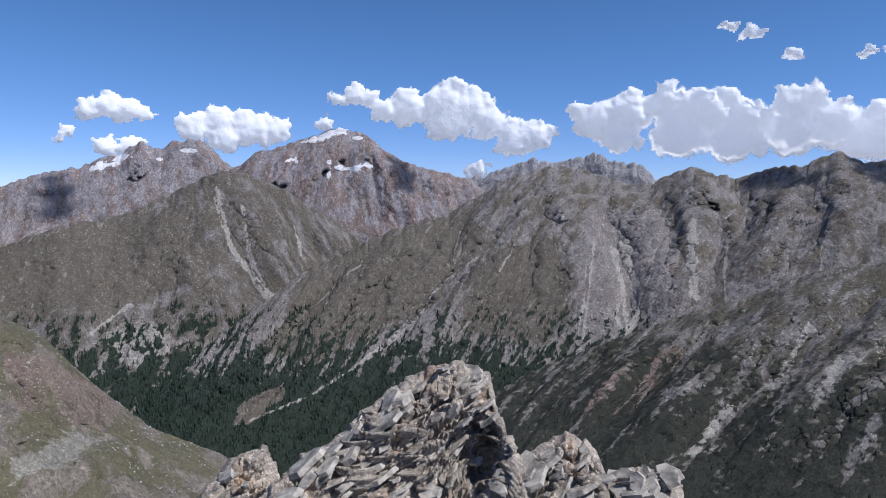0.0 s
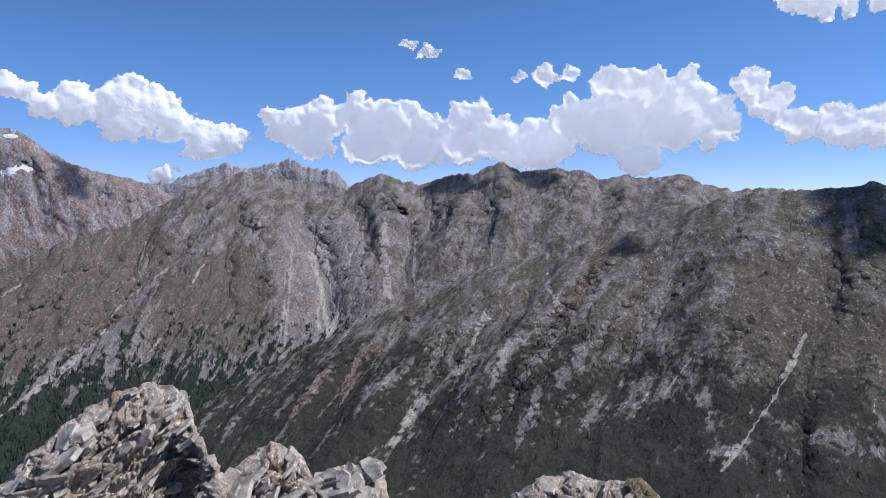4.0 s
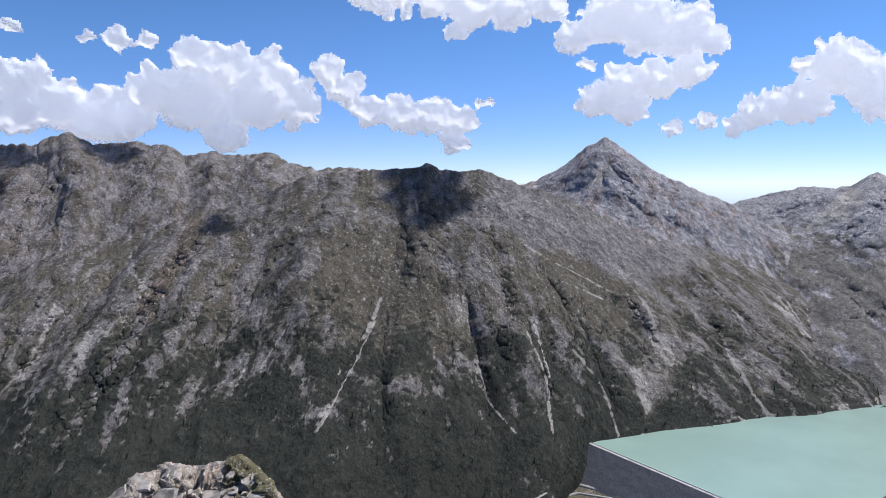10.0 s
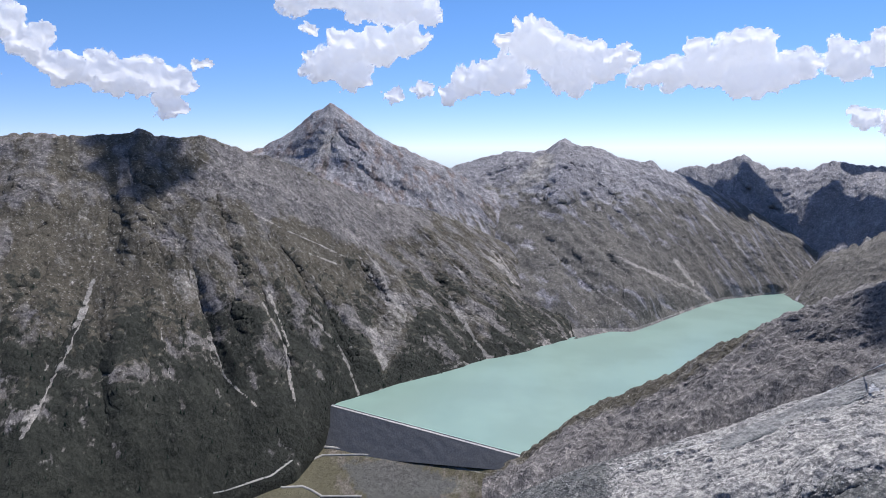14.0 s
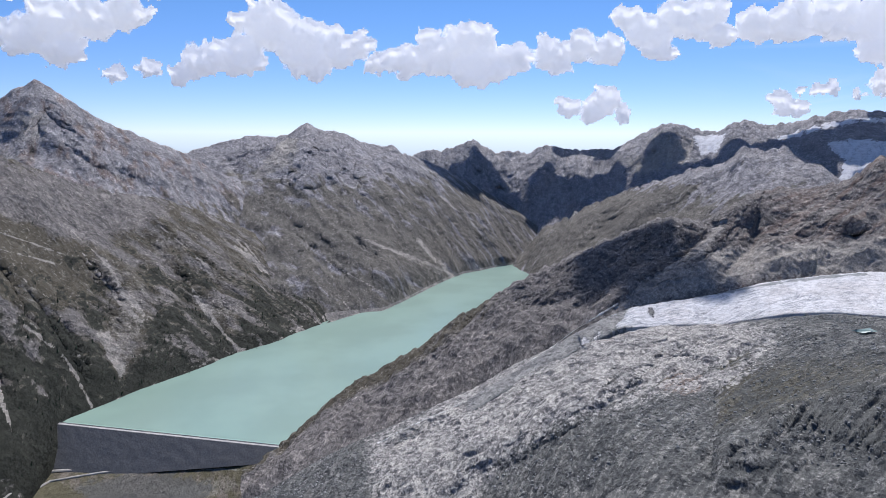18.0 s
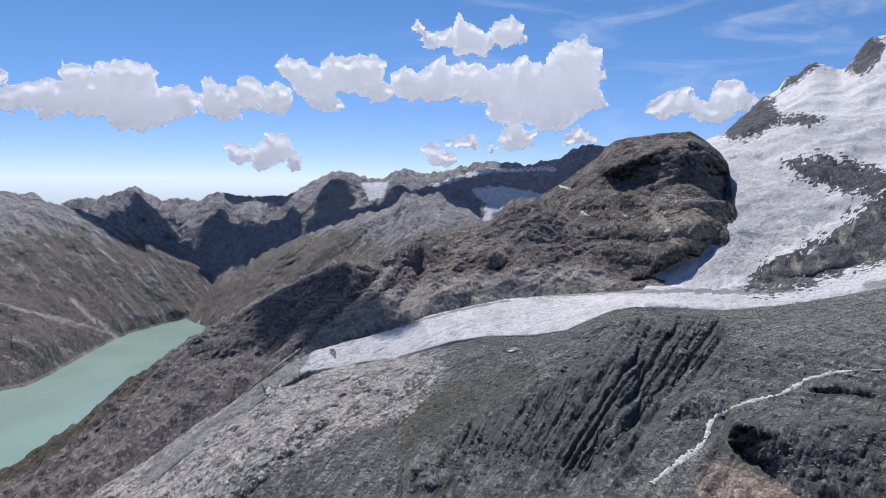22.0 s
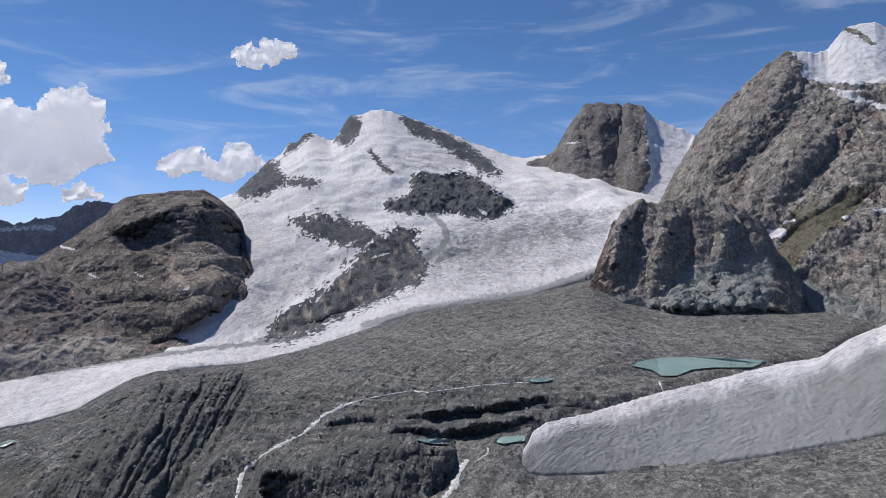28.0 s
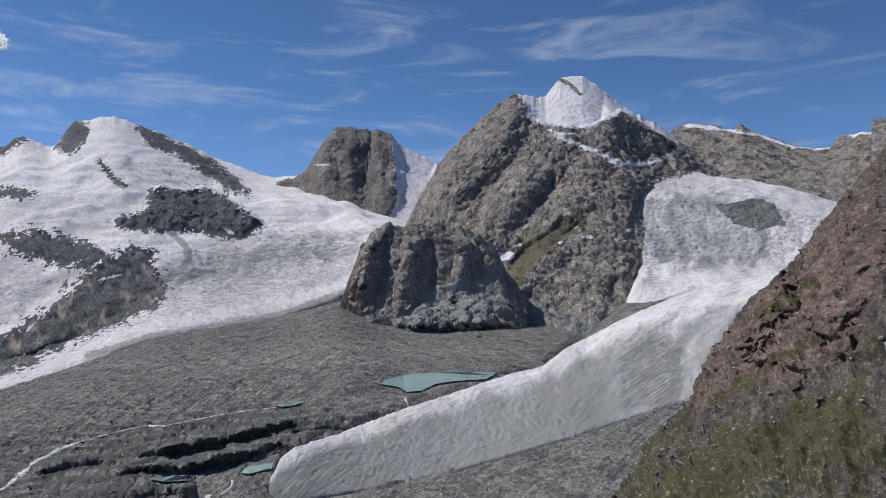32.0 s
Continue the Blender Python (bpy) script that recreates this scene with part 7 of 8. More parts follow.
def snow_bulge(az, el, t, P):
    """Rock islands stand proud of the ice; crevasse waves cross it."""
    S = Ground()
    S.az, S.el, S.n, S.c = az, el, np.zeros_like(az), np.zeros_like(az)
    rock = inside(S, NUNATAK) + inside(S, OUTCROP) * 0.5 + inside(S, OUTCROP2) * 0.4 + inside(S, RIB_A) * 0.5 + inside(S, RIB_D) * 0.4
    c = fbm(P[..., 0] / 60, P[..., 1] / 60, P[..., 2] / 60, 5, 0.6, True)
    waves = fbm(P[..., 0] / 15, P[..., 1] / 26, P[..., 2] / 12, 4, 0.58, True) * 1.8
    roll = fbm(P[..., 0] / 230, P[..., 1] / 230, P[..., 2] / 230, 3) * 34
    bands = fbm(az * 0.4, np.hypot(P[..., 0], P[..., 1]) / 42, az * 0, 4, 0.6, True) * 4
    return roll * ramp(t, 0.05, 0.3) * ramp(1 - t, 0, 0.2) + rock * (7 + 15 * c) + (waves + bands) * (1 - np.clip(rock, 0, 1)) * ramp(1 - t, 0.1, 0.6)


def snow_masks(S):
    rock = (inside(S, RIB_A, 0.2, 0.5) + inside(S, RIB_B, 0.2, 0.4) + inside(S, RIB_C, 0.2, 0.4) + inside(S, RIB_D, 0.2, 0.45) + inside(S, RIB_E, 0.2, 0.4) + inside(S, RIB_F, 0.2, 0.3)
            + inside(S, NUNATAK, 0.2, 0.45) + inside(S, OUTCROP, 0.25, 0.7) + inside(S, OUTCROP2, 0.3, 0.8))
    dirty = stroke(S, STRIPE, 0.22) * 1.3 + inside(S, DIRTY_SNOW, 0.6, 0.8) * 0.36 + stroke(S, RIM, 0.26) * 1.4 + stroke(S, MEDIAL, 0.16) * 1.5 + ramp(0.06 - S.t, 0, 0.05) * 0.4
    rock = np.clip(rock, 0, 1)
    dirty = dirty + inside(S, BRANCH_GREY, 0.3, 0.4) * 0.7 * (1 - inside(S, MIX_ICE, 0.2, 0.3)) + inside(S, SNOW_GREY, 0.5, 0.5) * 0.25 + ramp(0.62 - S.t, 0, 0.3) * 0.06 - 0.06 + S.f * 0.30 + S.n * 0.25
    return dict(snow=1 - rock, crev=ramp(0.55 - S.t, 0, 0.3) * 0.45 + S.n * 0.3, dirty=dirty * (1 - rock), tint=inside(S, OUTCROP2) * (0.25 + S.n))


def sink_start(az, P):
    P[..., 2] -= ramp(145.3 - az, 0, 1.8) * 60


snow_crest = seq(SNOW_CREST, SNOW_CREST2)
sheet("snow_mountain", [SNOW_NEAR, SNOW_LOW, SNOW_MID, snow_crest], [70, 90, 100], ICE, "glaciated white summit with dark rock ribs above a broad glacier", "mountain", jag=3, cut=0, crag=1.6, step=0.08, rib=9,
      masks=snow_masks, extra=snow_bulge, after=sink_start, seed=13, pieces={"rock_island": (lambda S: inside(S, NUNATAK, 0.12, 0.22), "dark rock island in the ice"), "rock_island#2": (lambda S: inside(S, OUTCROP, 0.12, 0.22), "dark rock outcrop in the ice"), "rock_island#3": (lambda S: inside(S, OUTCROP2, 0.12, 0.22), "tan and grey bare rock"), "rock_rib": (lambda S: inside(S, RIB_A, 0.12, 0.22), "dark rock rib"), "rock_rib#2": (lambda S: inside(S, RIB_C, 0.12, 0.22), "dark rock rib"), "rock_rib#3": (lambda S: inside(S, RIB_D, 0.12, 0.22), "dark rock rib")})


def tongue_masks(S):
    fade = ramp(S.az + S.n * 6, 112, 124)
    return dict(snow=0.15 + 0.9 * fade, crev=0.6 + S.n * 0.6, dirty=stroke(S, MEDIAL, 0.16) * 1.5 + stroke(S, MEDIAL2, 0.10) * 0.9 + (1 - fade) * 0.35 + ramp(0.10 - S.t, 0, 0.1) * 0.4, scree=(1 - fade) * 0.8)


def ice_waves(az, el, t, P):
    return fbm(P[..., 0] / 14, P[..., 1] / 30, P[..., 2] / 16, 4, 0.6, True) * 1.5


def sink_end(az, P):
    P[..., 2] -= ramp(az, 145.0, 146.5) * 45


sheet("glacier_tongue", [TONGUE_NEAR, TONGUE_FAR], [90], ICE, "white glacier tongue with crevasses and a dark medial stripe", "glacier", hi=146.5, cut=1.6, crag=2, jag=0.5, step=0.08, drop=60, foot=25, masks=tongue_masks, extra=ice_waves, after=sink_end, seed=14, pieces={"medial_moraine": (lambda S: stroke(S, MEDIAL, 0.12), "dark medial stripe of debris")})
sheet("sheer_horn", [farther(HORN_BASE, 80), HORN_CREST], [120], ROCK_DARK, "sheer dark rock summit with a white snow flank", "mountain", jag=4, rib=26, cut=9, crag=16,
      masks=lambda S: dict(snow=inside(S, HORN_SNOW, 0.1, 0.15) + blob(S, 178.1, 7.6, 1.3, 0.14)), quiet=(HORN_SNOW,), seed=15, pieces={"snow_flank": (lambda S: inside(S, HORN_SNOW, 0.1, 0.15), "white snow flank")})
sheet("icefall_wall", [WALL_BASE, WALL_CREST], [70], ROCK_GREY, "grey rock wall with snow along its top", "mountain", jag=4, rib=14, cut=6,
      masks=lambda S: dict(snow=stroke(S, WALL_SNOW, 0.14) + stroke(S, WALL_SNOW2, 0.25), tint=0.2 + S.n), crag=12, seed=16)


def sink_edge(az, P):
    P[..., 2] -= ramp(204.5 - az, 0, 5.5) * 170


def fall_seracs(az, el, t, P):
    return fbm(P[..., 0] / 22, P[..., 1] / 22, P[..., 2] / 30, 4, 0.6, True) * 5 * ramp(t, 0.25, 0.4) * ramp(0.8 - t, 0, 0.15)


sheet("icefall", [FALL_LOW, FALL_FOOT, FALL_MID, FALL_UP], [50, 100, 50], ICE, "broken icefall with grey seracs and bare rock", "glacier", after=sink_edge, cut=3.2, crag=5, jag=2, drop=100, extra=fall_seracs,
      masks=lambda S: dict(snow=1 - inside(S, FALL_ROCK, 0.1), crev=0.65 + S.n * 0.6, dirty=inside(S, FALL_DIRT, 0.5, 0.6) * 0.42 + S.n * 0.4 + 0.18), seed=17, pieces={"rock_step": (lambda S: inside(S, FALL_ROCK, 0.1), "bare grey rock step")})


def rock_masks(S):
    return dict(snow=inside(S, CAP2, 0.08, 0.14) * (1 - stroke(S, CAP2_RIB, 0.14)) + stroke(S, CAP2_LEDGE, 0.2) * 0.8 + inside(S, ROCK_PATCH) * 0.8 + blob(S, 199.9, 1.6, 0.6, 0.3) * 0.8,
                grass=inside(S, ROCK_TURF, 0.2) * 0.75 + ramp(-S.el, -2, 6) * 0.3 + S.n * 0.5, scree=inside(S, ROCK_SCREE, 0.3) * 0.35, tint=0.15 + S.n)


sheet("rock_peak", [ROCK_BASE, seq(ROCK_CREST, ROCK_CREST2)], [210], ROCK_GREY, "massive grey rock peak with a snow cap", "mountain", jag=3, step=0.075, rib=22, cut=11, crag=20, masks=rock_masks, skew=(-0.4, 0.5), quiet=(CAP2, ROCK_TURF), seed=18, pieces={"snow_cap": (lambda S: inside(S, CAP2, 0.08, 0.14), "white snow cap"), "turf_patch": (lambda S: inside(S, ROCK_TURF, 0.2), "olive turf patch")})
sheet("rock_bluff", [farther(BLUFF_BASE, 15), BLUFF_CREST], [110], ROCK_GREY, "square dark rock bluff with scree below", "bluff", jag=7, drop=60, step=0.07, cut=8, crag=12, width=50,
      masks=lambda S: dict(dirty=inside(S, BLUFF_TALUS, 0.4, 0.4) * 0.9, grass=S.n * 0.6, tint=ramp(182.2 - S.az, 0, 2.2) * 0.9), rib=14, seed=19, pieces={"scree_foot": (lambda S: ramp(0.25 - S.t, 0, 0.1), "grey scree below the bluff")})


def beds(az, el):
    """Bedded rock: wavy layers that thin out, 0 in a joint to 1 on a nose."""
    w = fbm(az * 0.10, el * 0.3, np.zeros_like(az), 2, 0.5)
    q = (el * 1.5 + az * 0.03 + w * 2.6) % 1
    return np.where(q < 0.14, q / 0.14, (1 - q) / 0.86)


def ice_scored(az, el):
    """Grooves that the ice left in the slabs, running up the valley."""
    w = fbm(az * 0.35, el * 0.7, np.zeros_like(az), 4, 0.55)
    return fbm((el - az * 0.55) * 1.3 + w * 0.9, (az + el * 0.55) * 0.10, np.zeros_like(az) + 3, 4, 0.55, True)


def carve(az, el, t, P):
    """The gullied scarp, the dark hollow, the ledges and the ponds' beds in the moraine."""
    S = Ground()
    S.az, S.el, S.n, S.c = az, el, np.zeros_like(az), np.zeros_like(az)
    S.n = fbm(az * 1.1, el * 1.6, np.zeros_like(az), 4, 0.6)
    scarp, ledge, slabs = inside(S, SCARP, 1.2, 0.7), inside(S, LEDGE_AREA, 0.9, 0.8), inside(S, SLAB_AREA, 0.9, 0.8)
    furrow = fbm((az - el * 0.6) * 1.3 + S.n * 0.25, el * 0.04, np.zeros_like(az), 3, 0.5, True)
    return scarp * (furrow * 13 - 4) + ledge * ((beds(az, el) - 0.5) * 5) + slabs * (ice_scored(az, el) - 0.3) * 8.0


PONDS = {"pond_big": POND_BIG, "pond_b": POND_B, "pond_c": POND_C, "pond_d": POND_D, "pond_e": POND_E}


def level_ponds(az, P):
    r = np.hypot(P[..., 0], P[..., 1])
    S = Ground()
    S.az, S.el, S.n, S.c = az, np.degrees(np.arctan2(P[..., 2] - EYE_Z, r)), np.zeros_like(az), np.zeros_like(az)
    # the snout of the valley glacier lies in a trough
    up, down = (np.interp(az, [q[0] for q in line], [math.degrees(math.atan2(q[2] - EYE_Z, q[1])) for q in line]) for line in (ICE_UP, ICE_DOWN))
    P[..., 2] -= 26 * ramp(az, ICE_UP[0][0] - 0.5, ICE_UP[0][0] + 2) * ramp(S.el, down - 0.1, down + 1.0) * ramp(up + 1.0 - S.el, 0, 1.2)
    for key, area in PONDS.items():
        P[..., 2] -= ramp(inside(S, area, 0.1), 0.3, 0.7) * 3.0


def moraine_masks(S):
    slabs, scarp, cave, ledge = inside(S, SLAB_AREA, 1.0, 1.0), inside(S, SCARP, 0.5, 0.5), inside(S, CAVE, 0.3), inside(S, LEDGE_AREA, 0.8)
    # Hollow, ledge joints and partly the scarp get shade painted in the dirt colour.
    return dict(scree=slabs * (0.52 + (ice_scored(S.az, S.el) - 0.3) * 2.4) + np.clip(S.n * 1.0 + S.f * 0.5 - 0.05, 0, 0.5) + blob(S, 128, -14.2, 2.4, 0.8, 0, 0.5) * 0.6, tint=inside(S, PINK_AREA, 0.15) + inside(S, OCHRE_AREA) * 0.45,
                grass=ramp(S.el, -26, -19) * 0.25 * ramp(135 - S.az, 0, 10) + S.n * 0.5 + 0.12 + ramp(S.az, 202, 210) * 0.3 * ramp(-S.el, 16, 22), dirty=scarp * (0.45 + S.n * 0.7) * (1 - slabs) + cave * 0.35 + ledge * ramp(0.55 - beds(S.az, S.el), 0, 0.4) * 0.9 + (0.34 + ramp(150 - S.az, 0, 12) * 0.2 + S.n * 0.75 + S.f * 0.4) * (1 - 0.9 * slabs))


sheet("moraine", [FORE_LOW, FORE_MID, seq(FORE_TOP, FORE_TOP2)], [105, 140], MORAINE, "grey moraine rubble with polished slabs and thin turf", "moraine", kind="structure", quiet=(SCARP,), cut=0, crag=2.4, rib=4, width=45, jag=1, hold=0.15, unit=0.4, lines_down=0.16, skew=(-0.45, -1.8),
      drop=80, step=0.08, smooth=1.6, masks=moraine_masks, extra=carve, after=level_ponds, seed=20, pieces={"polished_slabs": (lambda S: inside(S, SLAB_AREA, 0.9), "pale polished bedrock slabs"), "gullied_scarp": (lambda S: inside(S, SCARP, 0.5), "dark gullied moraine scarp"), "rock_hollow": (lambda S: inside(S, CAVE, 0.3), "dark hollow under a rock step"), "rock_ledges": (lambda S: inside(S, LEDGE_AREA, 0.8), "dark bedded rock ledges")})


def lift_ice(az, P):
    P[..., 2] += 3


def valley_ice_masks(S):
    return dict(snow=np.ones_like(S.el), crev=0.45 + S.n * 0.7, dirty=ramp(1.0 - S.t, 0.05, 0.6) * (0.75 + ramp(204 - S.az, 0, 6) * 0.45) + S.n * 0.4)


sheet("valley_glacier", [ICE_DOWN, ICE_UP], [120], ICE, "white glacier snout with crevasses and a grey-green edge", "glacier", cut=1.6, crag=2, jag=0.5, drop=60, step=0.08, hollow=-0.35, foot=25, after=lift_ice,
      masks=valley_ice_masks, extra=ice_waves, seed=21, pieces={"debris_ice": (lambda S: ramp(0.45 - S.t, 0, 0.1), "grey-green ice under thin debris")})
sheet("near_slope", [NEAR_BASE, NEAR_CREST], [200], NEAR_SLOPE, "steep rocky slope with olive turf", "slope", kind="structure", lines_down=0.2, cut=1.2, hold=0.05, crag=9, width=22, jag=3, drop=40, unit=0.3, rib=5,
      masks=lambda S: dict(grass=0.10 + S.n * 0.9 + ramp(-S.el, 9, 17) * 0.5, scree=ramp(-S.el, 12, 20) * 0.35 + S.n * 0.3), seed=22)
sheet("olive_hill", [OLIVE_BASE, OLIVE_CREST], [150], OLIVE, "olive grassy hillside with bare rock", "hill", cut=2.8, crag=3.5, width=40, jag=2, drop=60, unit=0.5, rib=8,
      masks=lambda S: dict(grass=0.62 + S.n * 0.9 - inside(S, OLIVE_BROWN, 0.8, 0.6) * 0.3, scree=inside(S, OLIVE_GRAVEL, 0.6, 0.5) * 0.55, tint=inside(S, OLIVE_BROWN, 0.8, 0.6) * 0.8 + S.n * 0.4), seed=23)
FLOOR_NEAR = [(40, 1150, -130), (57, 1250, -105), (70, 1300, -95), (82, 1330, -80), (91, 1350, -40)]
sheet("dam_meadow", [FLOOR_NEAR, FLOOR_FAR], [70], OLIVE, "olive meadow and gravel under the dam", "meadow", kind="structure", cut=1.6, crag=2, jag=0, drop=60, width=60, hold=0.02, broad=0.3,
      masks=lambda S: dict(grass=0.6 + S.n * 0.8, scree=blob(S, 80.5, -27.5, 8, 1.6) * 0.5 + S.n * 0.2), seed=24)
sheet("rear_ridge", [[(220, 1800, 300), (325, 2600, 0)], [(220, 3300, 1250), (250, 3000, 1200), (290, 3200, 1150), (325, 4000, 900)]], [30], ROCK_GREY, "plain grey mountainside closing the valley", "mountain", step=1.0, kind="structure", rib=37)

# the ground under everything, to the horizon
gr = np.array([0.001, 1.2, 2.2, 3.2, 4.5, 6, 9, 14, 25, 45, 80, 150, 300, 600, 900, 1300, 2500, 4000, 4990])
gz = np.maximum(EYE_Z - np.array([1.7, 1.72, 1.9, 2.8, 4.0, 5.4, 8.2, 13, 23, 41, 70, 128, 250, 495, 740, 1040, 1040, 1040, 1040]), -340)
ga = np.radians(np.linspace(0, 360, 181))
gp = np.stack([gr[:, None] * np.sin(ga), gr[:, None] * np.cos(ga), np.broadcast_to(gz[:, None], (len(gr), len(ga)))], -1)
zero = np.zeros(gp.shape[:2])
tagged(new("ground", grid_mesh("ground", gp, dict(snow=zero, grass=zero + 0.4, scree=zero, wood=zero, tint=zero, dirty=zero, flow=gp * 0), NEAR_SLOPE)), "grey stony ground falling away from the tip", "ground", kind="structure")


# ---- clouds: bearing, elevation and radius in degrees of each lump ----
CLOUDS = [
    [(-27.4, 6.2, 0.9), (-25.9, 6.6, 1.2), (-24.5, 6.5, 1.1), (-23.4, 6.3, 0.7)],
    [(-28.7, 4.5, 0.6)],
    [(-26, 3.6, 0.9), (-24.6, 3.8, 0.9), (-23.6, 4, 0.5)],
    [(-19.8, 5.2, 1.2), (-17.9, 5.9, 1.3), (-17.5, 4.6, 1.4), (-15.3, 5.2, 1.5), (-13.5, 5.3, 1.1), (-16.2, 6, 1)],
    [(-8.6, 7.9, 0.8), (-7.2, 8.2, 1), (-6, 8.1, 0.7)],
    [(-4.9, 7, 1.2), (-2.6, 7.2, 1.6), (0.2, 7.7, 1.8), (2.1, 7, 1.8), (4, 6.1, 1.6), (5.9, 4.7, 1.7), (7.5, 4.9, 1.5), (0.7, 6.3, 2.1)],
    [(3.1, 2.4, 0.8), (2.2, 1.9, 0.5)],
    [(-9.7, 5.9, 0.7)],
    [(11.1, 6.9, 0.9), (12.7, 6, 1.8), (14.9, 6.6, 2), (18.3, 7, 2), (21, 6.6, 2), (23.6, 5.9, 1.8), (26.7, 6.6, 1.6), (27.9, 7.3, 1.2), (18.8, 4.8, 2.3), (22.9, 4.4, 2.2), (14.5, 4.9, 1.8), (26.7, 4.7, 2.1), (29.6, 5, 2.1), (32.1, 4.3, 2.3)],
    [(31.5, 10.3, 0.6), (33.3, 10.3, 1), (35.2, 10.3, 0.8)],
    [(38.5, 9.2, 1.6), (41.2, 8.5, 2), (44.5, 8, 2), (49, 8.6, 1.4), (50.4, 7.2, 1.6), (35.6, 6.5, 2), (38.4, 5.8, 2.7), (43.1, 5.8, 2.5), (45.9, 6.2, 2.3), (52.2, 5.6, 1.5), (54.8, 5.3, 1.7), (57.3, 5.2, 1.8), (59.4, 4.9, 1.6), (59, 3.2, 1.1), (40.8, 3.5, 1.8), (33.8, 4.4, 1.8), (31, 4, 1.6)],
    [(22.1, 12.8, 0.5), (23.6, 12.2, 0.7), (24.5, 12.1, 0.4)],
    [(26.5, 10.5, 0.6)],
    [(61.3, 6.3, 0.6), (62.1, 6.3, 0.5)],
    [(51.6, 14.9, 1.4), (53.4, 13.9, 1.1), (54.6, 14.4, 1.2), (55.5, 13.1, 0.5)],
    [(51.8, 14.3, 1.1), (53.7, 14.7, 1.4), (57.4, 14, 1.5), (60.6, 13.5, 2), (63.7, 13.5, 2), (66.8, 13.6, 1.4), (59.2, 12, 0.9)],
    [(69, 11.1, 1.5), (71.5, 12.4, 2.3), (74.3, 11.8, 2.5), (77.1, 11.3, 2.3), (79.4, 10.5, 1.2), (73.1, 13.5, 1.8)],
    [(70.8, 6.3, 1.6), (72.8, 7.5, 2), (75.2, 7.8, 1.8), (77.6, 8.3, 1.5), (79.1, 8.5, 0.6), (73.3, 5.8, 1.6), (69.9, 9.2, 0.5)],
    [(76.6, 4.2, 0.8), (78.9, 4.6, 0.9), (81.2, 4.2, 0.9), (83, 5.3, 1.6), (85.7, 5.7, 1.8), (88.3, 7.8, 2.3), (87.4, 8.6, 1.5), (90.5, 6.4, 2.3), (93.1, 6.3, 1.8), (94.9, 6.7, 1.3), (91.4, 5.1, 1.3), (85.6, 8.3, 0.9)],
    [(96.4, 5.4, 1.2), (98.8, 5.5, 1.6), (101.1, 6, 2), (103.2, 6.9, 1.8), (104.7, 7, 1.4), (104.1, 5.1, 2), (105.9, 5, 1.5), (107.2, 5.9, 1.2)],
    [(115.9, 8.6, 1.1), (117.9, 7.5, 1.7), (120.5, 8.3, 1.8), (122.1, 8.7, 1.5), (123.1, 7.2, 1.2), (118.8, 6.2, 1.2)],
    [(107.6, 5.8, 1.4), (110.3, 6, 1.5), (112.6, 6.7, 1.5), (114.8, 6.3, 1.4), (111.2, 5.2, 0.9)],
    [(138.9, 3.5, 0.8), (140.2, 3.4, 0.6)],
    [(111.8, 2, 0.9), (113.6, 1.6, 1.1), (115, 2.5, 1.2), (116.1, 1.4, 0.7)],
    [(125.1, 7.8, 1.1), (127.5, 7.7, 1.7), (130.3, 8, 1.8), (132.9, 7.4, 1.8), (135.1, 6.9, 2.1), (133.8, 5.8, 1.8), (137.3, 5.7, 2.1), (137.8, 7.9, 2), (137.9, 6.4, 1.8)],
    [(134, 3.5, 1.2), (135.4, 3.6, 0.6), (132.2, 2.7, 0.5), (130.3, 2.9, 0.8), (128.7, 3.1, 0.5)],
    [(127.7, 2.1, 1.1), (128.8, 1.7, 0.6)],
    [(129.9, 11.2, 1.4), (128.3, 11.3, 1), (131.3, 10.9, 1.1), (133.5, 11.7, 1.3), (126.1, 12.2, 0.5), (126.8, 11.3, 0.6)],
    [(125.2, 7.7, 1.4), (128.1, 7.9, 1.6), (130.8, 7.6, 1.6), (134.8, 8.2, 1.6), (133.5, 7.3, 2), (136.8, 6.5, 2.3), (139, 9.2, 2.1), (139, 7, 2.3), (135.6, 6.1, 1.8)],
    [(145.6, 5.8, 1), (147, 6, 1.2), (148.6, 5.6, 0.9), (150.7, 6.5, 1.4), (149.8, 5.4, 1.1), (151.9, 6, 0.8)],
    [(153.2, 14.5, 1.2), (151.3, 14.3, 0.9), (154.3, 14.9, 0.8), (152, 13.8, 0.6)],
]


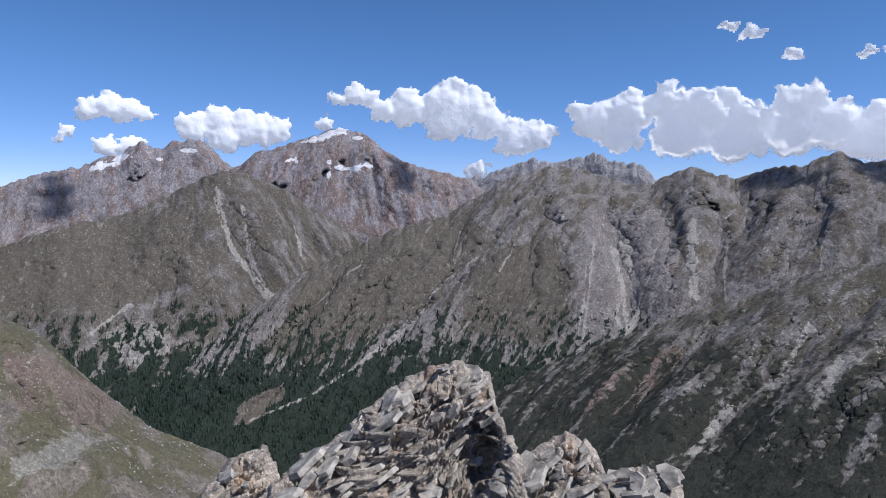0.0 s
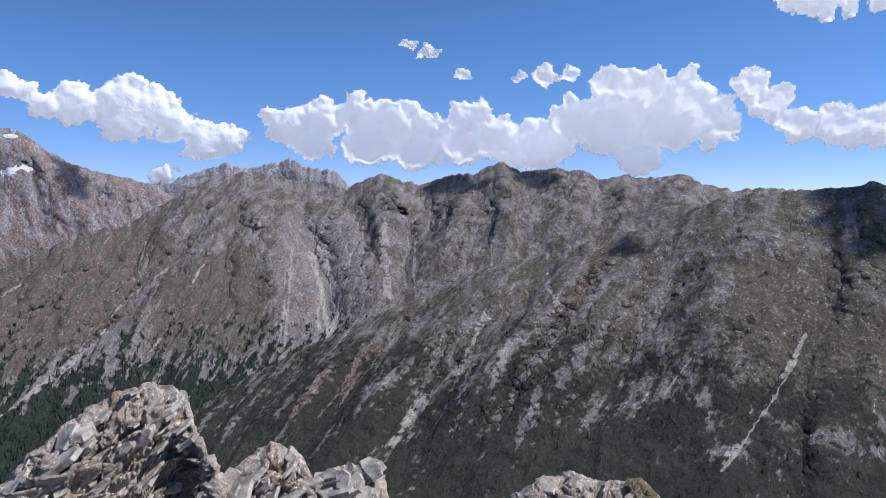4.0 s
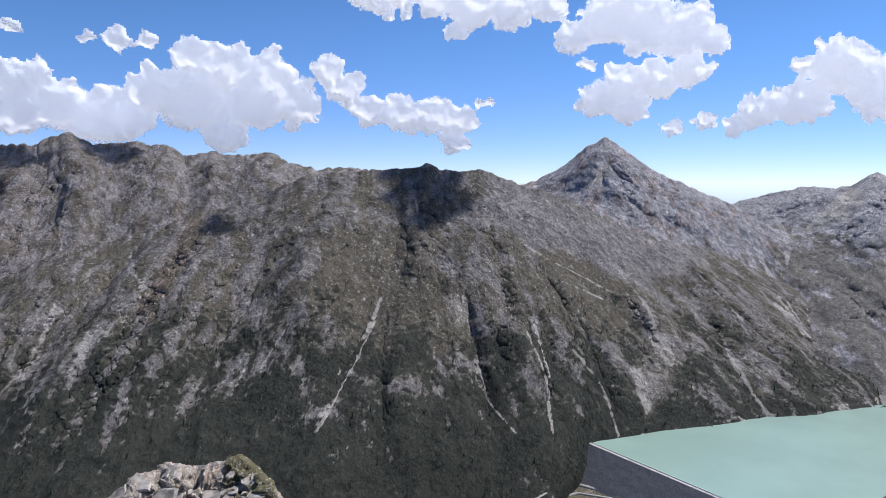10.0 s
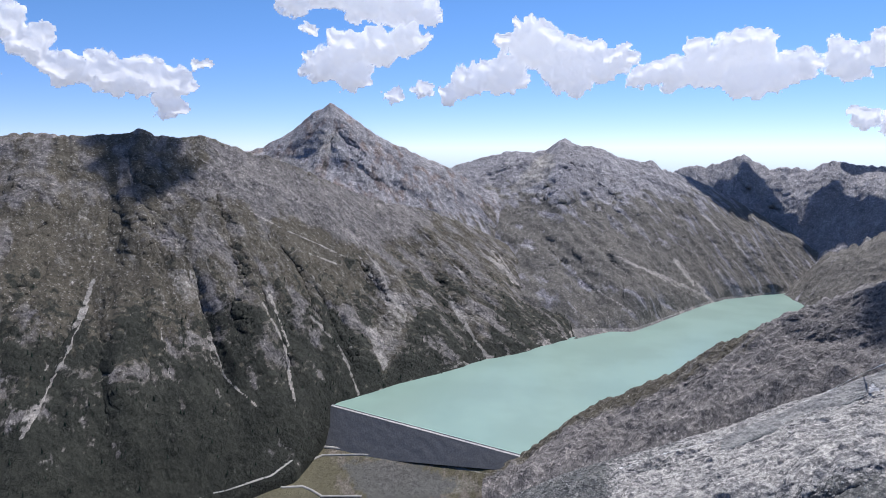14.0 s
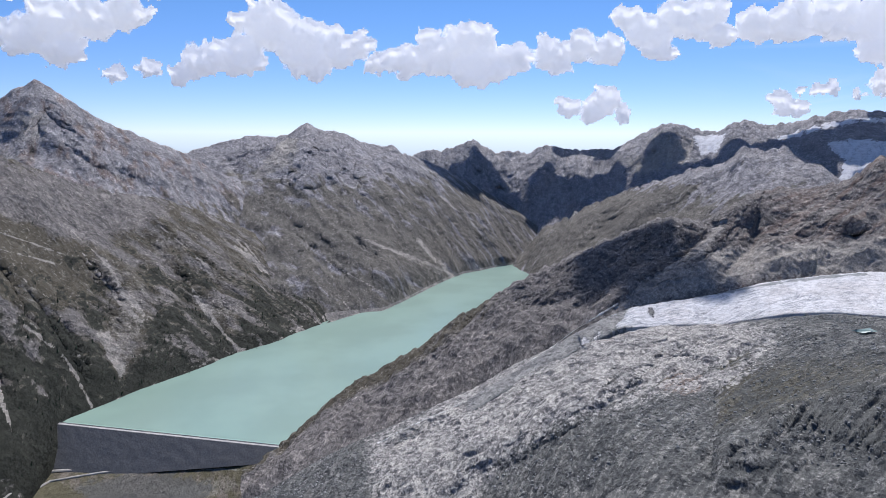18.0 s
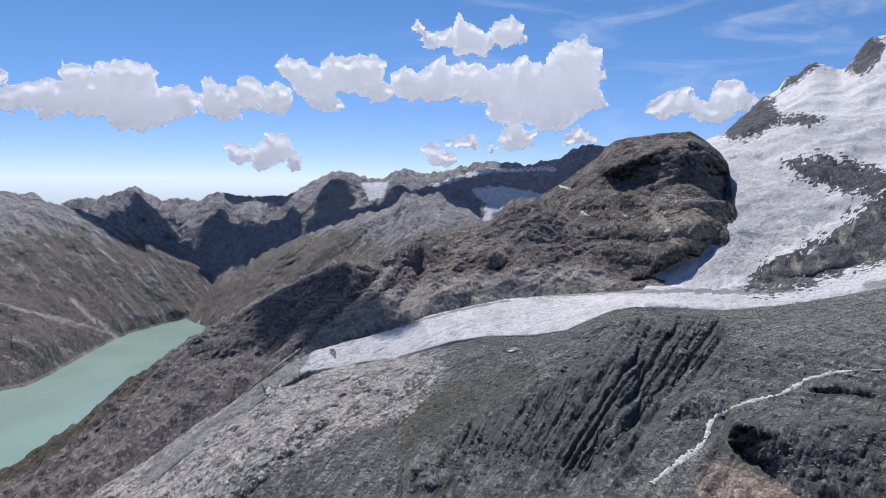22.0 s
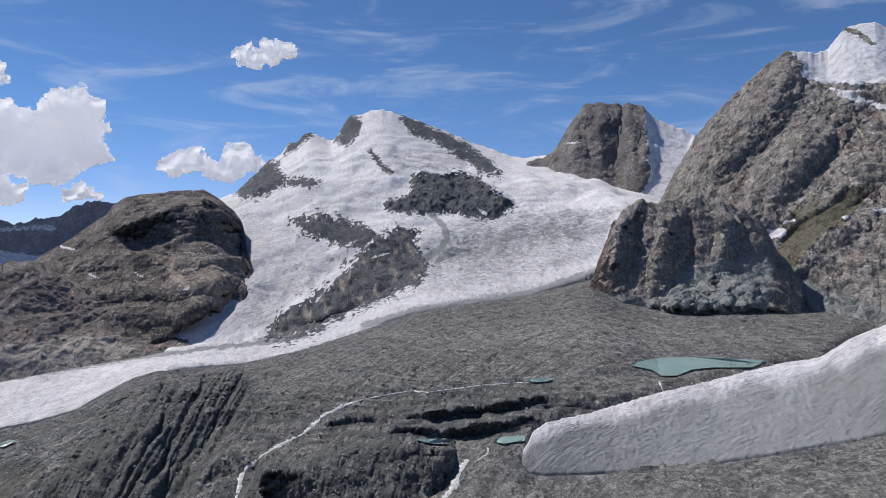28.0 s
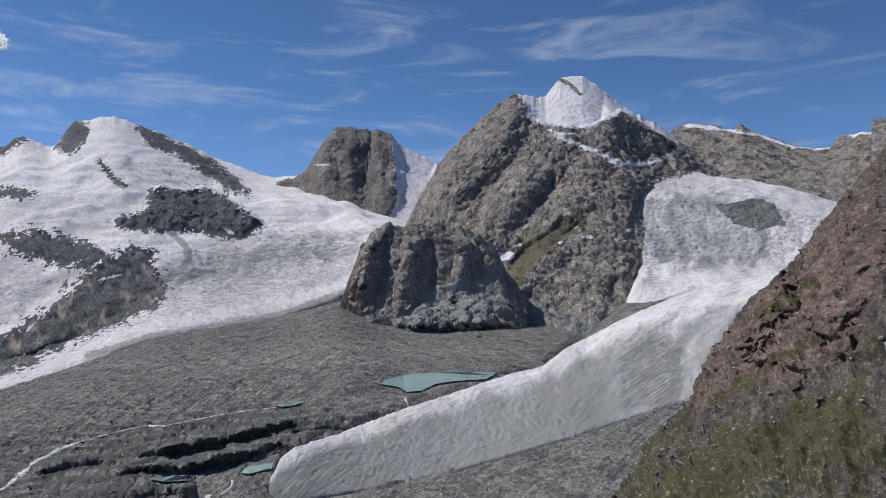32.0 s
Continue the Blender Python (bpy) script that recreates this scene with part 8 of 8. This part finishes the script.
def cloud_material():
    """Cumulus as the backdrop of the sky: lit by the sun, with a glow added for scattered light, greyer towards the
    base, its edges thinning out.
    """
    m = bpy.data.materials.new("cloud_white")
    m.use_nodes = True
    t = m.node_tree
    t.nodes.remove(t.nodes["Principled BSDF"])
    pos = t.nodes.new("ShaderNodeNewGeometry").outputs["Position"]
    puff = noise_at(t, pos, 0.013, 6, 0.52)
    b = t.nodes.new("ShaderNodeBump")
    b.inputs["Distance"].default_value = 20.0
    link(t, puff, b.inputs["Height"])
    d, s, x = t.nodes.new("ShaderNodeBsdfDiffuse"), t.nodes.new("ShaderNodeBsdfTranslucent"), t.nodes.new("ShaderNodeMixShader")
    for n in (d, s):
        n.inputs["Color"].default_value = (0.93, 0.93, 0.94, 1)
    link(t, b.outputs[0], d.inputs["Normal"])
    x.inputs[0].default_value = 0.4
    link(t, d.outputs[0], x.inputs[1]), link(t, s.outputs[0], x.inputs[2])
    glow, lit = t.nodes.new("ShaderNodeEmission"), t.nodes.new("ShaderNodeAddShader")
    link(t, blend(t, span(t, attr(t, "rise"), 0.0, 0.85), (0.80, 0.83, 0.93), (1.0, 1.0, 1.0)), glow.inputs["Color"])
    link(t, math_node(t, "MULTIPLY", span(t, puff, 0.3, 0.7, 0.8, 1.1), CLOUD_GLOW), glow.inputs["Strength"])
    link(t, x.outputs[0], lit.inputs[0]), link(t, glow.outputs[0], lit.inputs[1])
    clear, y = t.nodes.new("ShaderNodeBsdfTransparent"), t.nodes.new("ShaderNodeMixShader")
    ragged = math_node(t, "ADD", attr(t, "thick"), math_node(t, "MULTIPLY", math_node(t, "SUBTRACT", noise_at(t, pos, 0.010, 7, 0.60), 0.5), 0.5))
    link(t, span(t, ragged, 0.08, 0.85), y.inputs[0])
    link(t, clear.outputs[0], y.inputs[1]), link(t, lit.outputs[0], y.inputs[2])
    link(t, y.outputs[0], t.nodes["Material Output"].inputs["Surface"])
    return m


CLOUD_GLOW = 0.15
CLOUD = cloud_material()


def cloud(lumps, seed, veil=1.0):
    """A closed bank of vapour: its depth at each bearing and elevation comes from lumps with smaller and smaller billows on them."""
    rng = np.random.default_rng(seed)
    pad = 1.7
    a0, a1 = min(q[0] - q[2] for q in lumps) - pad, max(q[0] + q[2] for q in lumps) + pad
    e0, e1 = min(q[1] - q[2] for q in lumps) - pad, max(q[1] + q[2] for q in lumps) + pad
    step = 0.13
    A, E = np.meshgrid(np.arange(a0, a1, step), np.arange(e0, e1, step))
    wa = fbm(A * 0.9, E * 0.9, np.zeros_like(A) + seed, 4, 0.6)
    we = fbm(A * 0.9 + 40, E * 0.9, np.zeros_like(A) + seed, 4, 0.6)
    X, Y = A + wa * 0.75, E + we * 0.65
    billows = []
    for az, el, rad in lumps:
        billows.append((az, el, rad * 0.92))
        for k in range(14):
            u = rng.uniform(0, 6.283)
            d = rad * rng.uniform(0.45, 0.95)
            billows.append((az + d * math.cos(u), el + d * math.sin(u) * 0.85 + 0.12 * rad, rad * rng.uniform(0.18, 0.42)))
    depth, soft = np.full(A.shape, -1.0), np.full(A.shape, -1.0)
    for az, el, rad in billows:
        below = np.where(Y < el, 1.35, 1.0)
        q = 1 - ((X - az) ** 2 + ((Y - el) * below) ** 2) / (rad * rad)
        soft = np.maximum(soft, q * min(1.0, 0.55 + 0.3 * rad))
        depth = np.maximum(depth, np.where(q > 0, np.sqrt(np.maximum(q, 0)) * (0.35 + 0.65 * rad), q * 0.6))
    depth += 0.10 * fbm(A * 2.6, E * 2.6, np.zeros_like(A) + seed, 5, 0.62)
    thick = ramp(soft + 0.12 * fbm(A * 1.7, E * 1.7, np.zeros_like(A) + seed, 4, 0.6), -0.42, 0.40) * veil
    keep = thick > 0.02
    cells = keep[:-1, :-1] & keep[1:, :-1] & keep[:-1, 1:] & keep[1:, 1:]
    nr, nc = A.shape
    depth = soft_box(soft_box(np.clip(depth, 0, 1.3), 1, 0), 1, 1)
    half = 6 + 40 * depth
    rise = np.clip((E - e0 - pad) / max(0.5, e1 - e0 - 2 * pad), 0, 1)
    pts = []
    for sign in (-1, 1):
        d = 4925 + np.where(sign < 0, -1.3, 0.6) * half
        pts.append(np.stack([d * np.cos(np.radians(E)) * np.sin(np.radians(A)), d * np.cos(np.radians(E)) * np.cos(np.radians(A)), EYE_Z + d * np.sin(np.radians(E))], -1).reshape(-1, 3))
    V = np.concatenate(pts)
    ii = np.argwhere(cells)
    f = ii[:, 0] * nc + ii[:, 1]
    front = np.stack([f, f + 1, f + nc + 1, f + nc], 1)
    F = np.concatenate([front, front[:, ::-1] + nr * nc])
    used, F = np.unique(F, return_inverse=True)
    F = F.reshape(-1, 4)
    V = V[used]
    two = np.concatenate([np.arange(nr * nc)] * 2)[used]
    me = bpy.data.meshes.new("cloud")
    me.vertices.add(len(V))
    me.vertices.foreach_set("co", V.reshape(-1).astype(np.float32))
    me.loops.add(F.size)
    me.loops.foreach_set("vertex_index", F.reshape(-1).astype(np.int32))
    me.polygons.add(len(F))
    me.polygons.foreach_set("loop_start", np.arange(0, F.size, 4, dtype=np.int32))
    me.polygons.foreach_set("use_smooth", np.ones(len(F), bool))
    for key, v in (("thick", thick), ("rise", rise)):
        a = me.attributes.new(key, "FLOAT", "POINT")
        a.data.foreach_set("value", v.reshape(-1)[two].astype(np.float32))
    me.update()
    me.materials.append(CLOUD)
    wide = max(q[0] for q in lumps) - min(q[0] for q in lumps)
    return tagged(new("cloud", me), "long bank of white cumulus with grey base" if wide > 8 else "white cumulus cloud with soft edges" if wide > 2 else "small white cloud tuft in blue sky", "cloud", "clouds in the sky")


for number, lumps in enumerate(CLOUDS):
    cloud(lumps, number + 1)


def shading_cloud(az, r, z, wide, seed):
    """An unseen cloud added high overhead so that its shadow falls on the slope at this bearing, distance and height.
    """
    p, toward_sun = bearing(az, r, z - EYE_Z), bearing(SUN_AZ, math.cos(radians(SUN_EL)), math.sin(radians(SUN_EL)))
    k = p.dot(toward_sun)
    q = p + toward_sun * (math.sqrt(k * k + 4925 ** 2 - p.length_squared) - k)
    a, e, w = math.degrees(math.atan2(q.x, q.y)), math.degrees(math.asin(q.z / 4925)), math.degrees(wide / 4925)
    spread = 1 / math.cos(radians(e))
    cloud([(a, e, w), (a + w * spread * 1.1, e + w * 0.3, w * 0.8), (a - w * spread, e - w * 0.2, w * 0.7)], seed, 0.56)
    return a, e


for spot in ((56.5, 2480, 640, 140), (40, 2330, 545, 60), (25, 3960, 722, 110), (31, 3960, 722, 110), (-29.4, 4100, 710, 120), (-3, 4050, 860, 110), (118, 1900, 560, 120)):
    shading_cloud(*spot, int(spot[0] + 90))


# ---- water ----
def part(name, bm, material, parent=None, label=""):
    me = bpy.data.meshes.new(name)
    bm.to_mesh(me)
    bm.free()
    me.materials.append(material)
    ob = new(name, me)
    ob.parent = parent
    if label:
        tagged(ob, label)
    return ob


def flat_patch(name, points, material, label, category, kind=""):
    bm = bmesh.new()
    f = bm.faces.new([bm.verts.new(p) for p in points])
    bm.normal_update()
    if f.normal.z < 0:
        f.normal_flip()
    return tagged(part(name, bm, material), label, category, kind=kind)


lake_ring = [bearing(68.6, 1890, 0), bearing(71.0, 1880, 0)] + [bearing(a, r + 70, 0) for a, r, z in seq(SHORE)] + [bearing(109, 3760, 0), bearing(109, 3300, 0), bearing(104, 2300, 0), bearing(97, 1750, 0), bearing(90.5, 1480, 0), bearing(88.0, 1475, 0)]
flat_patch("lake", lake_ring, LAKE, "milky turquoise reservoir lake", "lake", "structure")
for key, area in PONDS.items():
    flat_patch("meltwater_pond", drape("moraine", area + area[:1], 3.2, 0.15)[:-1], POND, "small turquoise meltwater pond on the moraine", "pond")


def ribbon(name, path, width, material, label, category, wobble=0.3, lift=0.8, group=""):
    """A strip with a raised middle along a path."""
    bm = bmesh.new()
    rows = []
    for i, p in enumerate(path):
        d = (path[min(i + 1, len(path) - 1)] - path[max(i - 1, 0)]).normalized()
        n = (Vector((0, 0, EYE_Z)) - p).normalized() * 0.6 + Vector((0, 0, 0.8))
        side = d.cross(n).normalized()
        w = width * (1 + wobble * (noise.noise(p * 0.09) + noise.noise(p * 0.3)) * 1.6)
        n.normalize()
        rows.append([bm.verts.new(p + side * w * k + n * lift * (0.4 + h)) for k, h in ((-0.5, -1.0), (-0.25, 0.5), (0.25, 0.6), (0.5, -1.0))])
    for a, b in zip(rows, rows[1:]):
        for k in range(3):
            bm.faces.new((a[k], a[k + 1], b[k + 1], b[k])).smooth = True
    bmesh.ops.recalc_face_normals(bm, faces=bm.faces)
    return tagged(part(name, bm, material), label, category, group)


ribbon("waterfall", drape("moraine", FALL_WATER), 9, WHITE_WATER, "white meltwater fall running down dark rock", "waterfall", 0.6)
ribbon("waterfall", drape("moraine", FALL_WATER2), 11, WHITE_WATER, "broad white meltwater fall below the ice", "waterfall", 0.4)
ribbon("stream", drape("moraine", THIN_WATER), 3, WHITE_WATER, "thin white meltwater stream over ledges", "stream", 1.0)
ribbon("stream", drape("moraine", SLAB_WATER), 3, WHITE_WATER, "white stream beside pale polished slabs", "stream", 0.9)
ribbon("stream", drape("moraine", CASCADE), 4, WHITE_WATER, "short white cascade leaving the pond", "stream", 0.3)
ribbon("stream", drape("moraine", CASCADE2), 4, WHITE_WATER, "white water below the glacier snout", "stream", 0.3)
ribbon("gravel_road", drape("dam_meadow", ROAD_DAM[5:], 3.0), 8, ROAD, "pale gravel road along the foot of the dam", "road", 0.0, 0.7)
ribbon("gravel_road", drape("dark_mountain", ROAD_DAM[:7], 1.0), 7, ROAD, "pale gravel road climbing to the dam", "road", 0.0, 0.7)
ribbon("gravel_track", drape("dam_meadow", ROAD_LOOP, 2.0), 6, ROAD, "winding gravel track on the meadow", "road", 0.0, 0.7)
ribbon("shore_track", drape("dark_mountain", ROAD_SHORE), 5, ROAD, "pale track along the lake shore", "road", 0.2, 0.8)

# ---- the dam ----
dam = tagged(new("embankment_dam"), "grey rubble embankment dam holding the lake", "dam")
crest_a, crest_b = bearing(69.3, 1862, 0), bearing(88.6, 1468, 0)
toe_a, toe_b = bearing(*FLOOR_FAR[4]), bearing(88.2, 1452, -11)
run = (crest_b - crest_a).normalized()
across = Vector((run.y, -run.x, 0))
if across.dot(toe_a - crest_a) < 0:
    across = -across
bm = bmesh.new()
cols = []
for i in range(90):
    s = i / 89
    top, foot = crest_a.lerp(crest_b, s) + Vector((0, 0, 2.5)), toe_a.lerp(toe_b, s)
    foot += (foot - top) * 0.15 + Vector((0, 0, -4))
    col = []
    for k in range(16):
        q = top.lerp(foot, k / 15)
        q += (across * 0.8 + Vector((0, 0, 1))) * noise.noise(q * 0.06) * 0.35 * (0 < k)
        col.append(bm.verts.new(q))
    cols.append(col)
for a, b in zip(cols, cols[1:]):
    for k in range(15):
        bm.faces.new((a[k], a[k + 1], b[k + 1], b[k]))
bmesh.ops.recalc_face_normals(bm, faces=bm.faces)
part("downstream_face", bm, DAM_FACE, dam)


def beam(name, a, b, wide, high, material, parent, label=""):
    """A long block from a to b with bevelled top edges."""
    bm = bmesh.new()
    d = (b - a).normalized()
    s = Vector((d.y, -d.x, 0))
    prof = ((-0.5, 0), (-0.5, 0.8), (-0.4, 1), (0.4, 1), (0.5, 0.8), (0.5, 0))
    ends = [[bm.verts.new(p + s * wide * x + Vector((0, 0, high * y))) for x, y in prof] for p in (a, b)]
    for k in range(6):
        bm.faces.new((ends[0][k], ends[0][(k + 1) % 6], ends[1][(k + 1) % 6], ends[1][k]))
    bm.faces.new(ends[0]), bm.faces.new(ends[1][::-1])
    bmesh.ops.recalc_face_normals(bm, faces=bm.faces)
    return part(name, bm, material, parent, label)


down = Vector((0, 0, -6))
beam("crest_road", crest_a - across * 5 + down, crest_b - across * 5 + down, 11, 8.6, CONCRETE, dam, "pale crest road")
beam("parapet", crest_a - across * 10 + down, crest_b - across * 10 + down, 1.2, 10, CONCRETE, dam)
bm = bmesh.new()
v = [bm.verts.new(p) for p in (crest_a - across * 11, crest_b - across * 11, crest_b - across * 90 + down * 8, crest_a - across * 90 + down * 8)]
bm.faces.new(v)
part("upstream_face", bm, DAM_FACE, dam)


# ---- scattered stones and conifers ----
def scatter(name, sheets, count, want, shape, size, material, label, category, seed):
    """Many small things joined into one mesh, on the sheets where want() allows."""
    rng = np.random.default_rng(seed)
    vs, fs = shape
    spots = []
    for s in sheets:
        az, P, values = SHEETS[s]
        ok = want(az, P, values)
        idx = np.argwhere(ok)
        r = np.hypot(P[..., 0], P[..., 1])[ok]
        spots += [(P[i, j]) for i, j in idx[rng.choice(len(idx), min(count // len(sheets), len(idx)), p=r / r.sum())]]
    spots = np.array(spots)
    n = len(spots)
    scale = rng.uniform(*size, n) * rng.uniform(0.6, 1.3, n)
    turn = rng.uniform(0, 6.28, n)
    squash = rng.uniform(0.7, 1.3, (n, 3))
    V = vs[None] * (scale[:, None] * squash)[:, None, :]
    c, s = np.cos(turn)[:, None], np.sin(turn)[:, None]
    V = np.stack([V[..., 0] * c - V[..., 1] * s, V[..., 0] * s + V[..., 1] * c, V[..., 2]], -1) + spots[:, None]
    me = bpy.data.meshes.new(name)
    F = (fs[None] + (np.arange(n) * len(vs))[:, None, None]).reshape(-1, 3)
    me.from_pydata(V.reshape(-1, 3).tolist(), [], F.tolist())
    me.materials.append(material)
    return tagged(new(name, me), label, category, kind="stuff")


bm = bmesh.new()
bmesh.ops.create_icosphere(bm, subdivisions=1, radius=1)
stone_v = np.array([v.co for v in bm.verts]) * np.array([1, 0.85, 0.7]) + np.random.default_rng(3).normal(0, 0.14, (len(bm.verts), 3))
stone_f = np.array([[v.index for v in f.verts] for f in bm.faces])
bm.free()
ring = [(math.cos(k * 1.2566), math.sin(k * 1.2566)) for k in range(5)]
tree_v = np.array([(x * 0.20, y * 0.20, 0.05) for x, y in ring] + [(0, 0, 0.72)] + [(x * 0.13, y * 0.13, 0.42) for x, y in ring] + [(0, 0, 1.0)])
tree_f = np.array([(k, (k + 1) % 5, 5) for k in range(5)] + [(6 + k, 6 + (k + 1) % 5, 11) for k in range(5)])


def rough_ground(az, P, values):
    return (values["snow"] < 0.2) & (values["scree"] < 0.55) & (np.arange(P.shape[0])[:, None] > 40)


scatter("boulders", ["moraine"], 24000, rough_ground, (stone_v, stone_f), (0.5, 2.6), BOULDER, "grey boulders strewn over the moraine", "boulders", 5)
scatter("slope_stones", ["near_slope", "olive_hill"], 2600, rough_ground, (stone_v, stone_f), (0.15, 0.9), BOULDER, "loose stones on the turf slopes", "stones", 6)
scatter("conifer_forest", ["long_ridge", "grassy_shoulder"], 13000, lambda az, P, v: v["wood"] > 0.42, (tree_v, tree_f), (11, 19), CONIFER, "dark green conifer forest on the valley sides", "forest", 7)
scatter("scrub_conifers", ["dark_mountain"], 1500, lambda az, P, v: v["wood"] > 0.45, (tree_v, tree_f), (6, 11), CONIFER, "sparse conifers at the mountain foot", "forest", 8)


# ---- rocks on the tip ----
def strata(az, el, t, P):
    """Broken schist beds that dip down to the west."""
    d = -P[..., 0] * 0.48 - P[..., 1] * 0.22 + P[..., 2] * 0.85
    w = fbm(P[..., 0] / 0.7, P[..., 1] / 0.7, P[..., 2] / 0.7, 4, 0.55)
    q = d * 7 + w * 1.2
    beds = np.minimum(q % 1, (1 - q % 1) * 9)
    beds2 = (q * 3.1 + w) % 1
    lumps = fbm(P[..., 0] / 0.45 + 4, P[..., 1] / 0.45, P[..., 2] / 0.45, 6, 0.58, True)
    crack = fbm(P[..., 0] / 0.2 + 4, P[..., 1] / 0.2, P[..., 2] / 0.35, 4, 0.6, True)
    return (beds * 0.15 + beds2 * 0.045 + lumps * 0.04 - np.clip(crack - 0.55, 0, 1) * 0.10 - 0.34 * np.exp(-((az - 3.3) / 1.9) ** 2 - ((el + 21.3) / 2.0) ** 2)) * np.minimum(1, (1 - t) * 6 + 0.25)


FLAKE = []


def tip_rock(name, crest, label, seed, grass=0.0):
    base = [(a, r * 0.80, EYE_Z - r * 0.80 * 0.86) for a, r, z in crest]
    ob = sheet(name, [base, crest], [170], TIP_ROCK, label, "rock", step=0.07, unit=0.006, cut=0.0, crag=0.03, width=0.5, broad=0.5, jag=0.012, hollow=-0.35, drop=1.6, foot=0.3, hold=0.4, extra=strata,
               masks=lambda S: dict(tint=0.2 + S.n * 0.9, grass=grass * ramp(S.az, 39, 41) * ramp(45 - S.az, 0, 2) * (0.9 + S.n), dirty=np.zeros_like(S.el)), seed=seed)
    rng = random.Random(int(seed))
    az, P, _ = SHEETS[name]
    for k in range(330 if len(crest) > 15 else 100):
        i, j = int(25 + rng.random() ** 0.6 * (P.shape[0] - 32)), rng.randrange(4, P.shape[1] - 4)
        if not FLAKE or k < 6:
            bm = bmesh.new()
            n = rng.randint(5, 7)
            out = [(math.cos(6.283 * q / n + rng.uniform(-0.3, 0.3)) * rng.uniform(0.6, 1.1), math.sin(6.283 * q / n) * rng.uniform(0.4, 0.8)) for q in range(n)]
            lo = [bm.verts.new((x, y, -0.12)) for x, y in out]
            up = [bm.verts.new((x * 0.88 + rng.uniform(-0.05, 0.05), y * 0.88, 0.12 + rng.uniform(-0.05, 0.05))) for x, y in out]
            for q in range(n):
                bm.faces.new((lo[q], lo[(q + 1) % n], up[(q + 1) % n], up[q]))
            bm.faces.new(up), bm.faces.new(lo[::-1])
            me = bpy.data.meshes.new("slab")
            bm.to_mesh(me)
            bm.free()
            me.materials.append(SLAB)
            FLAKE.append(me)
        slab = new("slab", FLAKE[rng.randrange(len(FLAKE))])
        s = rng.uniform(0.025, 0.06) if rng.random() < 0.5 else rng.uniform(0.06, 0.19)
        slab.matrix_world = Matrix.Translation(P[i, j].tolist()) @ pose(0, 0, 0, rng.gauss(14, 9), rng.gauss(-29, 9), 0) @ pose(0, 0, 0, 0, 0, rng.uniform(0, 360)) @ Matrix.Diagonal((s, s, s * rng.uniform(0.5, 1.1), 1))
        slab.parent = ob
    return ob


SLAB = plain("schist_slab", (0.37, 0.335, 0.285), 0.85, 0.5, 9.0, 0.02)
tip_rock("rock_outcrop", TIP_MAIN, "layered grey schist outcrop with broken slabs on the tip", 31)
tip_rock("rock_outcrop", TIP_LEFT, "small tan schist rock beside the outcrop", 32)
tip_rock("rock_outcrop", TIP_RIGHT, "low grey schist rock with split layers", 33)
tip_rock("rock_outcrop", TIP_SMALL, "small weathered brown rock at the edge", 34)
tip_rock("rock_outcrop", TIP_TURF, "rounded rock with a patch of olive moss", 35, 1.0)
